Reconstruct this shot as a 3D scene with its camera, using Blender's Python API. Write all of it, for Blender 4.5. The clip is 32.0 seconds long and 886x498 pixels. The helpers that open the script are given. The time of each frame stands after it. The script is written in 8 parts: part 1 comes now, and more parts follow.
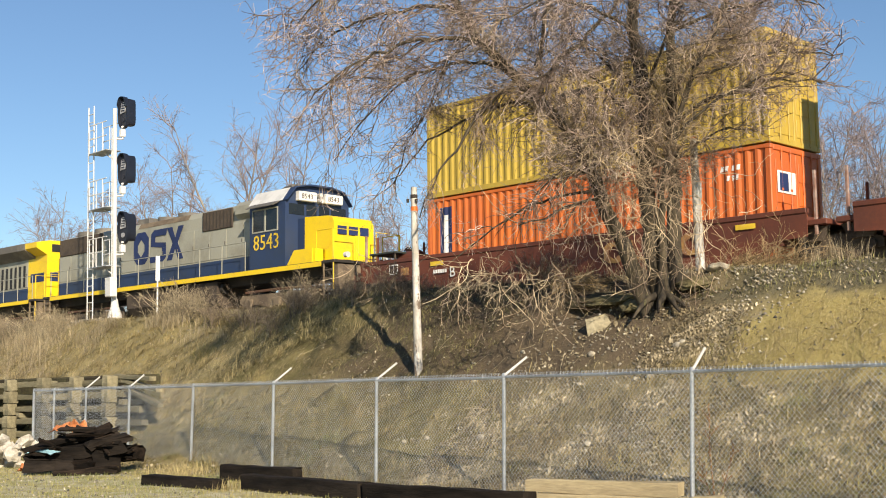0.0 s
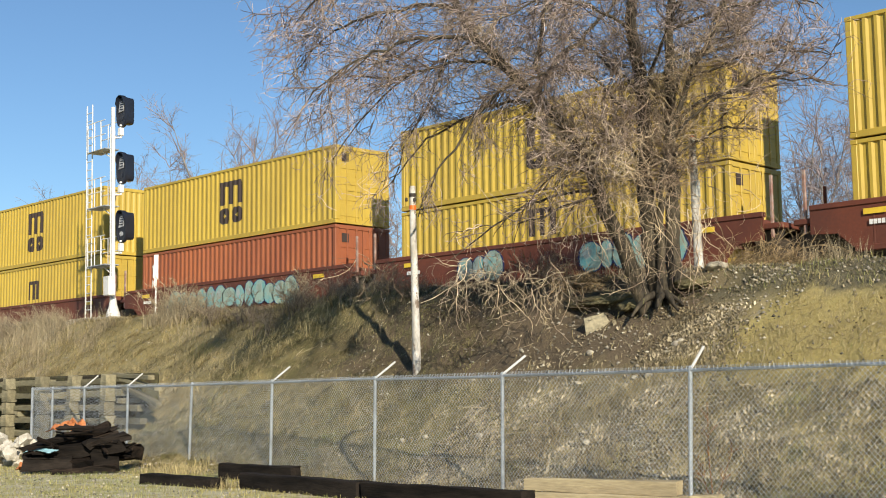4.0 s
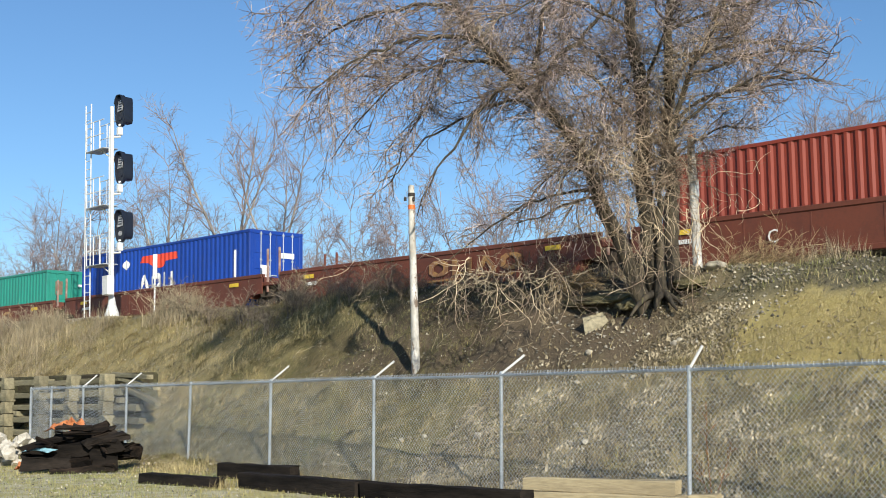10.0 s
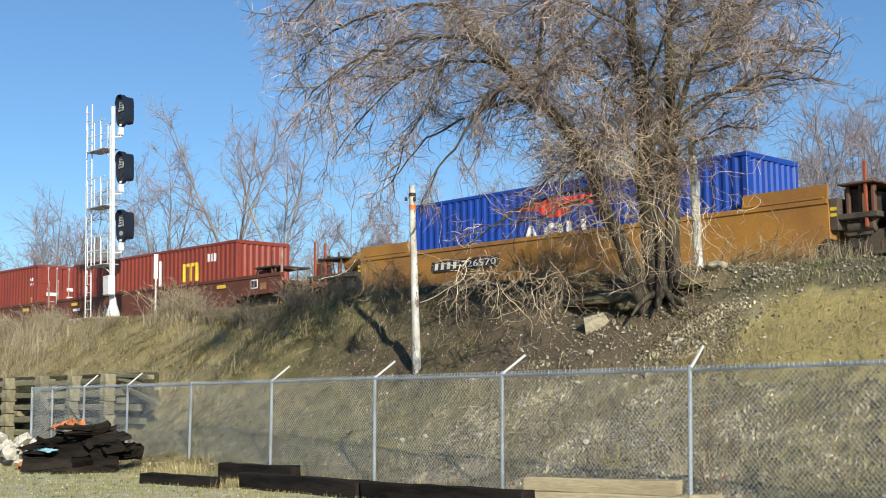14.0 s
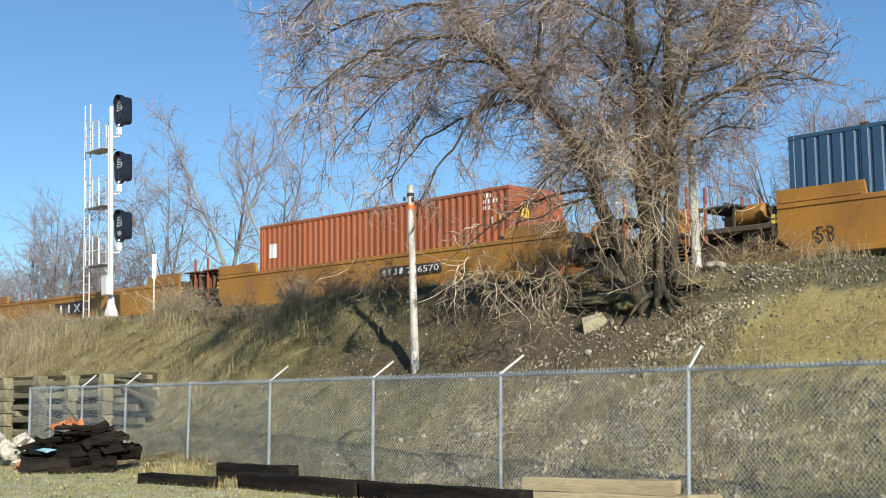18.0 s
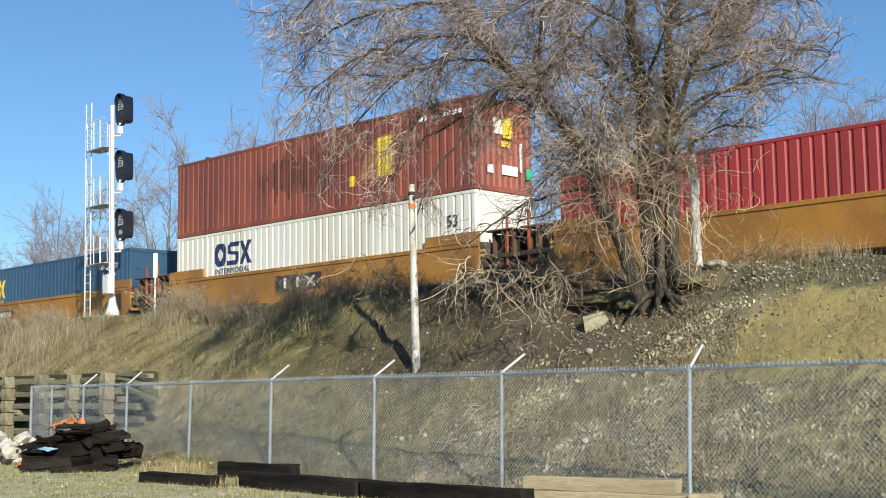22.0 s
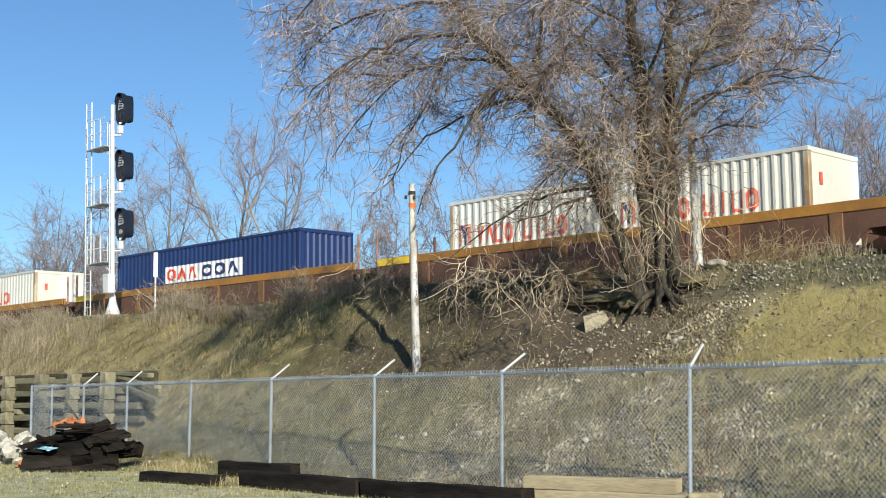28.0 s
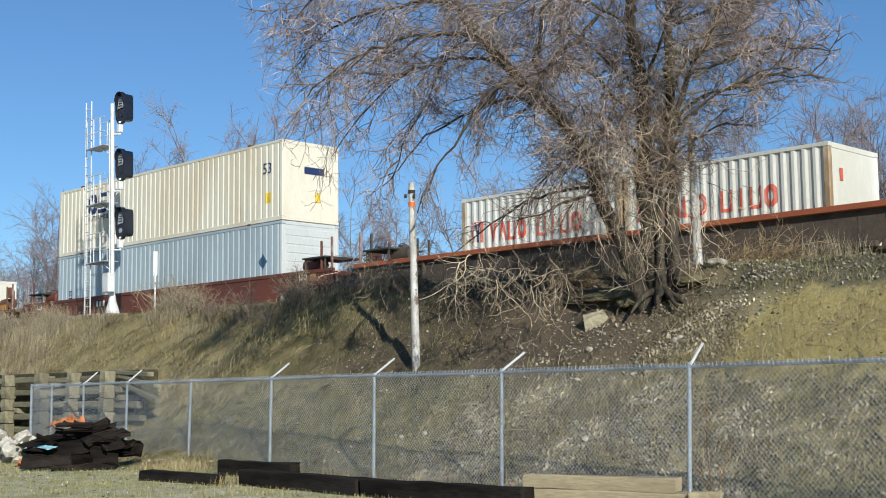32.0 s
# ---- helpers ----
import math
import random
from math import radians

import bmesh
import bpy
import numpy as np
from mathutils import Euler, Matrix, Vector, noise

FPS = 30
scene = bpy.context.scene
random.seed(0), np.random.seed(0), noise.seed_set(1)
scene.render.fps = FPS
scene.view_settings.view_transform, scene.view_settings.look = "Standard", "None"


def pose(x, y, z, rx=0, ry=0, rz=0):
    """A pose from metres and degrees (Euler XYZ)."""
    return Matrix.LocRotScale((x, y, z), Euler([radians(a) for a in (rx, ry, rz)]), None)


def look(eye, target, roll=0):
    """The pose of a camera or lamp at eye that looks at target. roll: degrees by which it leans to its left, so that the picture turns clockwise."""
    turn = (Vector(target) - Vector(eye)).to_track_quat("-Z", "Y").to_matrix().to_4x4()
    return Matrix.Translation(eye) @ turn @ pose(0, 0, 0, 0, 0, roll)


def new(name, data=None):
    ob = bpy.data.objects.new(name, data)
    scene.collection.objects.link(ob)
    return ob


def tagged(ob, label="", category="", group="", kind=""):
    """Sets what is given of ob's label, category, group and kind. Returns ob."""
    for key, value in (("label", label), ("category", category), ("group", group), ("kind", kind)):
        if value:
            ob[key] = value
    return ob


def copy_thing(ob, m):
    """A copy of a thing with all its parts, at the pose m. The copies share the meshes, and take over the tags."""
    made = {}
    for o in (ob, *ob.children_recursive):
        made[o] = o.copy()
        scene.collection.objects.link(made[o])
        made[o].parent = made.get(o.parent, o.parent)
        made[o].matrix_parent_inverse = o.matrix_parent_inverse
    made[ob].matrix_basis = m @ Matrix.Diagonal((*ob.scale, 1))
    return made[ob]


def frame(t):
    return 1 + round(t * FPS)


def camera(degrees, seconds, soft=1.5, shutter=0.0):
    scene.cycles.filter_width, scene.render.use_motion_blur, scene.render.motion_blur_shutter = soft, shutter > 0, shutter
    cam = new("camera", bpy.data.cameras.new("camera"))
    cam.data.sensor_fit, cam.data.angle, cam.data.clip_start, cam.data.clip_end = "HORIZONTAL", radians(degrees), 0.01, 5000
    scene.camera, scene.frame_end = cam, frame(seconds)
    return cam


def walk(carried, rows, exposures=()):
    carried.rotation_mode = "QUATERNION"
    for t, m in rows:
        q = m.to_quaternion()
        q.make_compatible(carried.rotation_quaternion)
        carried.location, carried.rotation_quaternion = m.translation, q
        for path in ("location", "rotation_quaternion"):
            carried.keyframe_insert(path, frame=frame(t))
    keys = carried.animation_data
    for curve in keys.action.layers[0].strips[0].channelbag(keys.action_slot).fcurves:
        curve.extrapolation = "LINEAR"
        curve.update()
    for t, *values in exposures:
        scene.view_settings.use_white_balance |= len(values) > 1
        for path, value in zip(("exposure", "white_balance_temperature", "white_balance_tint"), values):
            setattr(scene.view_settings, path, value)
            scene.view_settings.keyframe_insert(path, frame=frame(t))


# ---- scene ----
# World: x along the railway, y away from the yard, z up. The yard's ground is z = 0.
from collections import defaultdict

# ---------------------------------------------------------------- camera
EYE = Vector((0.0, 0.0, 1.55))
FORWARD = Vector((-0.7084, 0.69654, 0.11402))
RIGHT = Vector((0.70014, 0.71392, -0.01136))
UPWARD = Vector((0.08931, -0.07178, 0.99341))
cam = camera(38.27, 32.0, soft=1.0)


def aim(dx, dy):
    """The held camera, nudged by thousandths of a radian to its left and upward."""
    way = FORWARD - RIGHT * dx * 0.001 + UPWARD * dy * 0.001
    return look(EYE, EYE + way * 20, -0.655)


SWAY = ((0, 1.33, 1.33), (0.5, 0.0, 0.55), (1, 0.55, 0.05), (2, 0.45, 0.5), (3.5, 0.15, 0.5), (5.5, 0.35, 0.0),
        (7, 0.35, 0.0), (9, 0, 0), (10, -0.7, 0.0), (11, 0, 0), (14, 0, 0), (14.5, -0.7, -0.25), (16.5, -1.3, 0.05),
        (18, -1.3, 0.0), (18.5, -0.75, -0.55), (20, -0.7, -0.5), (21, -1.3, -0.53), (22, -0.45, -0.9), (23, -0.3, -1.05),
        (24, 0, -1.3), (28, -0.25, -1.35), (30, 0, -1.75), (32, -0.45, -2.2))
walk(cam, [(t, aim(a, b)) for t, a, b in SWAY], exposures=((0, 0.42, 7500, 11), (3, 0.36, 7200, 8), (8, 0.33, 6500, 7), (17, 0.33, 6400, 5), (28, 0.3, 6250, 5), (30.5, 0.31, 6200, 5), (31.5, 0.25, 6080, 6), (32, 0.05, 6000, 6)))

# ---------------------------------------------------------------- sky and sun
SUN_WAY = Vector((2.0, -1.0, 0.97)).normalized()
world = bpy.data.worlds.new("winter_sky")
world.use_nodes = True
scene.world = world
wn = world.node_tree.nodes
sky = wn.new("ShaderNodeTexSky")
sky.sky_type = "NISHITA"
sky.sun_disc = False
sky.sun_elevation = math.asin(SUN_WAY.z)
sky.sun_rotation = math.atan2(SUN_WAY.x, SUN_WAY.y)
sky.air_density, sky.dust_density, sky.ozone_density = 1.0, 0.0, 6.0
world.node_tree.links.new(sky.outputs[0], wn["Background"].inputs[0])
wn["Background"].inputs[1].default_value = 0.1
sun = new("sun", bpy.data.lights.new("sun", "SUN"))
sun.data.energy, sun.data.angle, sun.data.color = 5.0, radians(0.53), (1.0, 0.92, 0.8)
sun.matrix_world = look(SUN_WAY * 60, (0, 0, 0))

# ---------------------------------------------------------------- materials


def surface(name, colour, rough=0.6, metal=0.0, other=None, share=0.5, coarse=1.2, fine=14.0, grain=0.25, bump=0.15,
            spot=None, spots=0.0, spot_scale=5.0, island=0.0, stretch=(1, 1, 1), each=0.0):
    """A weathered surface: two colours mixed by a coarse noise, a fine grain, spots of a third colour, and relief."""
    m = bpy.data.materials.new(name)
    m.use_nodes = True
    n, l = m.node_tree.nodes, m.node_tree.links
    b = n["Principled BSDF"]
    b.inputs["Roughness"].default_value, b.inputs["Metallic"].default_value = rough, metal
    co = n.new("ShaderNodeTexCoord")
    mp = n.new("ShaderNodeMapping")
    mp.inputs["Scale"].default_value = stretch
    l.new(co.outputs["Object"], mp.inputs[0])

    def noise_tex(scale, detail, rough_=0.6):
        t = n.new("ShaderNodeTexNoise")
        t.inputs["Scale"].default_value, t.inputs["Detail"].default_value = scale, detail
        t.inputs["Roughness"].default_value = rough_
        l.new(mp.outputs[0], t.inputs["Vector"])
        return t

    def mix(fac, a, c, kind="MIX"):
        x = n.new("ShaderNodeMix")
        x.data_type, x.blend_type = "RGBA", kind
        for value, socket in ((fac, x.inputs[0]), (a, x.inputs[6]), (c, x.inputs[7])):
            if isinstance(value, (int, float)):
                socket.default_value = value
            elif isinstance(value, tuple):
                socket.default_value = (*value, 1)
            else:
                l.new(value, socket)
        return x.outputs[2]

    def ramp(value, lo, hi):
        r = n.new("ShaderNodeMapRange")
        r.inputs[1].default_value, r.inputs[2].default_value = lo, hi
        l.new(value, r.inputs[0])
        return r.outputs[0]

    big = noise_tex(coarse, 6)
    col = colour
    if other is None:
        other = tuple(c * 0.72 for c in colour)
    col = mix(ramp(big.outputs[0], 0.62 - share * 0.3, 0.80 - share * 0.3), colour, other)
    small = noise_tex(fine, 4)
    g = ramp(small.outputs[0], 0.3, 0.7)
    col = mix(grain, col, mix(1.0, col, mix(g, (0.35, 0.34, 0.33), (1.5, 1.5, 1.5)), "MULTIPLY"))
    if spot:
        sp = noise_tex(spot_scale, 8, 0.75)
        col = mix(ramp(sp.outputs[0], 0.72 - spots * 0.3, 0.76 - spots * 0.3), col, spot)
    if island:
        geo = n.new("ShaderNodeNewGeometry")
        v = n.new("ShaderNodeMapRange")
        v.inputs[3].default_value, v.inputs[4].default_value = 1 - island, 1 + island
        l.new(geo.outputs["Random Per Island"], v.inputs[0])
        col = mix(1.0, col, v.outputs[0], "MULTIPLY")
    if each:
        inf = n.new("ShaderNodeObjectInfo")
        v = n.new("ShaderNodeMapRange")
        v.inputs[3].default_value, v.inputs[4].default_value = 1 - each, 1 + each
        l.new(inf.outputs["Random"], v.inputs[0])
        col = mix(1.0, col, v.outputs[0], "MULTIPLY")
    l.new(col, b.inputs["Base Color"])
    rr = n.new("ShaderNodeMapRange")
    rr.inputs[3].default_value, rr.inputs[4].default_value = max(rough - 0.12, 0.05), min(rough + 0.15, 1)
    l.new(small.outputs[0], rr.inputs[0])
    l.new(rr.outputs[0], b.inputs["Roughness"])
    if bump:
        bp = n.new("ShaderNodeBump")
        bp.inputs["Strength"].default_value, bp.inputs["Distance"].default_value = bump, 0.03
        l.new(small.outputs[0], bp.inputs["Height"])
        l.new(bp.outputs[0], b.inputs["Normal"])
    return m


RUST = (0.13, 0.055, 0.03)
M = {}
M["yellow"] = surface("yellow_container_paint", (0.504, 0.357, 0.0588), 0.5, other=(0.437, 0.307, 0.0546), coarse=0.5, grain=0.1, bump=0.03, spot=RUST, spots=0.12, spot_scale=3.5, stretch=(1, 1, 0.4))
M["orange"] = surface("orange_container_paint", (0.619, 0.146, 0.0258), 0.5, other=(0.516, 0.12, 0.0301), coarse=0.5, grain=0.1, bump=0.03, spot=RUST, spots=0.12, spot_scale=4, stretch=(1, 1, 0.4))
M["rust_orange"] = surface("faded_orange_container_paint", (0.336, 0.105, 0.042), 0.55, other=(0.277, 0.084, 0.0378), coarse=0.5, grain=0.12, bump=0.03, spot=RUST, spots=0.15, spot_scale=4, stretch=(1, 1, 0.4))
M["salmon"] = surface("salmon_red_container_paint", (0.361, 0.111, 0.0451), 0.55, other=(0.303, 0.0902, 0.0385), coarse=0.5, grain=0.1, bump=0.03, spot=RUST, spots=0.1, spot_scale=4, stretch=(1, 1, 0.4))
M["green"] = surface("green_container_paint", (0.0258, 0.275, 0.206), 0.45, other=(0.0258, 0.224, 0.172), coarse=0.5, grain=0.1, bump=0.03, spot=RUST, spots=0.05, spot_scale=4, stretch=(1, 1, 0.4))
M["blue"] = surface("blue_container_paint", (0.0068, 0.0527, 0.34), 0.45, other=(0.0068, 0.0425, 0.272), coarse=0.5, grain=0.1, bump=0.03, spot=RUST, spots=0.03, spot_scale=4, stretch=(1, 1, 0.4))
M["navy"] = surface("navy_container_paint", (0.012, 0.034, 0.13), 0.5, other=(0.011, 0.028, 0.105), coarse=0.5, grain=0.1, bump=0.03, spot=RUST, spots=0.04, spot_scale=4, stretch=(1, 1, 0.4))
M["steel_blue"] = surface("slate_blue_container_paint", (0.035, 0.085, 0.16), 0.42, other=(0.03, 0.07, 0.135), coarse=0.5, grain=0.1, bump=0.03, stretch=(1, 1, 0.4))
M["red"] = surface("brick_red_container_paint", (0.249, 0.043, 0.0232), 0.5, other=(0.206, 0.0344, 0.0206), coarse=0.5, grain=0.1, bump=0.03, spot=RUST, spots=0.08, spot_scale=4, stretch=(1, 1, 0.4))
M["brown_red"] = surface("faded_maroon_container_paint", (0.3, 0.084, 0.05), 0.6, other=(0.18, 0.054, 0.0405), share=0.75, coarse=0.6, grain=0.15, bump=0.03, spot=RUST, spots=0.22, spot_scale=2.5, stretch=(1.3, 1, 0.35))
M["crimson"] = surface("crimson_container_paint", (0.342, 0.0405, 0.0405), 0.5, other=(0.27, 0.036, 0.036), coarse=0.5, grain=0.1, bump=0.03, stretch=(1, 1, 0.4))
M["white"] = surface("white_container_paint", (0.73, 0.71, 0.63), 0.5, other=(0.63, 0.6, 0.5), coarse=0.5, grain=0.08, bump=0.03, spot=(0.4, 0.3, 0.2), spots=0.08, spot_scale=4, stretch=(1, 1, 0.3))
M["cream"] = surface("cream_white_container_paint", (0.735, 0.688, 0.558), 0.5, other=(0.651, 0.577, 0.428), coarse=0.5, grain=0.08, bump=0.03, spot=(0.42, 0.32, 0.18), spots=0.1, spot_scale=4, stretch=(1, 1, 0.3))
M["pale_grey"] = surface("pale_blue_grey_container_paint", (0.4, 0.47, 0.5), 0.5, other=(0.34, 0.4, 0.43), coarse=0.5, grain=0.1, bump=0.03, spot=RUST, spots=0.06, spot_scale=4, stretch=(1, 1, 0.3))
M["line_white"] = surface("warm_white_container_paint", (0.66, 0.65, 0.59), 0.5, other=(0.57, 0.56, 0.5), coarse=0.5, grain=0.1, bump=0.03, spot=(0.4, 0.27, 0.16), spots=0.1, spot_scale=4, stretch=(1, 1, 0.3))
M["stained_cream"] = surface("rust_stained_cream_paint", (0.52, 0.43, 0.29), 0.65, other=(0.3, 0.2, 0.11), share=0.7, coarse=2.0, grain=0.2, bump=0.03, stretch=(1, 1, 0.4))
M["light_grey"] = surface("light_grey_container_paint", (0.564, 0.583, 0.564), 0.5, other=(0.489, 0.508, 0.489), coarse=0.5, grain=0.1, bump=0.03, spot=(0.36, 0.24, 0.14), spots=0.16, spot_scale=4, stretch=(1, 1, 0.3))
M["car_brown"] = surface("red_brown_car_paint", (0.15, 0.043, 0.024), 0.65, other=(0.105, 0.034, 0.022), coarse=0.6, grain=0.2, bump=0.08, spot=(0.2, 0.12, 0.08), spots=0.12, spot_scale=2)
M["car_orange"] = surface("orange_yellow_car_paint", (0.386, 0.184, 0.0322), 0.6, other=(0.276, 0.129, 0.0322), share=0.7, coarse=0.5, grain=0.2, bump=0.06, spot=(0.16, 0.07, 0.03), spots=0.16, spot_scale=2.2)
M["car_vermilion"] = surface("orange_red_car_paint", (0.42, 0.12, 0.042), 0.6, other=(0.3, 0.085, 0.035), share=0.7, coarse=0.6, grain=0.2, bump=0.06)
M["car_post"] = surface("rusted_orange_car_paint", (0.25, 0.125, 0.045), 0.7, other=(0.16, 0.08, 0.04), share=0.7, coarse=1.2, grain=0.3, bump=0.1)
M["car_rust"] = surface("dark_rust_car_paint", (0.13, 0.065, 0.04), 0.75, other=(0.09, 0.045, 0.03), coarse=0.7, grain=0.3, bump=0.12)
M["car_red"] = surface("rust_red_car_paint", (0.3, 0.07, 0.03), 0.65, other=(0.22, 0.055, 0.03), coarse=0.7, grain=0.25, bump=0.1)
M["iron"] = surface("grimy_black_iron", (0.03, 0.026, 0.022), 0.75, other=(0.055, 0.04, 0.03), grain=0.4, bump=0.15)
M["grime_and_shade"] = surface("brake_dust_and_shade", (0.085, 0.065, 0.048), 0.85, other=(0.05, 0.038, 0.03), coarse=1.5, grain=0.4, bump=0.15)
M["dust"] = surface("tan_road_dust_on_iron", (0.2, 0.155, 0.105), 0.85, other=(0.12, 0.09, 0.065), coarse=1.5, grain=0.35, bump=0.15)
M["grating"] = surface("dark_green_grating", (0.035, 0.045, 0.04), 0.7, grain=0.5, bump=0.4, fine=30)
M["stake_white"] = surface("scuffed_stake_paint", (0.36, 0.27, 0.23), 0.6, other=(0.24, 0.12, 0.09), share=0.7, coarse=3, grain=0.2, bump=0.05)
M["steel"] = surface("worn_steel", (0.1, 0.082, 0.066), 0.75, 0.0, grain=0.3, bump=0.05)
M["logo_dark"] = surface("dark_brown_lettering_paint", (0.045, 0.03, 0.025), 0.6, grain=0.1, bump=0)
M["logo_white"] = surface("white_lettering_paint", (0.8, 0.8, 0.78), 0.6, grain=0.1, bump=0)
M["logo_blue"] = surface("dark_blue_lettering_paint", (0.015, 0.03, 0.11), 0.6, grain=0.1, bump=0)
M["logo_red"] = surface("red_lettering_paint", (0.72, 0.06, 0.03), 0.6, grain=0.1, bump=0)
M["logo_yellow"] = surface("yellow_lettering_paint", (0.8, 0.55, 0.05), 0.6, grain=0.1, bump=0)
M["logo_gold"] = surface("faded_gold_lettering_paint", (0.42, 0.24, 0.08), 0.7, other=(0.25, 0.12, 0.06), share=0.8, coarse=4, grain=0.2, bump=0)
M["soot"] = surface("sooty_stain", (0.075, 0.032, 0.026), 0.8, other=(0.13, 0.045, 0.035), share=0.8, coarse=2, grain=0.3, bump=0)
M["logo_faded_red"] = surface("faded_red_lettering_paint", (0.6, 0.1, 0.06), 0.65, other=(0.5, 0.16, 0.11), share=0.6, coarse=3, grain=0.15, bump=0)
M["logo_green"] = surface("green_lettering_paint", (0.05, 0.4, 0.2), 0.6, grain=0.1, bump=0)
M["graffiti"] = surface("teal_spray_paint", (0.14, 0.38, 0.4), 0.7, other=(0.3, 0.42, 0.36), share=0.8, coarse=2.5, grain=0.15, bump=0)
M["graffiti_grey"] = surface("grey_spray_paint", (0.36, 0.42, 0.42), 0.7, other=(0.25, 0.33, 0.28), share=0.8, coarse=2.5, grain=0.15, bump=0)
M["loco_grey"] = surface("grey_locomotive_paint", (0.345, 0.345, 0.285), 0.55, other=(0.27, 0.265, 0.215), coarse=0.8, grain=0.1, bump=0.03, spot=(0.16, 0.13, 0.1), spots=0.12, spot_scale=2)
M["loco_blue"] = surface("dark_blue_locomotive_paint", (0.02, 0.042, 0.105), 0.5, other=(0.024, 0.04, 0.08), coarse=0.8, grain=0.1, bump=0.03)
M["loco_yellow"] = surface("yellow_locomotive_paint", (0.85, 0.6, 0.02), 0.45, other=(0.75, 0.5, 0.03), coarse=0.8, grain=0.08, bump=0.03, spot=(0.2, 0.13, 0.05), spots=0.08, spot_scale=3)
M["loco_roof"] = surface("sooty_roof_paint", (0.13, 0.12, 0.105), 0.65, other=(0.22, 0.2, 0.17), coarse=1, grain=0.3, bump=0.08)
M["grille"] = surface("dark_grille", (0.02, 0.02, 0.02), 0.7, grain=0.5, bump=0.3, fine=40)
M["galvanized"] = surface("galvanized_steel", (0.46, 0.5, 0.54), 0.5, 0.35, grain=0.3, bump=0.04, fine=30)
M["signal_white"] = surface("white_signal_paint", (0.72, 0.72, 0.7), 0.5, 0.1, other=(0.6, 0.6, 0.58), coarse=2, grain=0.12, bump=0.03, spot=(0.3, 0.22, 0.15), spots=0.06, spot_scale=9)
M["signal_black"] = surface("black_signal_paint", (0.014, 0.018, 0.03), 0.4, grain=0.15, bump=0.03)
M["pole_white"] = surface("peeling_white_pole_paint", (0.66, 0.65, 0.62), 0.8, other=(0.4, 0.38, 0.34), share=0.8, coarse=5, grain=0.35, bump=0.3, spot=(0.17, 0.13, 0.1), spots=0.62, spot_scale=7, stretch=(1, 1, 0.35))
M["reflector"] = surface("orange_reflector_band", (0.75, 0.16, 0.02), 0.35, grain=0.1, bump=0)
M["tie_black"] = surface("creosoted_timber", (0.009, 0.0075, 0.0065), 0.85, other=(0.025, 0.02, 0.0165), share=0.8, coarse=2.2, fine=26, grain=0.5, bump=0.5, stretch=(0.25, 1.6, 1.6), each=0.35)
M["tie_grey"] = surface("weathered_timber", (0.29, 0.255, 0.16), 0.8, other=(0.16, 0.145, 0.09), share=0.8, coarse=2.2, fine=26, grain=0.45, bump=0.5, stretch=(0.25, 1.6, 1.6), each=0.25)
M["tie_pale"] = surface("pale_sawn_timber", (0.4, 0.33, 0.2), 0.75, other=(0.32, 0.26, 0.16), share=0.7, coarse=2.0, fine=26, grain=0.3, bump=0.35, stretch=(0.25, 1.6, 1.6))
M["bark"] = surface("grey_brown_bark", (0.1, 0.08, 0.05), 0.85, other=(0.04, 0.032, 0.022), share=0.8, coarse=2.5, fine=16, grain=0.5, bump=0.8, stretch=(1.6, 1.6, 0.35), spot=(0.13, 0.125, 0.05), spots=0.35, spot_scale=3)
M["branch"] = surface("brown_branch_bark", (0.29, 0.22, 0.16), 0.85, other=(0.125, 0.09, 0.072), share=0.75, coarse=1.5, grain=0.3, bump=0.2, island=0.6)
M["twig"] = surface("tan_twig_bark", (0.5, 0.405, 0.27), 0.8, other=(0.2, 0.145, 0.105), share=0.75, coarse=0.9, grain=0.15, bump=0, island=0.7)
# darker copy of the tan twig bark: shade within the crown put into colour
M["shaded_twig"] = surface("shaded_inner_twig_bark", (0.43, 0.34, 0.235), 0.8, other=(0.17, 0.125, 0.09), share=0.75, coarse=0.9, grain=0.15, bump=0, island=0.7)
M["crown_twig"] = surface("grey_twig_bark", (0.54, 0.44, 0.39), 0.8, other=(0.22, 0.17, 0.15), share=0.75, coarse=0.9, grain=0.15, bump=0, island=0.65)
M["far_bark"] = surface("mauve_grey_far_twigs", (0.3, 0.245, 0.24), 0.85, other=(0.19, 0.155, 0.155), coarse=0.5, grain=0.2, bump=0, island=0.35)
M["far_trunk"] = surface("sunlit_grey_far_bark", (0.33, 0.295, 0.25), 0.85, other=(0.19, 0.168, 0.145), share=0.7, coarse=0.8, grain=0.3, bump=0.2)
M["straw"] = surface("dry_straw", (0.47, 0.385, 0.19), 0.8, other=(0.3, 0.24, 0.115), share=0.8, coarse=0.45, grain=0.1, bump=0, island=0.45)
M["weeds"] = surface("dead_weed_stems", (0.43, 0.36, 0.235), 0.8, other=(0.27, 0.22, 0.14), share=0.8, coarse=0.45, grain=0.1, bump=0, island=0.4)
M["brush"] = surface("orange_tan_brush_stems", (0.45, 0.33, 0.17), 0.8, other=(0.28, 0.2, 0.11), share=0.8, coarse=0.6, grain=0.1, bump=0, island=0.5)
M["shrub"] = surface("grey_brown_shrub_stems", (0.3, 0.24, 0.17), 0.8, other=(0.15, 0.115, 0.085), share=0.8, coarse=0.45, grain=0.1, bump=0, island=0.5)
M["dark_soil"] = surface("dark_damp_soil", (0.1, 0.085, 0.052), 0.95, other=(0.19, 0.165, 0.09), share=0.7, coarse=2, fine=20, grain=0.5, bump=0.6)
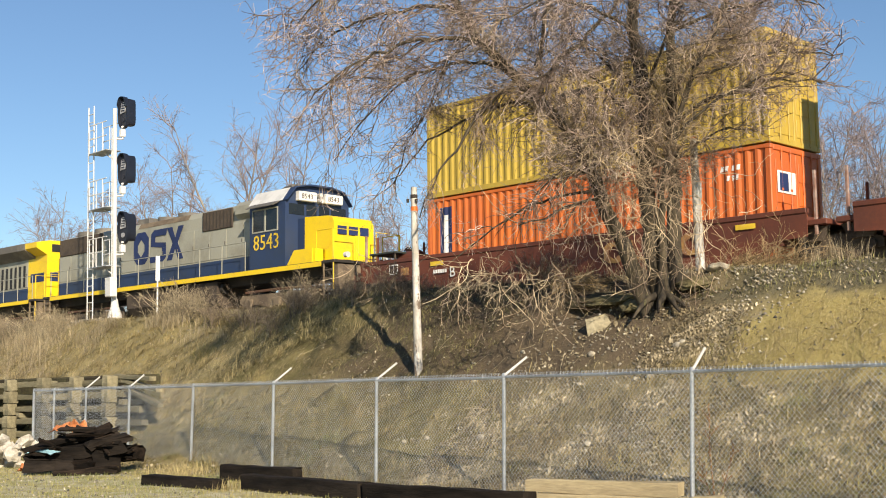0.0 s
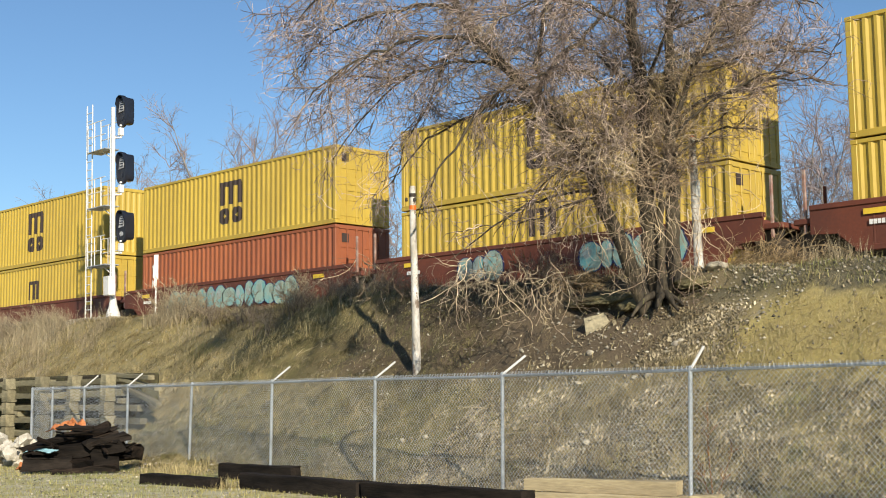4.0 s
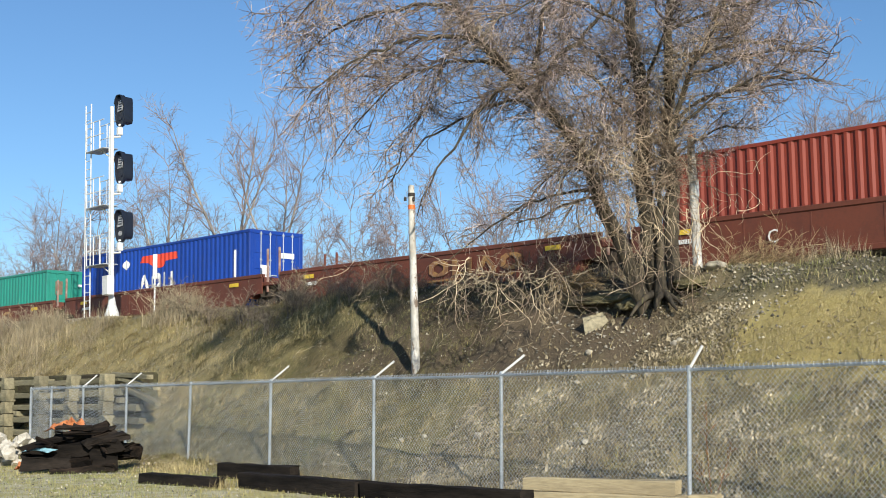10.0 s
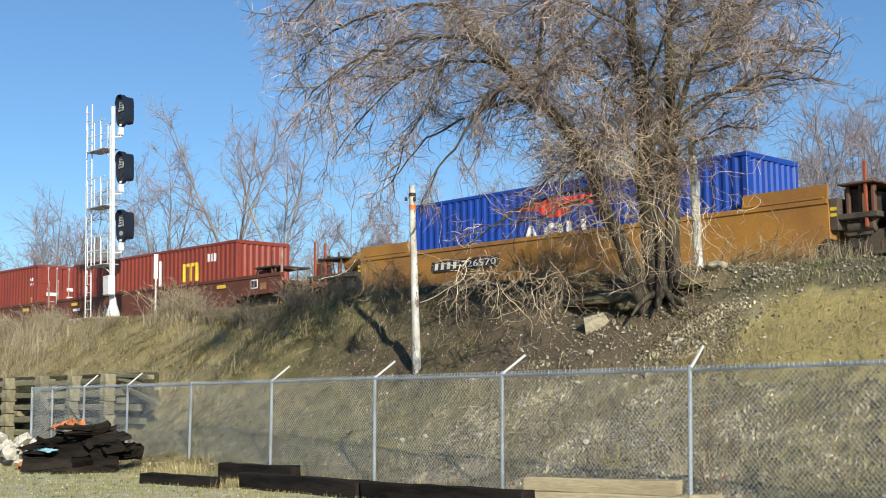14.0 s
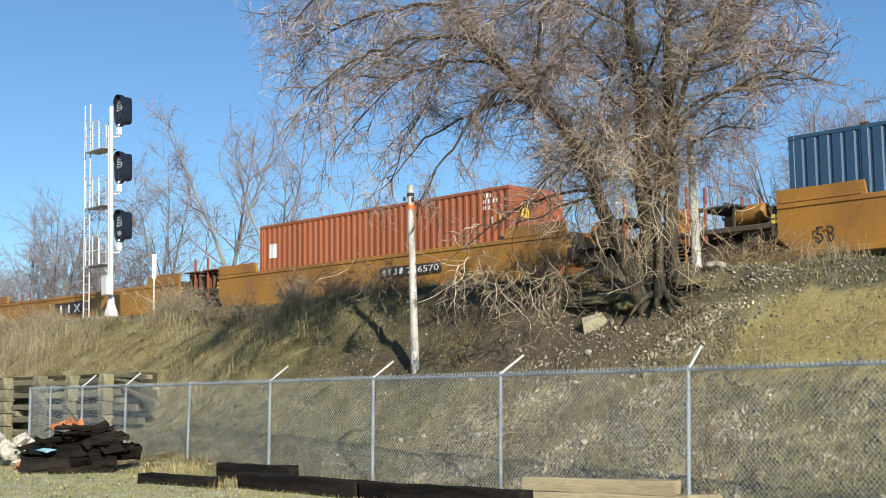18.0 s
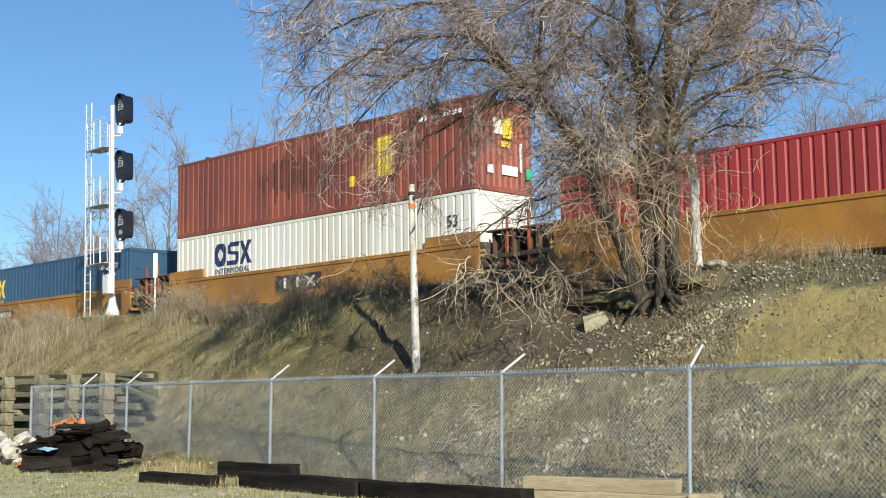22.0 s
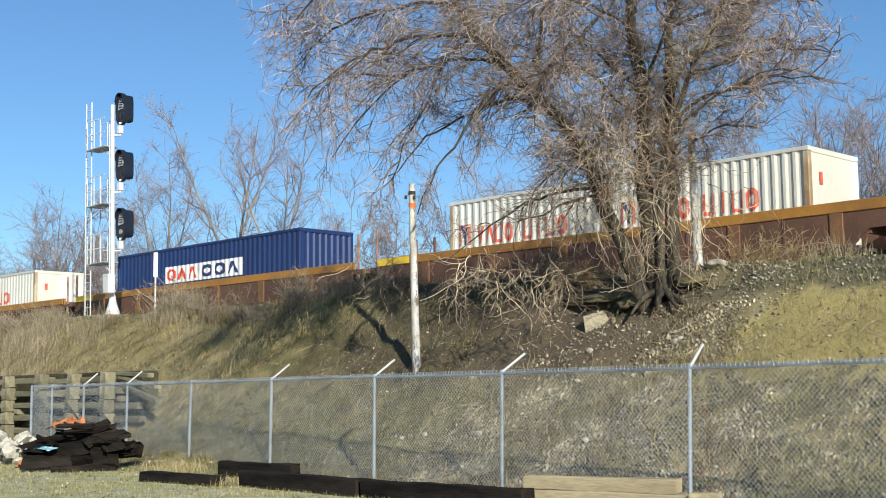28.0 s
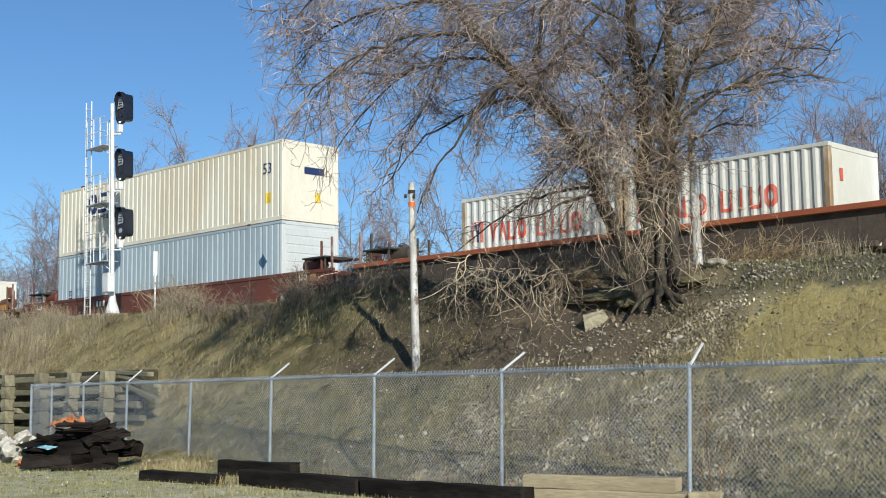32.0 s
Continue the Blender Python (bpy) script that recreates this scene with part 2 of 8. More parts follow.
M["fill"] = surface("earth_with_gap_shade", (0.05, 0.042, 0.028), 0.95, other=(0.09, 0.085, 0.045), share=0.7, coarse=2, fine=18, grain=0.5, bump=0.6)
M["rust_stalk"] = surface("rusty_dead_stalk", (0.3, 0.15, 0.055), 0.8, other=(0.2, 0.1, 0.04), coarse=4, grain=0.2, bump=0)
M["green_grass"] = surface("winter_green_grass", (0.17, 0.2, 0.06), 0.75, other=(0.33, 0.29, 0.11), share=0.8, coarse=0.5, grain=0.1, bump=0, island=0.4)
M["pale_stalk"] = surface("bleached_dead_stalk", (0.46, 0.39, 0.26), 0.8, other=(0.28, 0.23, 0.14), share=0.7, coarse=0.8, grain=0.1, bump=0, island=0.4)
M["olive"] = surface("olive_winter_grass", (0.27, 0.23, 0.095), 0.85, other=(0.12, 0.11, 0.05), share=0.9, coarse=1.1, grain=0.15, bump=0, island=0.55)
M["litter"] = surface("leaf_litter_colours", (0.47, 0.4, 0.27), 0.8, other=(0.18, 0.145, 0.085), share=0.9, coarse=0.8, grain=0.2, bump=0, island=0.65)
M["stone"] = surface("pale_ballast_stone", (0.42, 0.385, 0.3), 0.85, other=(0.2, 0.18, 0.145), share=0.8, coarse=3, grain=0.3, bump=0.3, island=0.7)
M["concrete"] = surface("weathered_concrete", (0.34, 0.3, 0.2), 0.85, other=(0.22, 0.19, 0.12), coarse=2.5, grain=0.35, bump=0.3)
M["rubble"] = surface("pale_broken_concrete", (0.58, 0.54, 0.46), 0.85, other=(0.36, 0.33, 0.27), share=0.6, coarse=5, grain=0.4, bump=0.5)
M["tie_rotten"] = surface("rotten_brown_timber", (0.034, 0.024, 0.018), 0.9, other=(0.01, 0.008, 0.0065), share=0.8, coarse=4, fine=22, grain=0.6, bump=0.9, stretch=(0.3, 1.6, 1.6), each=0.6)
M["plastic_orange"] = surface("orange_plastic_netting", (0.5, 0.18, 0.06), 0.6, other=(0.34, 0.12, 0.05), coarse=6, grain=0.4, bump=0.4)
M["plastic_teal"] = surface("teal_plastic_sheet", (0.3, 0.52, 0.6), 0.45, grain=0.2, bump=0.2)
M["glass_dark"] = surface("dark_cab_glass", (0.015, 0.018, 0.02), 0.08, grain=0.05, bump=0)
M["lens"] = surface("grey_signal_lens", (0.4, 0.42, 0.45), 0.25, other=(0.22, 0.23, 0.25), share=0.8, coarse=9, grain=0.4, bump=0)
M["rubbish_white"] = surface("white_sheet_metal", (0.7, 0.7, 0.68), 0.5, grain=0.1, bump=0.03)

for dull in ("tie_rotten", "tie_black", "fill", "dark_soil"):
    M[dull].node_tree.nodes["Principled BSDF"].inputs["Specular IOR Level"].default_value = 0.12

# ---------------------------------------------------------------- mesh helpers


class Geo:
    """A bag of vertices and faces that becomes one mesh."""

    def __init__(self):
        self.v, self.f = [], []

    def add(self, verts, faces):
        k = len(self.v)
        self.v += verts
        self.f += [tuple(i + k for i in f) for f in faces]
        return self

    def box(self, x0, x1, y0, y1, z0, z1, c=0.0, m=None):
        """A box, its edges chamfered by c."""
        c = min(c, (x1 - x0) * 0.45, (y1 - y0) * 0.45, (z1 - z0) * 0.45)
        if c <= 0:
            vs = [(x, y, z) for x in (x0, x1) for y in (y0, y1) for z in (z0, z1)]
            fs = [(0, 1, 3, 2), (4, 6, 7, 5), (0, 4, 5, 1), (2, 3, 7, 6), (0, 2, 6, 4), (1, 5, 7, 3)]
        else:
            vs, idx = [], {}
            for i, x in enumerate((x0, x1)):
                for j, y in enumerate((y0, y1)):
                    for k, z in enumerate((z0, z1)):
                        sx, sy, sz = (c, -c)[i], (c, -c)[j], (c, -c)[k]
                        for a, p in enumerate(((x, y + sy, z + sz), (x + sx, y, z + sz), (x + sx, y + sy, z))):
                            idx[i, j, k, a] = len(vs)
                            vs.append(p)
            g = lambda i, j, k, a: idx[i, j, k, a]
            fs = []
            for i in (0, 1):
                q = [g(i, 0, 0, 0), g(i, 0, 1, 0), g(i, 1, 1, 0), g(i, 1, 0, 0)]
                fs.append(tuple(q if i == 0 else q[::-1]))
                q = [g(0, i, 0, 1), g(1, i, 0, 1), g(1, i, 1, 1), g(0, i, 1, 1)]
                fs.append(tuple(q if i == 0 else q[::-1]))
                q = [g(0, 0, i, 2), g(0, 1, i, 2), g(1, 1, i, 2), g(1, 0, i, 2)]
                fs.append(tuple(q if i == 0 else q[::-1]))
            for i in (0, 1):
                for j in (0, 1):
                    fs.append((g(i, j, 0, 0), g(i, j, 0, 1), g(i, j, 1, 1), g(i, j, 1, 0)))
                    fs.append((g(i, 0, j, 0), g(i, 1, j, 0), g(i, 1, j, 2), g(i, 0, j, 2)))
                    fs.append((g(0, i, j, 1), g(1, i, j, 1), g(1, i, j, 2), g(0, i, j, 2)))
                    for k in (0, 1):
                        fs.append((g(i, j, k, 0), g(i, j, k, 1), g(i, j, k, 2)))
        if m is not None:
            vs = [tuple(m @ Vector(p)) for p in vs]
        return self.add(vs, fs)

    def prism(self, outline, lo, hi, axis="y", m=None):
        """A closed outline (pairs) drawn out along an axis from lo to hi."""
        n = len(outline)
        make = {"y": lambda a, b, t: (a, t, b), "x": lambda a, b, t: (t, a, b), "z": lambda a, b, t: (a, b, t)}[axis]
        vs = [make(a, b, lo) for a, b in outline] + [make(a, b, hi) for a, b in outline]
        fs = [tuple(range(n)), tuple(range(2 * n - 1, n - 1, -1))]
        fs += [(i, i + n, (i + 1) % n + n, (i + 1) % n) for i in range(n)]
        if m is not None:
            vs = [tuple(m @ Vector(p)) for p in vs]
        return self.add(vs, fs)

    def tube(self, points, radii, n=8, cap=True):
        """A round bar along points; radii is one number or one a point."""
        pts = [Vector(p) for p in points]
        if isinstance(radii, (int, float)):
            radii = [radii] * len(pts)
        side = None
        vs, fs = [], []
        for i, p in enumerate(pts):
            t = (pts[min(i + 1, len(pts) - 1)] - pts[max(i - 1, 0)]).normalized()
            if side is None:
                side = t.orthogonal().normalized()
            side = (side - t * side.dot(t)).normalized()
            up = t.cross(side)
            for k in range(n):
                a = 2 * math.pi * k / n
                vs.append(tuple(p + (side * math.cos(a) + up * math.sin(a)) * radii[i]))
        for i in range(len(pts) - 1):
            for k in range(n):
                fs.append((i * n + k, i * n + (k + 1) % n, (i + 1) * n + (k + 1) % n, (i + 1) * n + k))
        if cap:
            fs.append(tuple(range(n))[::-1])
            fs.append(tuple(range((len(pts) - 1) * n, len(pts) * n)))
        return self.add(vs, fs)

    def mesh(self, name, material=None, smooth=False):
        me = bpy.data.meshes.new(name)
        me.from_pydata(self.v, [], self.f)
        me.validate()
        bm = bmesh.new()
        bm.from_mesh(me)
        bmesh.ops.recalc_face_normals(bm, faces=bm.faces)
        bm.to_mesh(me)
        bm.free()
        if smooth:
            me.polygons.foreach_set("use_smooth", [True] * len(me.polygons))
            me.set_sharp_from_angle(angle=radians(38))
        if material:
            me.materials.append(material)
        return me


def raw_mesh(name, verts, faces, material, smooth=False):
    """A large mesh straight from arrays; faces all of one size."""
    me = bpy.data.meshes.new(name)
    verts, faces = np.asarray(verts, dtype=np.float32), np.asarray(faces, dtype=np.int32)
    k = faces.shape[1]
    me.vertices.add(len(verts))
    me.vertices.foreach_set("co", verts.ravel())
    me.loops.add(faces.size)
    me.loops.foreach_set("vertex_index", faces.ravel())
    me.polygons.add(len(faces))
    me.polygons.foreach_set("loop_start", np.arange(0, faces.size, k, dtype=np.int32))
    me.update(calc_edges=True)
    if smooth:
        me.polygons.foreach_set("use_smooth", np.ones(len(faces), dtype=bool))
    me.materials.append(material)
    return me


def part(name, shape, material, parent, label="", smooth=False):
    """Links a Geo or a ready mesh as one mesh object under a thing or a part."""
    me = shape if isinstance(shape, bpy.types.Mesh) else shape.mesh(name, material, smooth)
    ob = new(name, me)
    ob.parent = parent
    if label:
        ob["label"] = label
    return ob


def thing(name, label, category, where=None, group="", kind=""):
    ob = tagged(new(name), label, category, group, kind)
    ob.empty_display_size = 0.3
    if where is not None:
        ob.matrix_basis = where
    return ob


def solid(name, shape, material, label, category="", group="", kind="", smooth=False):
    me = shape if isinstance(shape, bpy.types.Mesh) else shape.mesh(name, material, smooth)
    return tagged(new(name, me), label, category, group, kind)


def lettering(text, size, material):
    """Words as a flat mesh in the x-z plane, facing -y, with its lower left corner at the origin."""
    cu = bpy.data.curves.new("lettering", "FONT")
    cu.body, cu.size, cu.extrude, cu.resolution_u = text, size, 0.004, 2
    ob = bpy.data.objects.new("lettering", cu)
    me = bpy.data.meshes.new_from_object(ob)
    me.transform(Matrix.Rotation(radians(90), 4, "X"))
    bpy.data.objects.remove(ob)
    bpy.data.curves.remove(cu)
    me.materials.clear()
    me.materials.append(material)
    return me


# ---------------------------------------------------------------- ground


def ground_z(x, y):
    """Height of the ground: flat yard, the bank, its crest, the trackbed and the land behind."""
    x, y = np.asarray(x, dtype=float), np.asarray(y, dtype=float)
    crest = 4.0 + 0.55 * np.clip((-12 - x) / 32, -0.2, 1.2)
    toe = 15.9 + 1.3 * np.clip((-25 - x) / 6, 0, 1)
    ramp = 0.15 + (y - toe) * 0.745
    bank = -0.25 * np.log(np.exp(-np.clip(ramp, -6, 9) / 0.25) + np.exp(-crest / 0.25))
    bank = 0.2 * np.log1p(np.exp(np.clip(bank / 0.2, -30, 60)))
    z = np.where(y < 12, 0.0, bank)
    bed = np.clip((y - 24.9) / 1.0, 0, 1) * np.clip((33.5 - y) / 1.5, 0, 1)
    z = z + (4.22 - z) * bed
    back = np.clip((y - 33) / 60, 0, 1)
    return np.where(y > 33, 4.0 - 4.0 * back, z)


def rough(x, y):
    """Small unevenness of the ground, in metres."""
    a = 0.0
    for k, (fx, fy, p, q) in enumerate(((0.9, 1.3, 0.2, 1.1), (2.1, -1.7, 2.0, 0.4), (-3.7, 2.9, 1.0, 3.0), (5.3, 6.1, 0.6, 2.2), (9.7, -8.3, 2.6, 0.1))):
        a = a + np.sin(fx * x + fy * y * 0.6 + p + 1.3 * np.sin(0.7 * fy * x + q)) * np.cos(fy * y - fx * x * 0.4 + q) / (1 + 0.9 * k)
    return a


# hollows washed out under the roots: x, y, half width, depth
HOLLOWS = ((-15.12, 19.98, 0.36, 0.45), (-16.15, 20.2, 0.75, 0.34), (-14.2, 20.55, 0.3, 0.4), (-13.45, 20.78, 0.42, 0.36))


def ground_top(x, y):
    x, y = np.asarray(x, dtype=float), np.asarray(y, dtype=float)
    on_bank = np.clip((y - 15.2) / 1.2, 0, 1) * np.clip((25.2 - y) / 0.8, 0, 1)
    pits = 0.0
    for px, py, wide, deep in HOLLOWS:
        pits = pits + deep * np.exp(-((x - px) / wide) ** 4 - ((y - py) / 0.2) ** 4)
    hummock = np.abs(np.sin(2.3 * x + 1.2 * np.sin(1.9 * y)) * np.sin(2.9 * y + 0.9 * np.sin(1.6 * x))) * np.clip((-16.6 - x) / 1.5, 0, 1) * np.clip((y - 16.2) / 0.8, 0, 1) * np.clip((22.4 - y) / 0.8, 0, 1)
    clods = np.sin(9.3 * x + 2.1 * np.sin(3.1 * y)) * np.sin(10.7 * y + 1.7 * np.sin(4.3 * x)) * np.clip((y - 15.3) / 0.4, 0, 1) * np.clip((18.4 - y) / 0.4, 0, 1)
    return ground_z(x, y) + rough(x, y) * (0.012 + 0.045 * on_bank) + 0.13 * hummock + 0.05 * clods - pits


def build_ground():
    xs = np.concatenate([-np.geomspace(3000, 52, 26), np.arange(-50, -3.9, 0.13), np.geomspace(6, 3000, 26) - 8])
    ys = np.concatenate([-np.geomspace(3000, 3, 20), np.linspace(0, 8.8, 16), np.arange(9, 25.6, 0.12), np.linspace(25.8, 34, 16), np.geomspace(36, 3000, 26)])
    gx, gy = np.meshgrid(xs, ys)
    v = np.stack([gx, gy, ground_top(gx, gy)], axis=-1).reshape(-1, 3)
    nx, ny = len(xs), len(ys)
    i = (np.arange(ny - 1)[:, None] * nx + np.arange(nx - 1)[None, :]).ravel()
    f = np.stack([i, i + 1, i + 1 + nx, i + nx], axis=-1)
    m = bpy.data.materials.new("yard_and_bank_soil")
    m.use_nodes = True
    n, l = m.node_tree.nodes, m.node_tree.links
    b = n["Principled BSDF"]
    b.inputs["Roughness"].default_value = 0.95
    b.inputs["Specular IOR Level"].default_value = 0.2
    co = n.new("ShaderNodeTexCoord")

    def noise_tex(scale, detail=6, r=0.65):
        t = n.new("ShaderNodeTexNoise")
        t.inputs["Scale"].default_value, t.inputs["Detail"].default_value, t.inputs["Roughness"].default_value = scale, detail, r
        l.new(co.outputs["Object"], t.inputs["Vector"])
        return t.outputs[0]

    def rng(v_, lo, hi):
        r = n.new("ShaderNodeMapRange")
        r.inputs[1].default_value, r.inputs[2].default_value = lo, hi
        l.new(v_, r.inputs[0])
        return r.outputs[0]

    def mix(fac, a, c):
        x = n.new("ShaderNodeMix")
        x.data_type = "RGBA"
        l.new(fac, x.inputs[0])
        for value, socket in ((a, x.inputs[6]), (c, x.inputs[7])):
            if isinstance(value, tuple):
                socket.default_value = (*value, 1)
            else:
                l.new(value, socket)
        return x.outputs[2]

    def sum_of(a, c, k):
        x = n.new("ShaderNodeMath")
        x.operation = "MULTIPLY_ADD"
        l.new(c, x.inputs[0])
        x.inputs[1].default_value = k
        l.new(a, x.inputs[2])
        return x.outputs[0]

    sep = n.new("ShaderNodeSeparateXYZ")
    l.new(co.outputs["Object"], sep.inputs[0])
    wide, mid, small, tiny = noise_tex(0.35), noise_tex(1.6), noise_tex(9, 8), noise_tex(38, 6)
    soil = mix(rng(mid, 0.38, 0.62), (0.345, 0.29, 0.15), (0.18, 0.15, 0.078))
    soil = mix(rng(wide, 0.45, 0.62), soil, mix(rng(small, 0.35, 0.65), (0.32, 0.262, 0.12), (0.21, 0.175, 0.078)))
    gravel = mix(rng(tiny, 0.35, 0.65), (0.15, 0.135, 0.1), (0.42, 0.385, 0.3))
    soil = mix(rng(small, 0.55, 0.66), soil, gravel)
    yard = mix(rng(mid, 0.42, 0.58), mix(rng(tiny, 0.3, 0.7), (0.38, 0.345, 0.23), (0.64, 0.59, 0.43)), mix(rng(tiny, 0.3, 0.7), (0.3, 0.28, 0.12), (0.46, 0.41, 0.21)))
    # moss green on the bank, its dark also painting in the tree's shade
    moss_shade = mix(rng(tiny, 0.35, 0.65), (0.11, 0.1, 0.045), (0.21, 0.185, 0.085))
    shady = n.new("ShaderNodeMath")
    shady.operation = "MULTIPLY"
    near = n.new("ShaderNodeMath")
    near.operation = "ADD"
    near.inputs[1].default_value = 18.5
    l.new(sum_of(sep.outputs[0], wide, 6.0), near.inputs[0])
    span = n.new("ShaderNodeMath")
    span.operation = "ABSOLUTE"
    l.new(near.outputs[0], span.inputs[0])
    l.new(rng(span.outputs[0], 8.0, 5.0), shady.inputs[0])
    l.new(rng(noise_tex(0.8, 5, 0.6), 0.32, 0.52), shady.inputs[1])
    soil = mix(shady.outputs[0], soil, moss_shade)
    edge = sum_of(sep.outputs[1], mid, 2.0)
    ground = mix(rng(edge, 15.2, 16.4), yard, soil)
    # bare brown earth below the tree, widened to paint in the tree's shade
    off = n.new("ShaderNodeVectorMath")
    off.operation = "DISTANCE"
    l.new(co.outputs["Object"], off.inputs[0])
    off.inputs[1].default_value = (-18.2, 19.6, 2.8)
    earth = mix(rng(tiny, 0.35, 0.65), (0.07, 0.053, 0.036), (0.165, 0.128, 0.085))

    def zone(*fades):
        out = None
        for value in fades:
            if out is None:
                out = value
                continue
            x = n.new("ShaderNodeMath")
            x.operation = "MULTIPLY"
            l.new(out, x.inputs[0])
            l.new(value, x.inputs[1])
            out = x.outputs[0]
        return out

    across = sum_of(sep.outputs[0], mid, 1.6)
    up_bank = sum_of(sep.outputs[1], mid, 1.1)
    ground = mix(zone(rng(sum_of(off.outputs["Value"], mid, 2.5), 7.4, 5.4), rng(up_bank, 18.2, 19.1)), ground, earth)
    # the open side of the bank: grey gravel above, matted golden grass below it
    ground = mix(zone(rng(across, -13.0, -12.4), rng(up_bank, 20.4, 20.9)), ground, mix(rng(tiny, 0.35, 0.65), (0.08, 0.072, 0.045), (0.18, 0.16, 0.105)))
    straw = mix(rng(small, 0.35, 0.65), (0.44, 0.365, 0.15), (0.33, 0.27, 0.105))
    ground = mix(zone(rng(across, -11.5, -11.1), rng(up_bank, 18.4, 18.9), rng(up_bank, 20.9, 20.5)), ground, straw)
    bed_edge = sum_of(sep.outputs[1], small, 1.2)
    ground = mix(rng(bed_edge, 23.4, 24.6), ground, gravel)
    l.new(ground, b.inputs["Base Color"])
    bp = n.new("ShaderNodeBump")
    bp.inputs["Strength"].default_value, bp.inputs["Distance"].default_value = 0.45, 0.05
    l.new(small, bp.inputs["Height"])
    bp2 = n.new("ShaderNodeBump")
    bp2.inputs["Strength"].default_value, bp2.inputs["Distance"].default_value = 0.5, 0.015
    l.new(tiny, bp2.inputs["Height"])
    l.new(bp.outputs[0], bp2.inputs["Normal"])
    l.new(bp2.outputs[0], b.inputs["Normal"])
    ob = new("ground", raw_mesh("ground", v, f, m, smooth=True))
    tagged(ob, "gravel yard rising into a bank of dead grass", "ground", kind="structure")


build_ground()

# ---------------------------------------------------------------- railway
TRACK_Y = 28.54
RAIL_Z = 4.45
WELL_Z = 4.77


def build_track():
    half = [(-0.075, 0), (0.075, 0), (0.075, 0.012), (0.012, 0.035), (0.012, 0.13), (0.036, 0.14), (0.036, 0.17), (-0.036, 0.17), (-0.036, 0.14), (-0.012, 0.13), (-0.012, 0.035), (-0.075, 0.012)]
    for y in (TRACK_Y - 0.7525, TRACK_Y + 0.7525):
        g = Geo().prism([(y + a, RAIL_Z - 0.17 + b) for a, b in half], -400, 400, "x")
        solid("rail", g, M["car_rust"], "worn steel rail on timber ties", "rail", "rails", "structure")
    g = Geo()
    for k in range(160):
        x = -70 + k * 0.53
        g.box(x, x + 0.23, TRACK_Y - 1.3, TRACK_Y + 1.3, RAIL_Z - 0.34, RAIL_Z - 0.171, 0.015)
    solid("railway_ties", g, M["tie_grey"], "weathered timber ties bedded in ballast", "ties", kind="stuff")


build_track()

# ---------------------------------------------------------------- train
ROLLING = []  # (thing, place along the train, y, z)


def advance(t):
    """Metres that the train has gone after t seconds."""
    return 11.86 * t - 0.0072 * t * t


def rolling(ob, u, y=TRACK_Y, z=0.0):
    ob.matrix_basis = pose(u, y, z)
    ROLLING.append((ob, u, y, z))
    return ob


MESHES = {}


def cached(key, make):
    if key not in MESHES:
        MESHES[key] = make()
    return MESHES[key]


def corrugated(x0, x1, z0, z1, y, out, pitch, deep, crest=0.28, trough=0.28):
    """A sheet of upright trapezoid ribs from x0 to x1; out is -1 or 1, the side that it faces."""
    n = max(1, round((x1 - x0) / pitch))
    p = (x1 - x0) / n
    slope = (1 - crest - trough) / 2
    xs, ys = [], []
    for i in range(n):
        for a, d in ((0, 0), (crest, 0), (crest + slope, deep), (crest + slope + trough, deep)):
            xs.append(x0 + (i + a) * p)
            ys.append(y - out * d)
    xs.append(x1)
    ys.append(y)
    vs = [(a, b, z0) for a, b in zip(xs, ys)] + [(a, b, z1) for a, b in zip(xs, ys)]
    k = len(xs)
    g = Geo().add(vs, [(i, i + 1, i + 1 + k, i + k) for i in range(k - 1)])
    return g


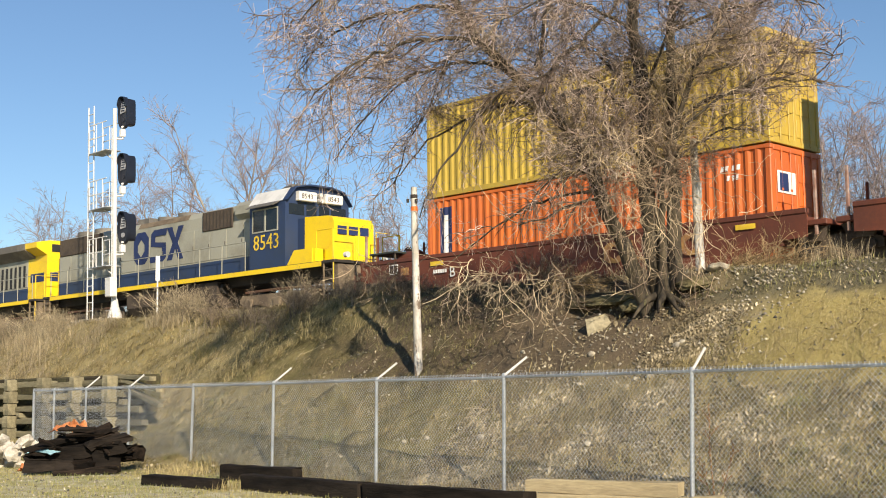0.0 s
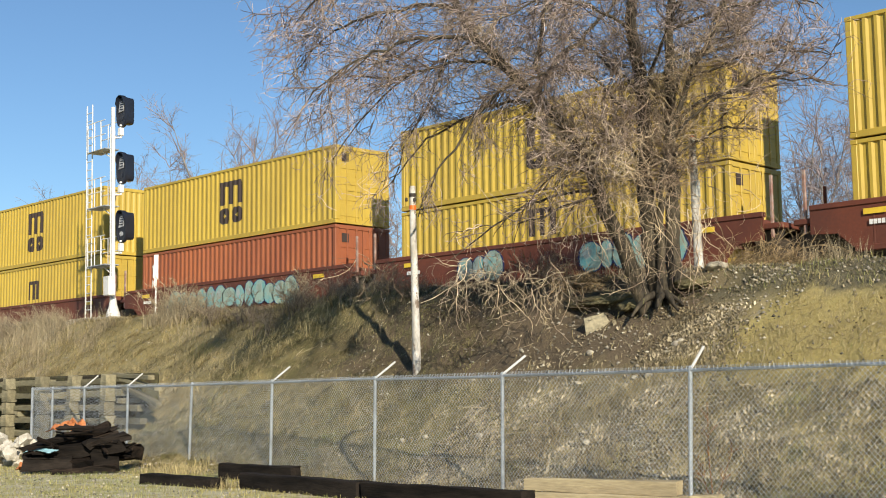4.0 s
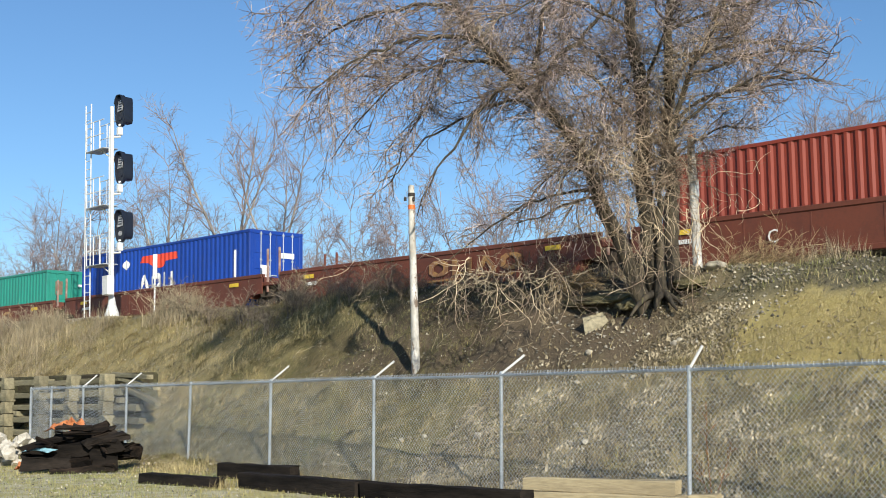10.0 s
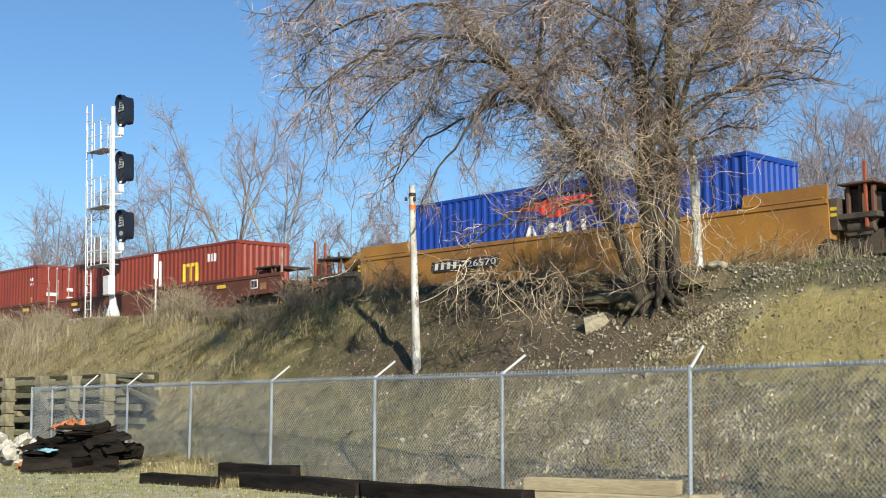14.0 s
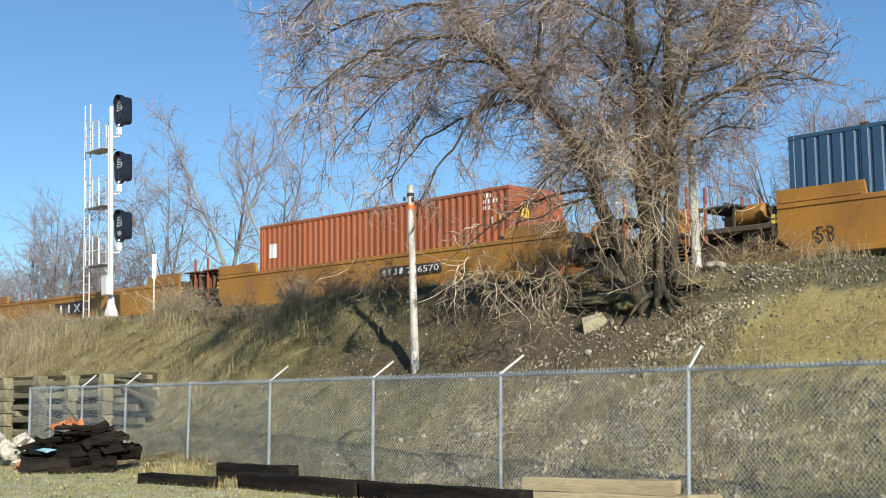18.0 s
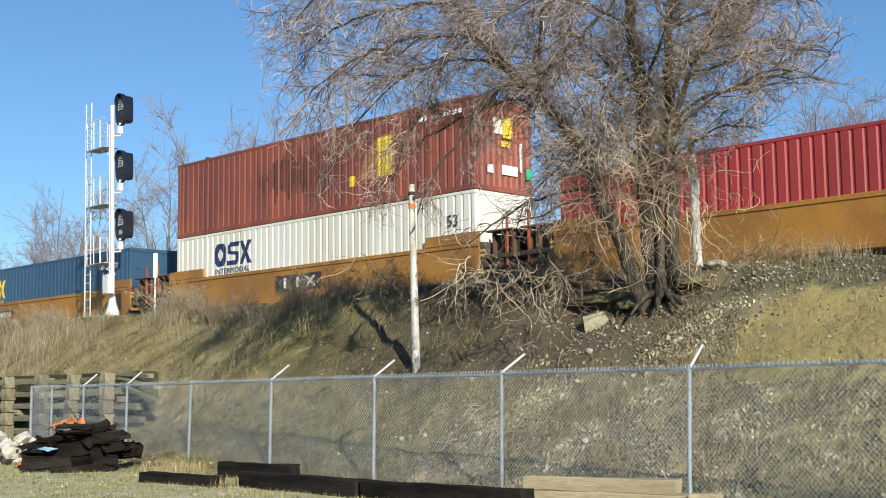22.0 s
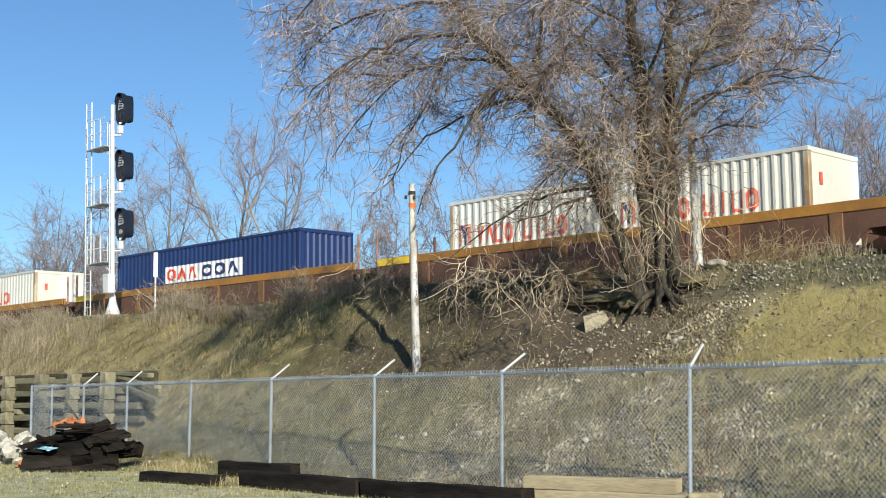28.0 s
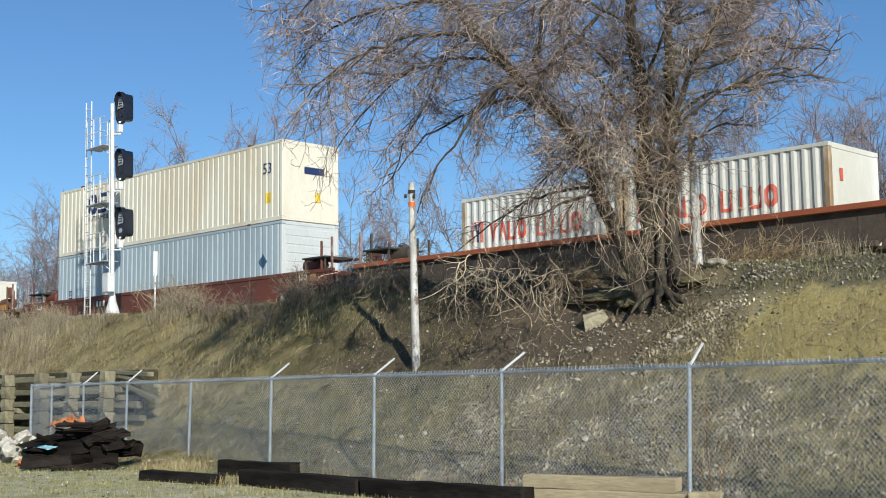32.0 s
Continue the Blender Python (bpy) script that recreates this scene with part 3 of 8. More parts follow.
def container(u, z, L, H, W, paint, label, end="door", end_paint=None, marks=(), end_marks=(), posts=(), post_paint=None):
    """A steel shipping container from u to u + L along the train, standing at height z."""
    c = thing("shipping_container", label, "container", group="containers on the train")
    hl, hw = L / 2, W / 2
    long_ = L > 14
    mat = M[paint]
    emat = M[end_paint or paint]
    pitch, deep, crest = (0.335, 0.028, 0.62) if long_ else (0.29, 0.04, 0.26)
    trough = 0.16 if long_ else 0.3
    key = (L, H, W)

    def side(out):
        g = corrugated(-hl + 0.15, hl - 0.15, 0.15, H - 0.08, out * (hw - 0.012), out, pitch, deep, crest, trough)
        return g.mesh("side_panel")

    def frame_rail(out, top):
        z0, z1 = (H - 0.1, H - 0.004) if top else (0.0, 0.16)
        y0, y1 = sorted((out * hw, out * (hw - 0.07)))
        return Geo().box(-hl + 0.17, hl - 0.17, y0, y1, z0, z1, 0.008).mesh("rail")

    def corner(sx, sy):
        x0, x1 = sorted((sx * (hl - 0.006), sx * (hl - 0.17)))
        y0, y1 = sorted((sy * (hw + 0.002), sy * (hw - 0.15)))
        return Geo().box(x0, x1, y0, y1, 0.12, H - 0.12, 0.02).mesh("corner_post")

    def casting(sx, sy, top):
        x0, x1 = sorted((sx * hl, sx * (hl - 0.18)))
        y0, y1 = sorted((sy * (hw + 0.005), sy * (hw - 0.16)))
        z0, z1 = (H - 0.118, H) if top else (0.0, 0.118)
        return Geo().box(x0, x1, y0, y1, z0, z1, 0.014).mesh("corner_casting")

    def roof():
        g = corrugated(-hl + 0.17, hl - 0.17, -hw + 0.07, hw - 0.07, 0, 1, 0.21, 0.02)
        g.v = [(a, c_, H - 0.03 + b) for a, b, c_ in g.v]
        return g.mesh("roof_sheet")

    def floor():
        return Geo().box(-hl + 0.17, hl - 0.17, -hw + 0.07, hw - 0.07, 0.1, 0.15).mesh("floor_sheet")

    def own(name, me, material, parent=c, label_=""):
        """A part on shared mesh data, its paint on the object."""
        ob = new(name, me)
        if not me.materials:
            me.materials.append(material)
        ob.parent = parent
        ob.material_slots[0].link = "OBJECT"
        ob.material_slots[0].material = material
        if label_:
            ob["label"] = label_
        return ob

    for out in (-1, 1):
        own("side_panel", cached((key, "side", out), lambda: side(out)), mat)
        for top in (False, True):
            own("top_rail" if top else "bottom_rail", cached((key, "rail", out, top), lambda: frame_rail(out, top)), mat)
        for sx in (-1, 1):
            own("corner_post", cached((key, "post", sx, out), lambda: corner(sx, out)), M[post_paint] if post_paint and out < 0 else emat if sx > 0 else mat)
            for top in (False, True):
                own("corner_casting", cached((key, "cast", sx, out, top), lambda: casting(sx, out, top)), mat)
    own("roof", cached((key, "roof"), roof), mat)
    own("floor", cached((key, "floor"), floor), mat)
    for x in posts:
        g = Geo().box(x - 0.09, x + 0.09, -hw - 0.006, -hw + 0.1, 0.0, H, 0.01)
        own("lifting_post", cached((key, "lift", x), lambda: g.mesh("lifting_post")), mat)
        g2 = Geo().box(x - 0.1, x + 0.1, -hw - 0.012, -hw + 0.1, H - 0.02, H + 0.05, 0.01)
        own("lifting_casting", cached((key, "liftc", x), lambda: g2.mesh("lifting_casting")), M["car_rust"])

    # end walls: the tail end is a plain ribbed wall, the other as asked
    def wall(sx):
        g = corrugated(-hw + 0.14, hw - 0.14, 0.14, H - 0.1, -hl + 0.02, -1, 0.27, 0.04)
        s = -1 if sx > 0 else 1
        g.v = [(s * b, a, c_) for a, b, c_ in g.v]
        return g.mesh("end_wall")

    def sill(sx, top):
        x0, x1 = sorted((sx * (hl - 0.004), sx * (hl - 0.1)))
        z0, z1 = (H - 0.14, H - 0.004) if top else (0.002, 0.15)
        return Geo().box(x0, x1, -hw + 0.16, hw - 0.16, z0, z1, 0.01).mesh("end_sill")

    for sx in (-1, 1):
        for top in (False, True):
            own("end_header" if top else "end_sill", cached((key, "sill", sx, top), lambda: sill(sx, top)), emat if sx > 0 else mat)
    own("end_wall", cached((key, "wall", -1), lambda: wall(-1)), mat)
    if end == "wall":
        own("end_wall", cached((key, "wall", 1), lambda: wall(1)), emat)
    elif end == "flat":
        g = Geo().box(hl - 0.06, hl - 0.02, -hw + 0.14, hw - 0.14, 0.14, H - 0.12)
        own("end_wall", cached((key, "flat"), lambda: g.mesh("end_wall")), emat)
    elif end == "slat":
        w = own("end_wall", cached((key, "flat"), lambda: Geo().box(hl - 0.06, hl - 0.03, -hw + 0.14, hw - 0.14, 0.14, H - 0.12).mesh("end_wall")), emat)
        for k in range(8):
            z0 = 0.22 + k * (H - 0.42) / 8
            own("horizontal_rib", cached((key, "hrib", k), lambda: Geo().box(hl - 0.028, hl - 0.004, -hw + 0.2, hw - 0.2, z0, z0 + (H - 0.42) / 8 - 0.05, 0.012).mesh("rib")), emat, w)
    else:
        for s in (-1, 1):
            y0, y1 = sorted((s * 0.012, s * (hw - 0.15)))

            def leaf():
                g = Geo().box(hl - 0.07, hl - 0.035, y0, y1, 0.15, H - 0.14, 0.01)
                for k in range(4):
                    za = 0.25 + k * (H - 0.5) / 4
                    g.box(hl - 0.036, hl - 0.018, y0 + 0.09, y1 - 0.09, za, za + (H - 0.5) / 4 - 0.12, 0.012)
                return g.mesh("door_leaf")
            d = own("door", cached((key, "leaf", s), leaf), emat)
            for yy in (0.3, 0.72):
                def rod():
                    g = Geo().tube([(hl - 0.005, s * yy, 0.06), (hl - 0.005, s * yy, H - 0.06)], 0.018, 6)
                    for zz in (0.12, H * 0.36, H * 0.62, H - 0.14):
                        g.box(hl - 0.03, hl + 0.012, s * yy - 0.045, s * yy + 0.045, zz - 0.03, zz + 0.03)
                    g.box(hl - 0.006, hl + 0.012, s * yy - 0.02, s * yy + 0.3, H * 0.42, H * 0.42 + 0.04)
                    return g.mesh("lock_rod")
                own("lock_rod", cached((key, "rod", s, yy), rod), M["galvanized"] if paint in ("blue", "red") else emat, d, "steel locking rod")
    for i, (name, x0, x1, z0, z1, ink, kind) in enumerate(marks):
        if kind.startswith("text"):
            mark(c, name, x0 - hl, x1 - hl, z0, z1, -hw - 0.004, ink, kind)
        else:
            mark(c, name, x0 - hl, x1 - hl, z0, z1, 0.004 + 0.003 * i, ink, kind, rib_profile(-hl + 0.15, hl - 0.15, -hw + 0.012, pitch, deep, crest, trough))
    for i, (name, y0, y1, z0, z1, ink) in enumerate(end_marks):
        g = Geo().box(hl - 0.002, hl + 0.006 + 0.005 * i, y0, y1, z0, z1)
        part(name, g, M[ink], c)
    return rolling(c, u + hl, TRACK_Y, z)


def rib_profile(x0, x1, y, pitch, deep, crest, trough):
    """The bends of a ribbed near wall: places along it and how far each lies out, as corrugated() makes them."""
    n = max(1, round((x1 - x0) / pitch))
    p = (x1 - x0) / n
    slope = (1 - crest - trough) / 2
    bends = [(x0 + (i + a) * p, y + d) for i in range(n) for a, d in ((0, 0), (crest, 0), (crest + slope, deep), (crest + slope + trough, deep))]
    return [(x0 - 1, y), *bends, (x1, y), (x1 + 1, y)]


def cut(pts, x, keep_left):
    """The part of a flat outline to one side of an upright line."""
    out = []
    for (a, b), (c, d) in zip(pts, pts[1:] + pts[:1]):
        ina, inc = (a <= x, c <= x) if keep_left else (a >= x, c >= x)
        if ina:
            out.append((a, b))
        if ina != inc:
            out.append((x, b + (d - b) * (x - a) / (c - a)))
    return out


def mark(owner, name, x0, x1, z0, z1, y, ink, kind, ribs=None):
    """Painted marks on a near side: plain shapes in the paint's colour, laid over the ribs where there are any."""
    g = Geo()
    w, h = x1 - x0, z1 - z0

    def poly(*pts):
        pts = [(x0 + a * w, z0 + b * h) for a, b in pts]
        if not ribs:
            g.prism(pts, y - 0.004, y + 0.004, "y")
            return
        lo, hi = min(p[0] for p in pts), max(p[0] for p in pts)
        for (xa, ya), (xb, yb) in zip(ribs, ribs[1:]):
            if xb <= lo or xa >= hi or xb - xa < 1e-6:
                continue
            piece = cut(cut(pts, xa, False), xb, True)
            if len(piece) > 2:
                flat = [(a, ya + (yb - ya) * (a - xa) / (xb - xa) - y, b) for a, b in piece]  # y: how far it stands off
                g.add(flat, [tuple(range(len(flat)))])

    def ring(box, tw, th):
        """A rounded hollow block: its outline in eight straight pieces."""
        a, b, c, d = box
        p, q = (c - a) * 0.25, (d - b) * 0.2
        out = [(a + p, b), (c - p, b), (c, b + q), (c, d - q), (c - p, d), (a + p, d), (a, d - q), (a, b + q)]
        mid = ((a + c) / 2, (b + d) / 2)
        inn = [(u + (tw if u < mid[0] else -tw), v + (th if v < mid[1] else -th)) for u, v in out]
        for k in range(8):
            m = (k + 1) % 8
            poly(out[k], out[m], inn[m], inn[k])

    if kind.startswith("row:"):  # plain signs in a row, each a part: v and t wedges, b two uprights, i one, o a ring, x a cross
        n = len(kind) - 4
        for i, sign in enumerate(kind[4:]):
            g = Geo()
            a, b = (i + 0.06) / n, (i + 0.88) / n
            m, t = (a + b) / 2, (b - a) * 0.24
            if sign == "o":
                ring((a, 0.0, b, 1.0), t, 0.18)
            elif sign in "vt":
                lo, hi, notch = (0.0, 1.0, 0.3) if sign == "v" else (1.0, 0.0, 0.7)
                poly((a, hi), (a + t, hi), (m, notch), (b - t, hi), (b, hi), (m + t / 2, lo), (m - t / 2, lo))
            elif sign == "x":
                poly((a, 0.0), (a + t, 0.0), (m, 0.34), (b - t, 0.0), (b, 0.0), (m + t * 0.7, 0.5), (b, 1.0), (b - t, 1.0), (m, 0.66), (a + t, 1.0), (a, 1.0), (m - t * 0.7, 0.5))
            elif sign == "b":
                poly((a, 0.0), (b, 0.0), (b, 1.0), (b - t, 1.0), (b - t, 0.16), (a + t, 0.16), (a + t, 1.0), (a, 1.0))
            else:
                poly((m - t / 2, 0.0), (m + t / 2, 0.0), (m + t / 2, 1.0), (m - t / 2, 1.0))
            ob = part(name, g, M[ink], owner)
        return ob
    if kind[:4] in ("bars", "lean", "slim"):  # a row of plain bars, each a part
        n = int(kind[4:])
        fill, slant = {"bars": (0.78, 0.0), "lean": (0.78, 0.12), "slim": (0.62, 0.12)}[kind[:4]]
        for i in range(n):
            a, b = (i + 0.08) / n, (i + 0.08 + fill) / n
            g = Geo()
            poly((a, 0), (b - slant / n, 0), (b, 1), (a + slant / n, 1))
            ob = part(name, g, M[ink], owner)
        return ob
    if kind == "block":
        poly((0, 0), (1, 0), (1, 1), (0, 1))
    elif kind.startswith("text"):  # a readable character
        me = lettering(kind[4:], h * 1.4, M[ink])
        if len(kind) > 8:  # a word is drawn out to its width
            me.transform(Matrix.Diagonal((w / max(v.co.x for v in me.vertices), 1, 1, 1)))
        ob = part(name, me, None, owner)
        ob.location = (x0, y - 0.003, z0)
        return
    elif kind == "frame":  # open square
        poly((0, 0), (0.2, 0), (0.2, 1), (0, 1))
        poly((0.8, 0), (1, 0), (1, 1), (0.8, 1))
        poly((0.2, 0.82), (0.8, 0.82), (0.8, 1), (0.2, 1))
    elif kind == "streaks":  # soot run down the ribs
        rs = random.Random(round(x0 * 17))
        n = round(w / 0.13)
        for i in range(n):
            a, b = (i + rs.uniform(0.0, 0.3)) / n, (i + rs.uniform(0.6, 1.05)) / n
            e = min(1.0, 4 * min(i + 0.5, n - i - 0.5) / n)
            lo, hi = rs.uniform(0, 0.35) + 0.3 * (1 - e), 1 - rs.uniform(0, 0.22) - 0.3 * (1 - e)
            poly((a, lo + 0.02), ((a + b) / 2, lo), (b, lo + 0.03), (b, hi), (a, hi))
    elif kind == "stack":  # a three-legged arch over two hollow blocks
        for a, b in ((0.03, 0.24), (0.4, 0.61), (0.77, 0.98)):
            poly((a, 0.45), (b, 0.45), (b, 0.88), (a, 0.88))
        poly((0.0, 0.88), (0.9, 0.88), (0.98, 0.9), (0.9, 1.0), (0.0, 1.0))
        for a in (0.0, 0.54):
            ring((a, 0.0, a + 0.44, 0.37), 0.14, 0.11)
    elif kind == "arch":  # three uprights under a lintel
        for a, b in ((0.0, 0.2), (0.4, 0.6), (0.8, 1.0)):
            poly((a, 0.0), (b, 0.0), (b, 0.82), (a, 0.82))
        poly((0.0, 0.82), (0.95, 0.82), (1.0, 0.86), (0.92, 1.0), (0.0, 1.0))
    elif kind == "trio":  # an oval ring, a bent bar and two crossing bars
        ring((0.0, 0.0, 0.31, 1.0), 0.085, 0.2)
        poly((0.34, 0.0), (0.6, 0.0), (0.66, 0.12), (0.66, 0.4), (0.58, 0.42), (0.58, 0.2), (0.34, 0.2))
        poly((0.36, 0.5), (0.66, 0.4), (0.66, 0.56), (0.44, 0.62), (0.44, 0.8), (0.66, 0.8), (0.68, 1.0), (0.42, 1.0), (0.36, 0.88))
        poly((0.68, 0.0), (0.78, 0.0), (0.84, 0.34), (0.9, 0.0), (1.0, 0.0), (0.89, 0.5), (1.0, 1.0), (0.9, 1.0), (0.84, 0.66), (0.78, 1.0), (0.68, 1.0), (0.79, 0.5))
    elif kind == "swoosh":
        poly((0, 0.55), (0.25, 0.45), (0.4, 0.0), (0.6, 0.0), (0.7, 0.45), (1, 0.5), (0.95, 1), (0.1, 1))
    elif kind == "fan":
        poly((0, 0.02), (1, 0), (1, 1), (0.7, 0.97), (0.4, 0.86), (0.15, 0.62), (0.04, 0.35))
    elif kind == "diamond":
        poly((0.5, 0), (1, 0.5), (0.5, 1), (0, 0.5))
    elif kind == "wedge":
        poly((0.38, 0), (0.62, 0), (0.62, 0.4), (1, 1), (0.72, 1), (0.5, 0.62), (0.28, 1), (0, 1), (0.38, 0.4))
    elif kind == "bubbles":
        rs = random.Random(round(x0 * 31 + w * 7))
        n = max(3, round(w / 0.6))
        rim, core = Geo(), Geo()
        for i in range(n):
            cx, rx = (i + 0.5) / n, rs.uniform(0.58, 0.78) / n
            top, low = rs.uniform(0.8, 1.0), rs.uniform(0.0, 0.15)
            pts = []
            if i and rs.random() < 0.25:
                rx *= 0.7
            for k in range(14):
                a = 2 * math.pi * k / 14
                pts.append((cx + rx * math.cos(a) * rs.uniform(0.85, 1.1), (top + low) / 2 + (top - low) / 2 * math.sin(a)))
            yy = y - 0.0015 * i
            mid_ = (top + low) / 2
            rim.prism([(x0 + (cx + (p - cx) * 1.16) * w, z0 + (mid_ + (q - mid_) * 1.06) * h) for p, q in pts], yy - 0.0045, yy + 0.002, "y")
            g.prism([(x0 + p * w, z0 + q * h) for p, q in pts], yy - 0.006, yy + 0.002, "y")
            lean = rs.uniform(-0.3, 0.3)
            core.prism([(x0 + (cx + (p - cx) * 0.42 + lean / n) * w, z0 + (mid_ + 0.12 + (q - mid_) * 0.4) * h) for p, q in pts], yy - 0.0075, yy + 0.002, "y")
    ob = part(name, g, M[ink], owner)
    if kind == "bubbles":
        part("outline", rim, M["logo_blue"], ob)
        part("pale_core", core, M["graffiti_grey" if ink == "graffiti" else "graffiti"], ob)
    return ob


# ---- well cars: one unit is one thing; the container in its well is another


def truck(parent, x, paint="iron"):
    """A two-axle truck under x: side frames, bolster, springs and two wheelsets."""
    def frame_side(s):
        o = [(-1.15, 0.62), (-0.95, 0.72), (-0.5, 0.8), (0.5, 0.8), (0.95, 0.72), (1.15, 0.62), (1.15, 0.42), (0.8, 0.42), (0.45, 0.22), (-0.45, 0.22), (-0.8, 0.42), (-1.15, 0.42)]
        y = s * 1.0
        return Geo().prism(o, y - 0.07, y + 0.07, "y").mesh("side_frame", M["grime_and_shade"])
    t = new("truck")
    t.parent, t.location = parent, (x, 0, RAIL_Z)
    for s in (-1, 1):
        part("side_frame", cached(("truck", "side", s), lambda: frame_side(s)), None, t)
        part("spring_pack", cached(("truck", "spring", s), lambda: _springs(s)), None, t)
        for ax in (-0.86, 0.86):
            part("bearing_cap", cached(("truck", "cap", s, ax), lambda: Geo().tube([(ax, s * 1.06, 0.5), (ax, s * 1.16, 0.5)], 0.13, 10).mesh("bearing_cap", M["iron"], True)), None, t)
    part("bolster", cached(("truck", "bolster"), lambda: Geo().box(-0.2, 0.2, -1.05, 1.05, 0.45, 0.72, 0.03).mesh("bolster", M["grime_and_shade"])), None, t)
    for ax in (-0.86, 0.86):
        part("wheelset", cached(("truck", "wheels", ax), lambda: wheelset(ax, 0.46)), None, t)
    return t


def _springs(s):
    g = Geo()
    for k in (-0.2, 0.0, 0.2):
        for i in range(5):
            g.tube([(k, s * 1.0, 0.26 + i * 0.05), (k, s * 1.0, 0.285 + i * 0.05)], 0.085, 8)
    return g.mesh("spring_pack", M["car_rust"])


def wheelset(ax, r):
    g = Geo().tube([(ax, -1.0, r), (ax, 1.0, r)], 0.08, 8)
    for s in (-1, 1):
        a, b = s * 0.71, s * 0.84
        g.tube([(ax, a, r), (ax, a + s * 0.02, r), (ax, a + s * 0.03, r), (ax, b, r)], [r + 0.025, r + 0.025, r, r - 0.01], 18)
        g.tube([(ax, b, r), (ax, b + s * 0.012, r)], [r * 0.62, r * 0.55], 14)
    return g.mesh("wheelset", M["steel"], True)


def well_unit(u_mid, half, well, style, label, end_left=False, end_right=False, marks=()):
    """One unit of a container well car. half: half its length between joints; an end with a coupler is longer. well: half the well's length."""
    car = thing("well_car", label, "railroad car", group="well cars of the train")
    # the red style's dark sides paint in the shade below its top chord
    paint = {"plain": "car_brown", "tan": "car_orange", "post": "car_rust", "low": "car_brown", "red": "grime_and_shade"}[style]
    rail = {"plain": "car_brown", "tan": "car_orange", "post": "car_orange", "low": "car_brown", "red": "car_vermilion"}[style]
    top = {"plain": 1.15, "tan": 1.26, "post": 1.1, "low": 0.98, "red": 1.0}[style]
    reach = 1.7
    hl, hr = half + reach * end_left, half + reach * end_right
    yo, z = 1.42, WELL_Z
    p, r, dark = M[paint], M[rail], M["grime_and_shade"]
    chord = 0.26 if style == "post" else 0.15 if style == "red" else 0.13
    xl = -hl + (0.35 if end_left else 0.6)
    xr = hr - (0.35 if end_right else 0.6)
    if style == "post" and end_right:
        xr = hr - 1.05
    if style == "tan":
        xl, xr = -well - 0.12, well + 0.12
    for s in (-1, 1):
        inset = 0.13 if style == "red" else 0.0
        y0, y1 = sorted((s * (yo - inset), s * (yo - inset - 0.03)))
        o = [(xl, z + top - 0.02), (xl, z + 0.46), (-well - 0.1, z + 0.42), (-well + 0.35, z), (well - 0.35, z), (well + 0.1, z + 0.42), (xr, z + 0.46), (xr, z + top - 0.02)]
        w = part("side_wall", Geo().prism(o, y0, y1, "y"), p, car)
        ya, yb = sorted((s * (yo + 0.035), s * (yo - 0.14)))
        part("top_chord", Geo().box(xl, xr, ya, yb, z + top - chord, z + top, 0.015), r, car)
        part("bottom_chord", Geo().box(-well + 0.32, well - 0.32, ya, yb, z - 0.04, z + 0.1, 0.015), p, car)
        if style == "post":
            n = 6 if well > 7 else 5
            for k in range(n):
                x = -well + 0.7 + k * (2 * well - 1.4) / (n - 1)
                part("side_post", Geo().box(x - 0.17, x + 0.17, ya, yb, z + 0.02, z + top - chord, 0.012), M["car_post"], w)
            part("rail_end", Geo().box(xl, xl + 1.5, *sorted((s * (yo + 0.036), s * (yo + 0.042))), z + top - chord + 0.02, z + top - 0.02), M["logo_yellow"], w)
            y2, y3 = sorted((s * (yo + 0.002), s * (yo + 0.02)))
            for k in range(n - 1):
                x = -well + 0.7 + (k + 0.5) * (2 * well - 1.4) / (n - 1)
                part("stiffener", Geo().box(x - 0.035, x + 0.035, y2, y3 + 0.03, z + 0.1, z + top - chord - 0.04, 0.008), p, w)
        elif style == "tan":
            for sx in (-1, 1):
                x0, x1 = sorted((sx * (well - 2.2), sx * (well + 0.12)))
                xa, xb = (x0 + 0.06, x1) if sx > 0 else (x0, x1 - 0.06)
                part("container_guide", Geo().prism([(x0, z + top), (x1, z + top), (xb, z + top + 0.33), (xa, z + top + 0.33)], *sorted((s * (yo + 0.01), s * (yo - 0.07))), "y"), p, car)
                part("guide_foot", Geo().box(x0 + 0.1, x1 - 0.1, *sorted((s * (yo + 0.012), s * (yo + 0.05))), z + top, z + top + 0.05, 0.008), p, car)
        else:
            y2, y3 = sorted((s * (yo - inset + 0.003), s * (yo - inset + 0.008)))
            for k in range(7):
                x = -well + 0.8 + k * (2 * well - 1.6) / 6
                part("side_rib", Geo().box(x - 0.02, x + 0.02, y2, y3, z + 0.1, z + top - chord, 0.005), p, w)
    part("well_floor", Geo().box(-well, well, -1.25, 1.25, z - 0.09, z - 0.012), dark, car)
    for sx, h, coupled in ((-1, hl, end_left), (1, hr, end_right)):
        part("well_bulkhead", Geo().box(*sorted((sx * (well + 0.02), sx * (well + 0.12))), -1.38, 1.38, z + 0.3, z + top - 0.02, 0.01), p, car)
        xa, xb = sorted((sx * (well + 0.14), sx * (h - 0.12)))
        part("end_deck", Geo().box(xa, xb, -1.36, 1.36, z + 0.72, z + 0.86, 0.02), dark if style == "tan" else p, car)
        part("center_sill", Geo().box(*sorted((sx * (well + 0.16), sx * (h - 0.02))), -0.35, 0.35, z + 0.3, z + 0.71, 0.03), dark, car)
        for y in (-1.15, 1.15):
            xx = sx * (well + 0.75)
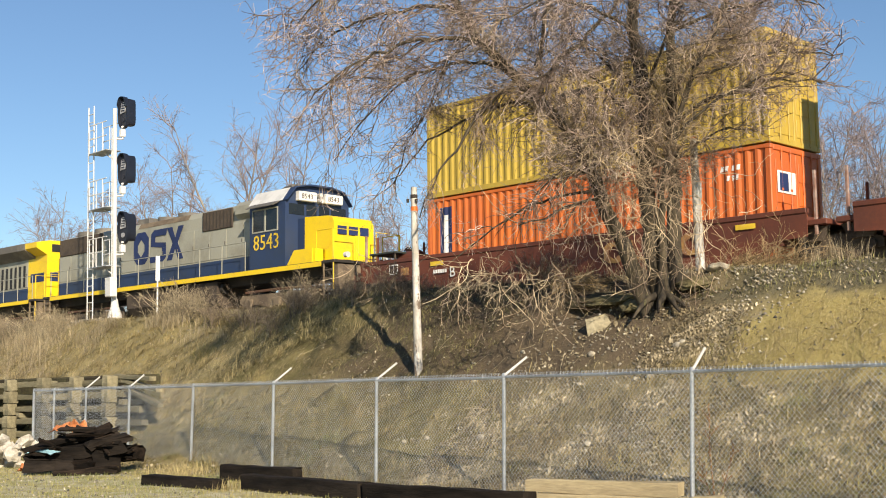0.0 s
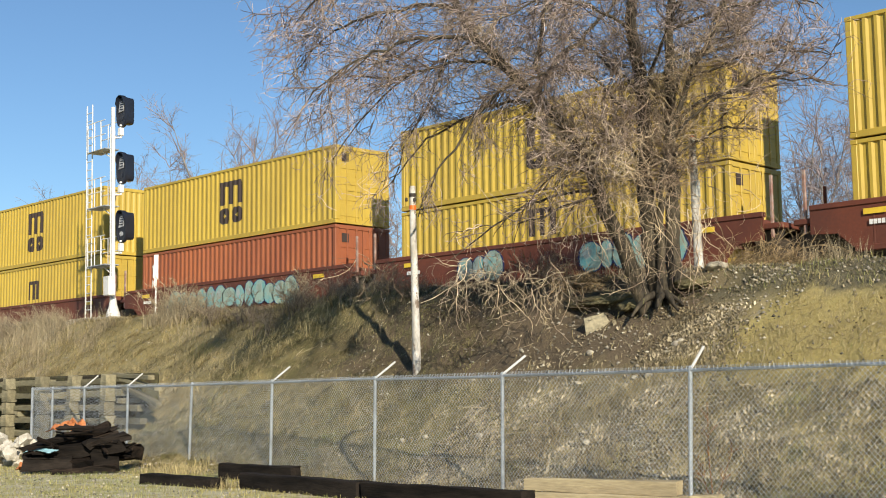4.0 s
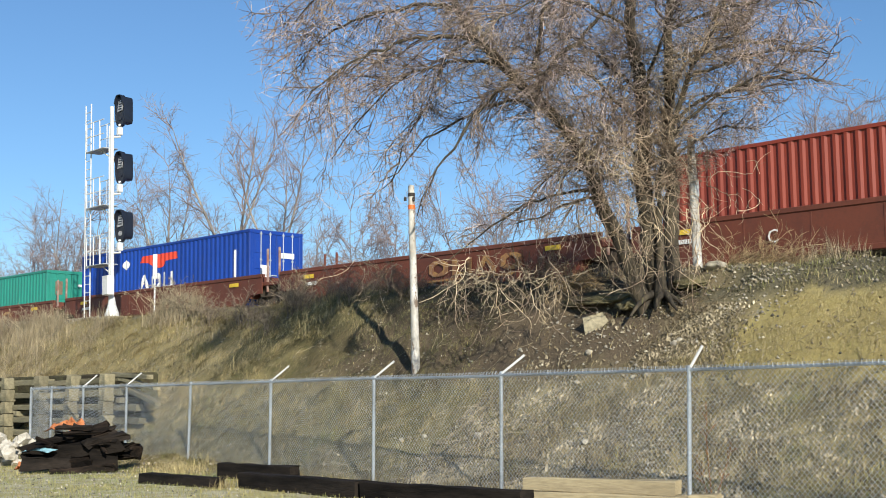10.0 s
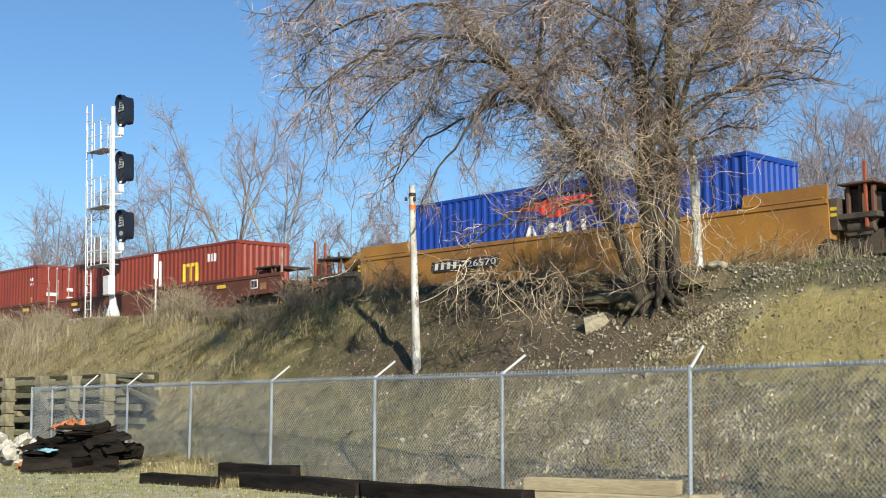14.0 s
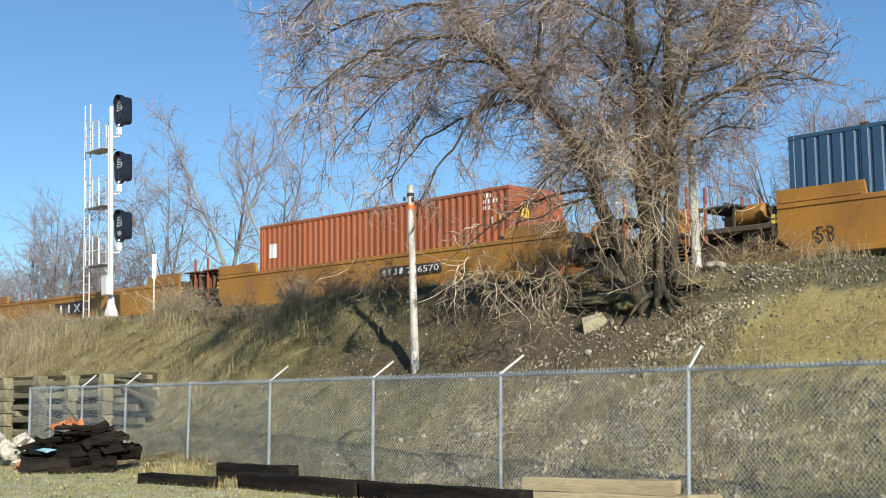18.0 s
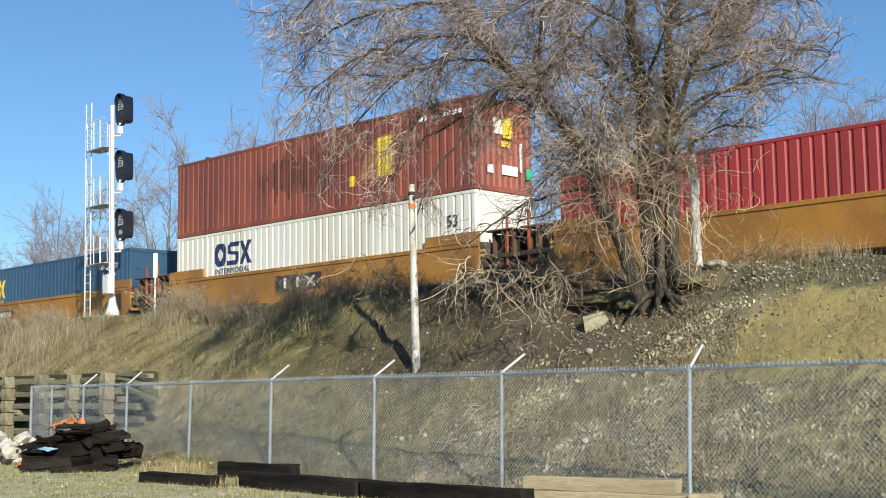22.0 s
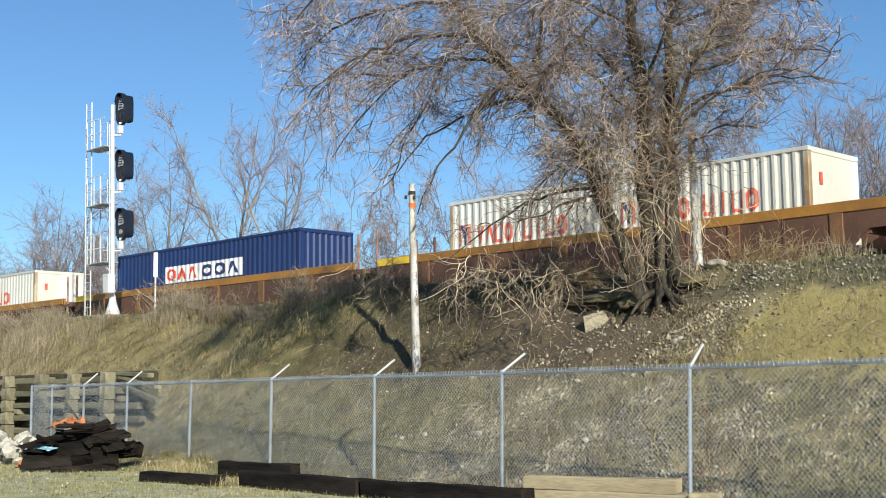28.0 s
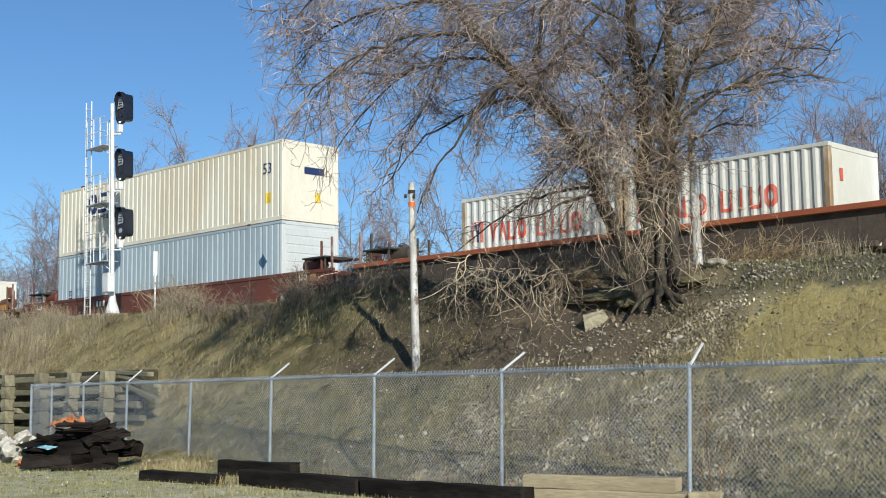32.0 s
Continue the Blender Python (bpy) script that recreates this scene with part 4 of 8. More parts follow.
            part("deck_bracket", Geo().prism([(xx - 0.5, z + 0.7), (xx + 0.5, z + 0.7), (xx + 0.3, z + 0.35), (xx - 0.3, z + 0.35)], y - 0.04, y + 0.04, "y"), dark, car)
        for s in (-1, 1):
            xx = sx * (well - 0.85)
            zz = z + top - 0.36 - (0.14 if chord > 0.2 else 0)
            y0, y1 = sorted((s * (yo + 0.036), s * (yo + 0.044)))
            if style == "plain":
                part("reflector_plate", Geo().box(xx - 0.28, xx + 0.28, y0, y1, zz, zz + 0.13), M["logo_yellow"], car)
        # stakes and gear on the deck
        stakes = (0.5, 1.05) if coupled else (0.42,)
        for k, a in enumerate(stakes):
            for y in (-1.3, 1.3):
                x = sx * (h - a)
                part("stake", Geo().box(x - 0.035, x + 0.035, y - 0.035, y + 0.035, z + 0.5, z + 2.04 - 0.1 * k, 0.008), M["car_red"] if style == "tan" else M["stake_white"] if k == 0 and y < 0 else p, car)
        if style == "tan":
            xa, xb = sorted((sx * (well + 0.35), sx * (h - 0.16)))
            if not coupled:
                part("end_housing", Geo().prism([(xa, z + 0.87), (xb, z + 0.87), (xb, z + 1.32), (xa, z + 1.5)] if sx > 0 else [(xa, z + 0.87), (xb, z + 0.87), (xb, z + 1.5), (xa, z + 1.32)], -1.05, 1.05, "y"), dark, car)
                part("end_platform", Geo().box(xa, xb, -1.38, 1.38, z + 1.52, z + 1.57, 0.01), M["car_rust"], car)
                for k in range(3):
                    x = xa + 0.15 + k * (xb - xa - 0.3) / 2
                    part("housing_rib", Geo().box(x - 0.04, x + 0.04, -1.2, -1.06, z + 0.6, z + 1.5, 0.01), M["car_rust"], car)
                part("air_reservoir", Geo().tube([(xa + 0.1, -1.12, z + 0.55), (xa + 0.14, -1.12, z + 0.55), (xb - 0.14, -1.12, z + 0.55), (xb - 0.1, -1.12, z + 0.55)], [0.08, 0.14, 0.14, 0.08], 10), dark, car, smooth=True)
            y0, y1 = -yo + 0.05, -yo + 0.5
            xx = sx * (well + 0.125)
            e = part("end_plate", Geo().box(*sorted((xx, xx + sx * 0.2)), y0, y1, z + 0.5, z + 1.25, 0.01), dark, car)
            for k in range(2):
                part("warning_stripe", Geo().box(*sorted((xx + sx * 0.02, xx + sx * 0.18)), y0 - 0.008, y0 - 0.002, z + 0.82 + k * 0.14, z + 0.9 + k * 0.14), M["logo_yellow"], e)
        if coupled:
            x = sx * (h - 0.55)
            part("brake_cylinder", Geo().tube([(sx * (h - 2.5), -0.75, z + 1.2), (sx * (h - 2.45), -0.75, z + 1.2), (sx * (h - 1.65), -0.75, z + 1.2), (sx * (h - 1.6), -0.75, z + 1.2)], [0.2, 0.26, 0.26, 0.2], 14), p, car, smooth=True)
            if style == "post" and sx > 0:
                part("brake_stand", Geo().box(x - 0.79, x - 0.61, -1.0, -0.86, z + 0.86, z + 1.78, 0.02), p, car)
                part("brake_housing", Geo().tube([(x - 0.7, -1.12, z + 1.68), (x - 0.7, -1.1, z + 1.68), (x - 0.7, -1.02, z + 1.68), (x - 0.7, -1.0, z + 1.68)], [0.2, 0.26, 0.26, 0.2], 14), M["car_post"], car, smooth=True)
            part("brake_column", Geo().prism([(x - sx * 0.3, z + 0.86), (x + sx * 0.1, z + 0.86), (x + sx * 0.06, z + 1.75), (x - sx * 0.1, z + 1.75)], 0.45, 0.95, "y"), p, car)
            ring = [(x + sx * 0.14, 0.7 + 0.28 * math.cos(a), z + 1.55 + 0.28 * math.sin(a)) for a in [2 * math.pi * k / 14 for k in range(15)]]
            g = Geo().tube(ring, 0.018, 5)
            for k in range(4):
                a = math.pi * k / 4
                g.tube([(x + sx * 0.14, 0.7 + 0.27 * math.cos(a), z + 1.55 + 0.27 * math.sin(a)), (x + sx * 0.14, 0.7 - 0.27 * math.cos(a), z + 1.55 - 0.27 * math.sin(a))], 0.012, 4)
            part("brake_wheel", g, M["iron"], car)
            xa, xb = sorted((sx * (h - 2.0), sx * (h - 0.75)))
            if style != "post":
                part("crossover_platform", Geo().box(xa, xb, -1.4, 0.2, z + 1.36, z + 1.42, 0.01), M["grating"], car, "dark grating platform")
            for a in (xa + 0.1, xb - 0.1) if style != "post" else ():
                part("platform_leg", Geo().box(a - 0.025, a + 0.025, -1.34, -1.29, z + 0.8, z + 1.36), dark, car)
            part("grab_rail", Geo().tube([(sx * (h - 0.5), -1.3, z + 1.3), (sx * (h - 0.5), -0.6, z + 1.3), (sx * (h - 0.5), -0.6, z + 0.86)], 0.02, 6), p, car)
            part("coupler", Geo().box(*sorted((sx * (h - 0.2), sx * (h + 0.34))), -0.14, 0.14, z + 0.36, z + 0.64, 0.04), M["iron"], car)
            part("cut_lever", Geo().tube([(sx * (h + 0.05), -1.25, z + 0.42), (sx * (h + 0.08), -0.4, z + 0.52), (sx * (h + 0.1), 0, z + 0.6)], 0.015, 5), dark, car)
            # stencilled plates on the end of the near wall
            if style in ("plain", "low"):
                xx = sx * (well + 1.15)
                f_ = part("data_plate", Geo().box(xx - 0.2, xx + 0.2, -yo - 0.012, -yo - 0.002, z + 0.66, z + 0.98), M["logo_white"], car, "white framed data plate")
                for k in (-1, 1):
                    part("plate_pane", Geo().box(xx + k * 0.09 - 0.075, xx + k * 0.09 + 0.075, -yo - 0.018, -yo - 0.0125, z + 0.7, z + 0.94), M["logo_dark"], f_)
                part("colour_plate", Geo().box(xx + 0.35, xx + 0.7, -yo - 0.012, -yo - 0.002, z + 0.6, z + 0.84), M["logo_gold"], car)
            for y in (-1.44, 1.44):
                xx = sx * (h - 0.3)
                g = Geo()
                for zz in (0.0, 0.3, 0.6):
                    g.tube([(xx - 0.22, y, z - 0.02 + zz), (xx + 0.22, y, z - 0.02 + zz)], 0.015, 5)
                for a in (-0.22, 0.22):
                    g.tube([(xx + a, y, z - 0.06), (xx + a, y, z + 0.86)], 0.018, 5)
                part("ladder", g, p, car)
    truck(car, -hl + (1.55 if end_left else 0.0))
    if end_right:
        truck(car, hr - 1.55)
    for i, (name, x0, x1, z0, z1, ink, kind) in enumerate(marks):
        mark(car, name, x0, x1, z + z0, z + z1, -yo - 0.04 - 0.009 * i, ink, kind)
    return rolling(car, u_mid, TRACK_Y, 0.0)


BROWN = "grimy red-brown container well car"
TAN = "weathered orange-yellow container well car with raised guides"
POST = "rusty container well car with yellow top rails and side posts"
H8, H9 = 2.591, 2.896
L40, W40, L53, W53, L20 = 12.19, 2.44, 16.15, 2.59, 6.06

# first five-unit car
FIRST = ((-28.55, "orange", H9, "yellow", H9, "door", "door"), (-13.16, "yellow", H9, "yellow", H9, "wall", "door"), (2.2, "rust_orange", H8, "yellow", H8 + 0.1, "door", "door"),
         (17.65, "yellow", H8, "yellow", H8, "door", "door"), (33.1, "yellow", H8, "yellow", H9, "door", "wall"))
for i, (u, lo, hlo, up, hup, end_up, end_lo) in enumerate(FIRST):
    car_marks = [[("painted_letters", 1.0, 4.3, 0.3, 0.85, "logo_gold", "row:obto")], [], [("graffiti", -3.6, 4.3, 0.0, 1.0, "graffiti", "bubbles")],
                 [("graffiti", -3.3, -1.6, 0.05, 1.05, "graffiti_grey", "bubbles"), ("graffiti", 1.5, 4.8, 0.0, 1.05, "graffiti", "bubbles")],
                 [("graffiti", -3.4, -0.6, 0.05, 1.05, "graffiti_grey", "bubbles"), ("graffiti", -0.3, 2.0, 0.05, 1.0, "logo_gold", "bubbles")]][i]
    well_unit(u + 6.1, 7.7, 6.3, "plain", BROWN + (", graffitied" if i >= 2 else ""), i == 0, i == 4,
              marks=[("unit_letter", -4.9, -4.6, 0.4, 0.72, "logo_white", "textB")] * (i == 0) + [("stencil", -5.6, -5.0, 0.55, 0.66, "logo_white", "bars6")] + car_marks)
    low_marks = {0: (("logo", 0.55, 1.08, 0.4, 2.6, "logo_blue", "block"), ("logo", 0.72, 0.92, 0.55, 2.35, "logo_white", "bars1"), ("lettering", 10.7, 11.35, 2.35, 2.48, "logo_white", "slim4"), ("lettering", 10.9, 11.3, 2.1, 2.23, "logo_white", "slim3"), ("placard", 11.1, 11.4, 0.2, 0.42, "logo_yellow", "block")),
                 1: (("logo", 5.5, 6.5, 1.35, 2.2, "logo_dark", "arch"),), 2: (("logo", 0.65, 0.95, 1.2, 2.1, "logo_white", "stack"),),
                 3: (("logo", 5.4, 6.4, 1.3, 2.1, "logo_dark", "arch"),), 4: (("logo", 5.5, 6.4, 1.25, 2.1, "logo_dark", "arch"),)}[i]
    container(u, WELL_Z, L40, hlo, W40, lo, {"orange": "bright orange corrugated steel container under a yellow one", "yellow": "yellow corrugated steel container in the bottom of a well car", "rust_orange": "faded orange-red steel container above sprayed graffiti"}[lo], end_lo, marks=low_marks,
              end_marks=(("placard", -0.95, -0.1, 1.7, 2.25, "logo_white"), ("placard", -0.85, -0.45, 1.75, 2.2, "logo_blue")) if i == 0 else (("logo", -0.95, -0.65, 2.0, 2.3, "logo_dark"),))
    container(u, WELL_Z + hlo + 0.045, L40, hup, W40, up, "yellow corrugated steel container stacked on another", end_up,
              marks=(("logo", 5.35, 6.8, 0.62, hup - 0.48, "logo_dark", "stack"),), end_marks=(("logo", -0.95, -0.65, hup - 0.55, hup - 0.25, "logo_dark"),))

# second five-unit car, with an empty unit in the middle
for i, u in enumerate((52.62, 67.95, 83.2, 98.45, 113.84)):
    gx = -0.67 if i == 0 else 0.4
    gold = ("painted_letters", gx, gx + 4.0, 0.38, 0.86, "logo_gold", "row:obto")
    under = ("painted_line", gx - 0.1, gx + 3.6, 0.22, 0.28, "logo_gold", "block")
    well_unit(u + 6.1, 7.7, 6.3, "plain", BROWN + (", running empty" if i == 2 else ""), i == 0, i == 4,
              marks=[gold, under] * (i in (0, 2)) + [("stencil", -5.6, -5.0, 0.55, 0.66, "logo_white", "bars6")] + [("unit_letter", -3.0, -2.75, 0.35, 0.68, "logo_white", "text" + "BEDCA"[i])] * (i in (1, 3, 4)))
container(52.62, WELL_Z, L40, H8, W40, "green", "green corrugated steel container in a well car", "door", marks=(("logo", 0.5, 1.05, 0.8, 2.2, "logo_white", "block"), ("logo", 0.68, 0.88, 0.9, 2.1, "green", "bars1")), end_marks=(("placard", -0.8, -0.45, 1.5, 2.1, "dust"), ("lettering", 0.3, 0.8, 1.9, 2.0, "logo_white")))
container(67.95, WELL_Z, L40, H9, W40, "blue", "bright blue corrugated steel container with red and white marks", "door", marks=(("logo", 4.6, 7.45, 1.95, 2.5, "logo_red", "swoosh"), ("logo", 4.6, 7.2, 1.1, 1.75, "logo_white", "row:tob"), ("logo", 3.3, 3.9, 2.0, 2.5, "logo_white", "diamond"), ("lettering", 11.2, 11.3, 0.9, 2.2, "logo_white", "block")), end_marks=(("lettering", 0.1, 0.8, 1.9, 2.1, "logo_white"), ("placard", -0.75, -0.35, 1.1, 1.6, "logo_white")))
container(98.45, WELL_Z, L40, H9, W40, "red", "brick-red corrugated steel container in a well car", "door", marks=(("lettering", 11.3, 11.75, 2.2, 2.34, "logo_white", "slim4"), ("lettering", 11.35, 11.7, 1.98, 2.1, "logo_white", "slim3"), ("lettering", 11.4, 11.6, 1.2, 1.45, "logo_gold", "block")), end_marks=(("lettering", -0.8, -0.3, 1.5, 1.65, "logo_white"), ("lettering", 0.2, 0.9, 1.75, 1.9, "logo_white"), ("lettering", 0.2, 0.9, 1.35, 1.5, "logo_white")))
container(113.84, WELL_Z, L40, H8, W40, "red", "brick-red corrugated steel container with white and yellow marks", "wall", marks=(("lettering", 1.0, 1.2, 1.2, 2.3, "logo_white", "stack"), ("lettering", 6.9, 7.05, 1.2, 2.2, "logo_white", "block"), ("logo", 8.6, 9.65, 1.25, 1.95, "logo_yellow", "arch"), ("lettering", 10.2, 10.9, 1.9, 2.2, "logo_white", "bars3")))

# two three-unit cars for long containers
for i, mid in enumerate((141.55, 160.85, 180.15)):
    plate = [("name_plate", -4.95, -2.15, 0.52, 0.84, "logo_dark", "block"), ("car_letters", -4.85, -3.8, 0.58, 0.78, "logo_white", "slim4"), ("car_number", -3.68, -2.25, 0.58, 0.78, "logo_white", "text726570")]
    wide_plate = [("name_plate", -1.4, 1.1, 0.4, 0.95, "logo_dark", "block"), ("car_letters", -1.2, 0.9, 0.5, 0.85, "logo_white", "row:iix")]
    if i == 2:
        plate = [(a, x0 + 5.6, x1 + 5.6, *rest) for a, x0, x1, *rest in plate]
    well_unit(mid, 9.65, 8.22, "tan", TAN + (", running empty" if i == 1 else ""), i == 0, i == 2, marks=wide_plate if i == 1 else plate)
container(135.46, WELL_Z, L40, H9 - 0.15, W40, "blue", "bright blue steel container with a red and white mark", "wall", marks=(("logo", 4.5, 7.35, 1.75, 2.3, "logo_red", "swoosh"), ("logo", 4.6, 7.1, 1.0, 1.6, "logo_white", "row:tob")))
container(174.05, WELL_Z, L40, H9, W40, "salmon", "faded orange-red corrugated steel container", "flat", marks=(("placard", 0.55, 0.95, 1.7, 2.2, "logo_white", "block"), ("lettering", 11.1, 11.45, 2.62, 2.74, "logo_white", "slim3"), ("lettering", 11.05, 11.7, 2.44, 2.56, "logo_white", "slim6"), ("lettering", 11.05, 11.4, 2.26, 2.38, "logo_white", "slim3"), ("lettering", 11.75, 11.85, 1.85, 2.05, "logo_yellow", "block"), ("lettering", 11.42, 11.52, 1.82, 2.02, "logo_white", "block")), end_marks=(("placard", -0.75, -0.4, 1.95, 2.4, "logo_yellow"), ("lettering", 0.7, 0.8, 1.0, 2.0, "logo_white")))
for i, mid in enumerate((203.45, 223.05, 242.65)):
    plate = [("name_plate", -5.0, -1.8, 0.5, 0.88, "logo_dark", "block"), ("car_letters", -4.85, -3.7, 0.57, 0.81, "logo_white", "slim4"), ("car_number", -3.55, -1.95, 0.57, 0.81, "logo_white", "text726936")]
    wide_plate = [("name_plate", -1.5, 1.0, 0.4, 0.95, "logo_dark", "block"), ("car_letters", -1.3, 0.8, 0.5, 0.85, "logo_white", "row:iix")]
    if i == 2:
        plate = [(a, x0 + 6.6, x1 + 6.6, *rest) for a, x0, x1, *rest in plate]
    well_unit(mid, 9.8, 8.22, "tan", TAN, i == 0, i == 2, marks=(wide_plate if i == 1 else plate) + [("size_number", -7.35, -6.8, 0.22, 0.62, "logo_dark", "text53")])
container(195.4, WELL_Z, L53, H9, W53, "steel_blue", "long slate-blue container with a yellow mark", "door", posts=(-6.1, 6.1), marks=(("logo", 2.5, 5.05, 1.5, 2.35, "logo_yellow", "trio"), ("lettering", 2.6, 5.0, 1.22, 1.42, "logo_yellow", "textINTERMODAL"), ("lettering", 13.6, 15.2, 2.15, 2.3, "logo_white", "bars9"), ("lettering", 13.9, 15.0, 1.85, 2.0, "logo_white", "bars6")))
CON_A = container(215.0, WELL_Z, L53, H9, W53, "white", "long white container with dark blue marks", "flat", posts=(-6.1, 6.1), marks=(("logo", 2.55, 4.85, 1.6, 2.45, "logo_blue", "trio"), ("lettering", 2.6, 4.8, 1.32, 1.52, "logo_blue", "textINTERMODAL")), end_marks=(("logo", -0.5, 0.65, 1.1, 1.4, "logo_blue"),))
container(215.0, WELL_Z + H9 + 0.02, L53, H9, W53, "brown_red", "long faded maroon container stained with soot", "wall", posts=(-6.1, 6.1), marks=(("soot_stain", 5.3, 10.2, 0.5, 2.45, "soot", "streaks"), ("logo", 10.9, 12.6, 0.85, 2.3, "logo_gold", "fan"), ("logo", 11.75, 12.45, 0.9, 2.2, "logo_yellow", "block"), ("logo", 10.35, 10.65, 0.75, 1.1, "logo_yellow", "block"), ("lettering", 13.7, 15.7, 2.4, 2.55, "logo_white", "bars8")), end_marks=(("logo", -0.45, -0.05, 1.8, 2.3, "cream"), ("logo", -0.04, 0.42, 1.7, 2.38, "logo_yellow"), ("lettering", -0.12, 0.28, 1.42, 1.6, "logo_yellow"), ("placard", -0.1, 0.6, 0.55, 0.85, "logo_white"), ("placard", -0.75, -0.5, 0.55, 0.8, "logo_white"), ("lettering", 0.72, 0.8, 0.7, 1.6, "logo_white"), ("placard", 1.0, 1.25, 0.5, 0.85, "logo_green")))
container(234.45, WELL_Z, L53, H9, W53, "crimson", "long crimson container with a yellow mark", "wall", posts=(-6.1, 6.1), marks=(("logo", 9.7, 12.7, 1.25, 2.5, "logo_yellow", "fan"), ("lettering", 13.6, 15.6, 2.35, 2.5, "logo_white", "bars8")), end_marks=(("logo", -0.45, 0.65, 1.55, 2.3, "logo_yellow"),))

# three-unit car with side posts
for i, mid in enumerate((266.1, 285.5, 305.0)):
    well_unit(mid, 9.72, 7.6, "post", POST, i == 0, i == 2)


def shipping_line(u, L, half_set, label):
    """A pale container with a red and violet emblem and red blocks of lettering."""
    x0, w = half_set
    return container(u, WELL_Z, L, H8, W40, "line_white", label, "flat", "white", post_paint="stained_cream",
                     marks=(("emblem", x0, x0 + 0.75 * w, 1.22, 1.85, "logo_faded_red", "frame"), ("emblem", x0 + 0.1 * w, x0 + 0.66 * w, 1.24, 1.84, "logo_blue", "wedge"),
                            ("lettering", x0 + 1.15 * w, x0 + 3.6 * w, 1.2, 1.75, "logo_faded_red", "row:vtbo"), ("lettering", x0 + 4.2 * w, x0 + 6.9 * w, 1.2, 1.75, "logo_faded_red", "row:bibo")),
                     end_marks=(("emblem", -0.74, -0.6, 1.7, 2.0, "logo_faded_red"),))


shipping_line(260.0, L40, (2.45, 1.05), "pale grey ribbed container with red marks and a white end")
container(279.4, WELL_Z, L40, H8, W40, "navy", "navy blue container with a white sign panel", "wall", marks=(("panel", 3.55, 8.75, 1.2, 1.85, "logo_white", "block"),))
NAVY = ROLLING[-1][0]
NAVY_RIBS = rib_profile(-L40 / 2 + 0.15, L40 / 2 - 0.15, -W40 / 2 + 0.012, 0.29, 0.04, 0.26, 0.3)
mark(NAVY, "sign_letters", -2.4, -0.2, 1.3, 1.75, 0.009, "logo_red", "row:ott", NAVY_RIBS)
mark(NAVY, "sign_letters", 0.0, 2.5, 1.3, 1.75, 0.009, "logo_blue", "row:oot", NAVY_RIBS)
shipping_line(298.95, L20, (0.4, 0.62), "short pale grey ribbed container with red marks")
shipping_line(298.95 + L20 + 0.08, L20, (0.4, 0.62), "short pale grey ribbed container with red marks and a white end")

# single long car with a white over grey stack, and the last car
well_unit(328.3, 9.65, 8.3, "low", "dark brown container well car under a tall stack", True, True, marks=[("car_letters", -4.45, -3.65, 0.52, 0.74, "logo_white", "slim3")])
container(320.25, WELL_Z, L53, H9, W53, "pale_grey", "long pale blue-grey ribbed container", "slat", posts=(-6.1, 6.1), end_paint="light_grey", marks=(("lettering", 1.0, 1.25, 0.9, 1.35, "logo_blue", "stack"), ("placard", 14.75, 15.25, 1.2, 1.8, "steel_blue", "diamond")))
container(320.25, WELL_Z + H9 + 0.02, L53, H9, W53, "cream", "long cream-white container with dark blue marks", "flat", posts=(-6.1, 6.1), marks=(("logo", 2.5, 4.85, 1.6, 2.45, "logo_blue", "trio"), ("lettering", 2.55, 4.8, 1.32, 1.52, "logo_blue", "textINTERMODAL"), ("placard", 15.15, 15.48, 0.68, 1.05, "logo_yellow", "block"), ("size_number", 15.0, 15.6, 1.75, 2.15, "logo_blue", "text53")), end_marks=(("logo", -0.3, 0.6, 1.75, 2.0, "logo_blue"), ("placard", 0.2, 0.42, 0.75, 1.1, "logo_yellow")))
well_unit(351.3, 9.5, 7.6, "red", "container well car with orange-red top rails over sides coloured as shade", True, True)
shipping_line(345.2, L20, (0.4, 0.62), "short pale grey ribbed container with red marks")
shipping_line(345.2 + L20 + 0.08, L20, (0.4, 0.62), "short pale grey ribbed container with red marks and a white end")
NUMBER = part("size_number", lettering("53", 0.52, M["logo_dark"]), None, CON_A)
NUMBER.location = (6.85, -W53 / 2 - 0.012, 1.85)

# ---- locomotives


def loco_truck(parent, x):
    """A three-axle truck with side frames and wheels."""
    t = new("truck")
    t.parent, t.location = parent, (x, 0, RAIL_Z)
    for s in (-1, 1):
        o = [(-2.2, 0.85), (2.2, 0.85), (2.35, 0.6), (2.0, 0.42), (1.2, 0.5), (0.6, 0.36), (-0.6, 0.36), (-1.2, 0.5), (-2.0, 0.42), (-2.35, 0.6)]
        part("side_frame", cached(("ltruck", s), lambda: Geo().prism(o, s * 1.05 - 0.08, s * 1.05 + 0.08, "y").mesh("side_frame", M["dust"])), None, t)
        for ax in (-1.7, 0, 1.7):
            part("axle_box", cached(("lbox", s, ax), lambda: Geo().box(ax - 0.18, ax + 0.18, s * 1.14 - 0.1, s * 1.14 + 0.1, 0.36, 0.72, 0.03).mesh("axle_box", M["dust"])), None, t)
        part("brake_rigging", cached(("lrig", s), lambda: Geo().tube([(-1.9, s * 1.16, 0.95), (0, s * 1.16, 0.98), (1.9, s * 1.16, 0.95)], 0.05, 6).mesh("brake_rigging", M["car_rust"])), None, t)
    for ax in (-1.7, 0, 1.7):
        part("wheelset", cached(("lwheel", ax), lambda: wheelset(ax, 0.508)), None, t)


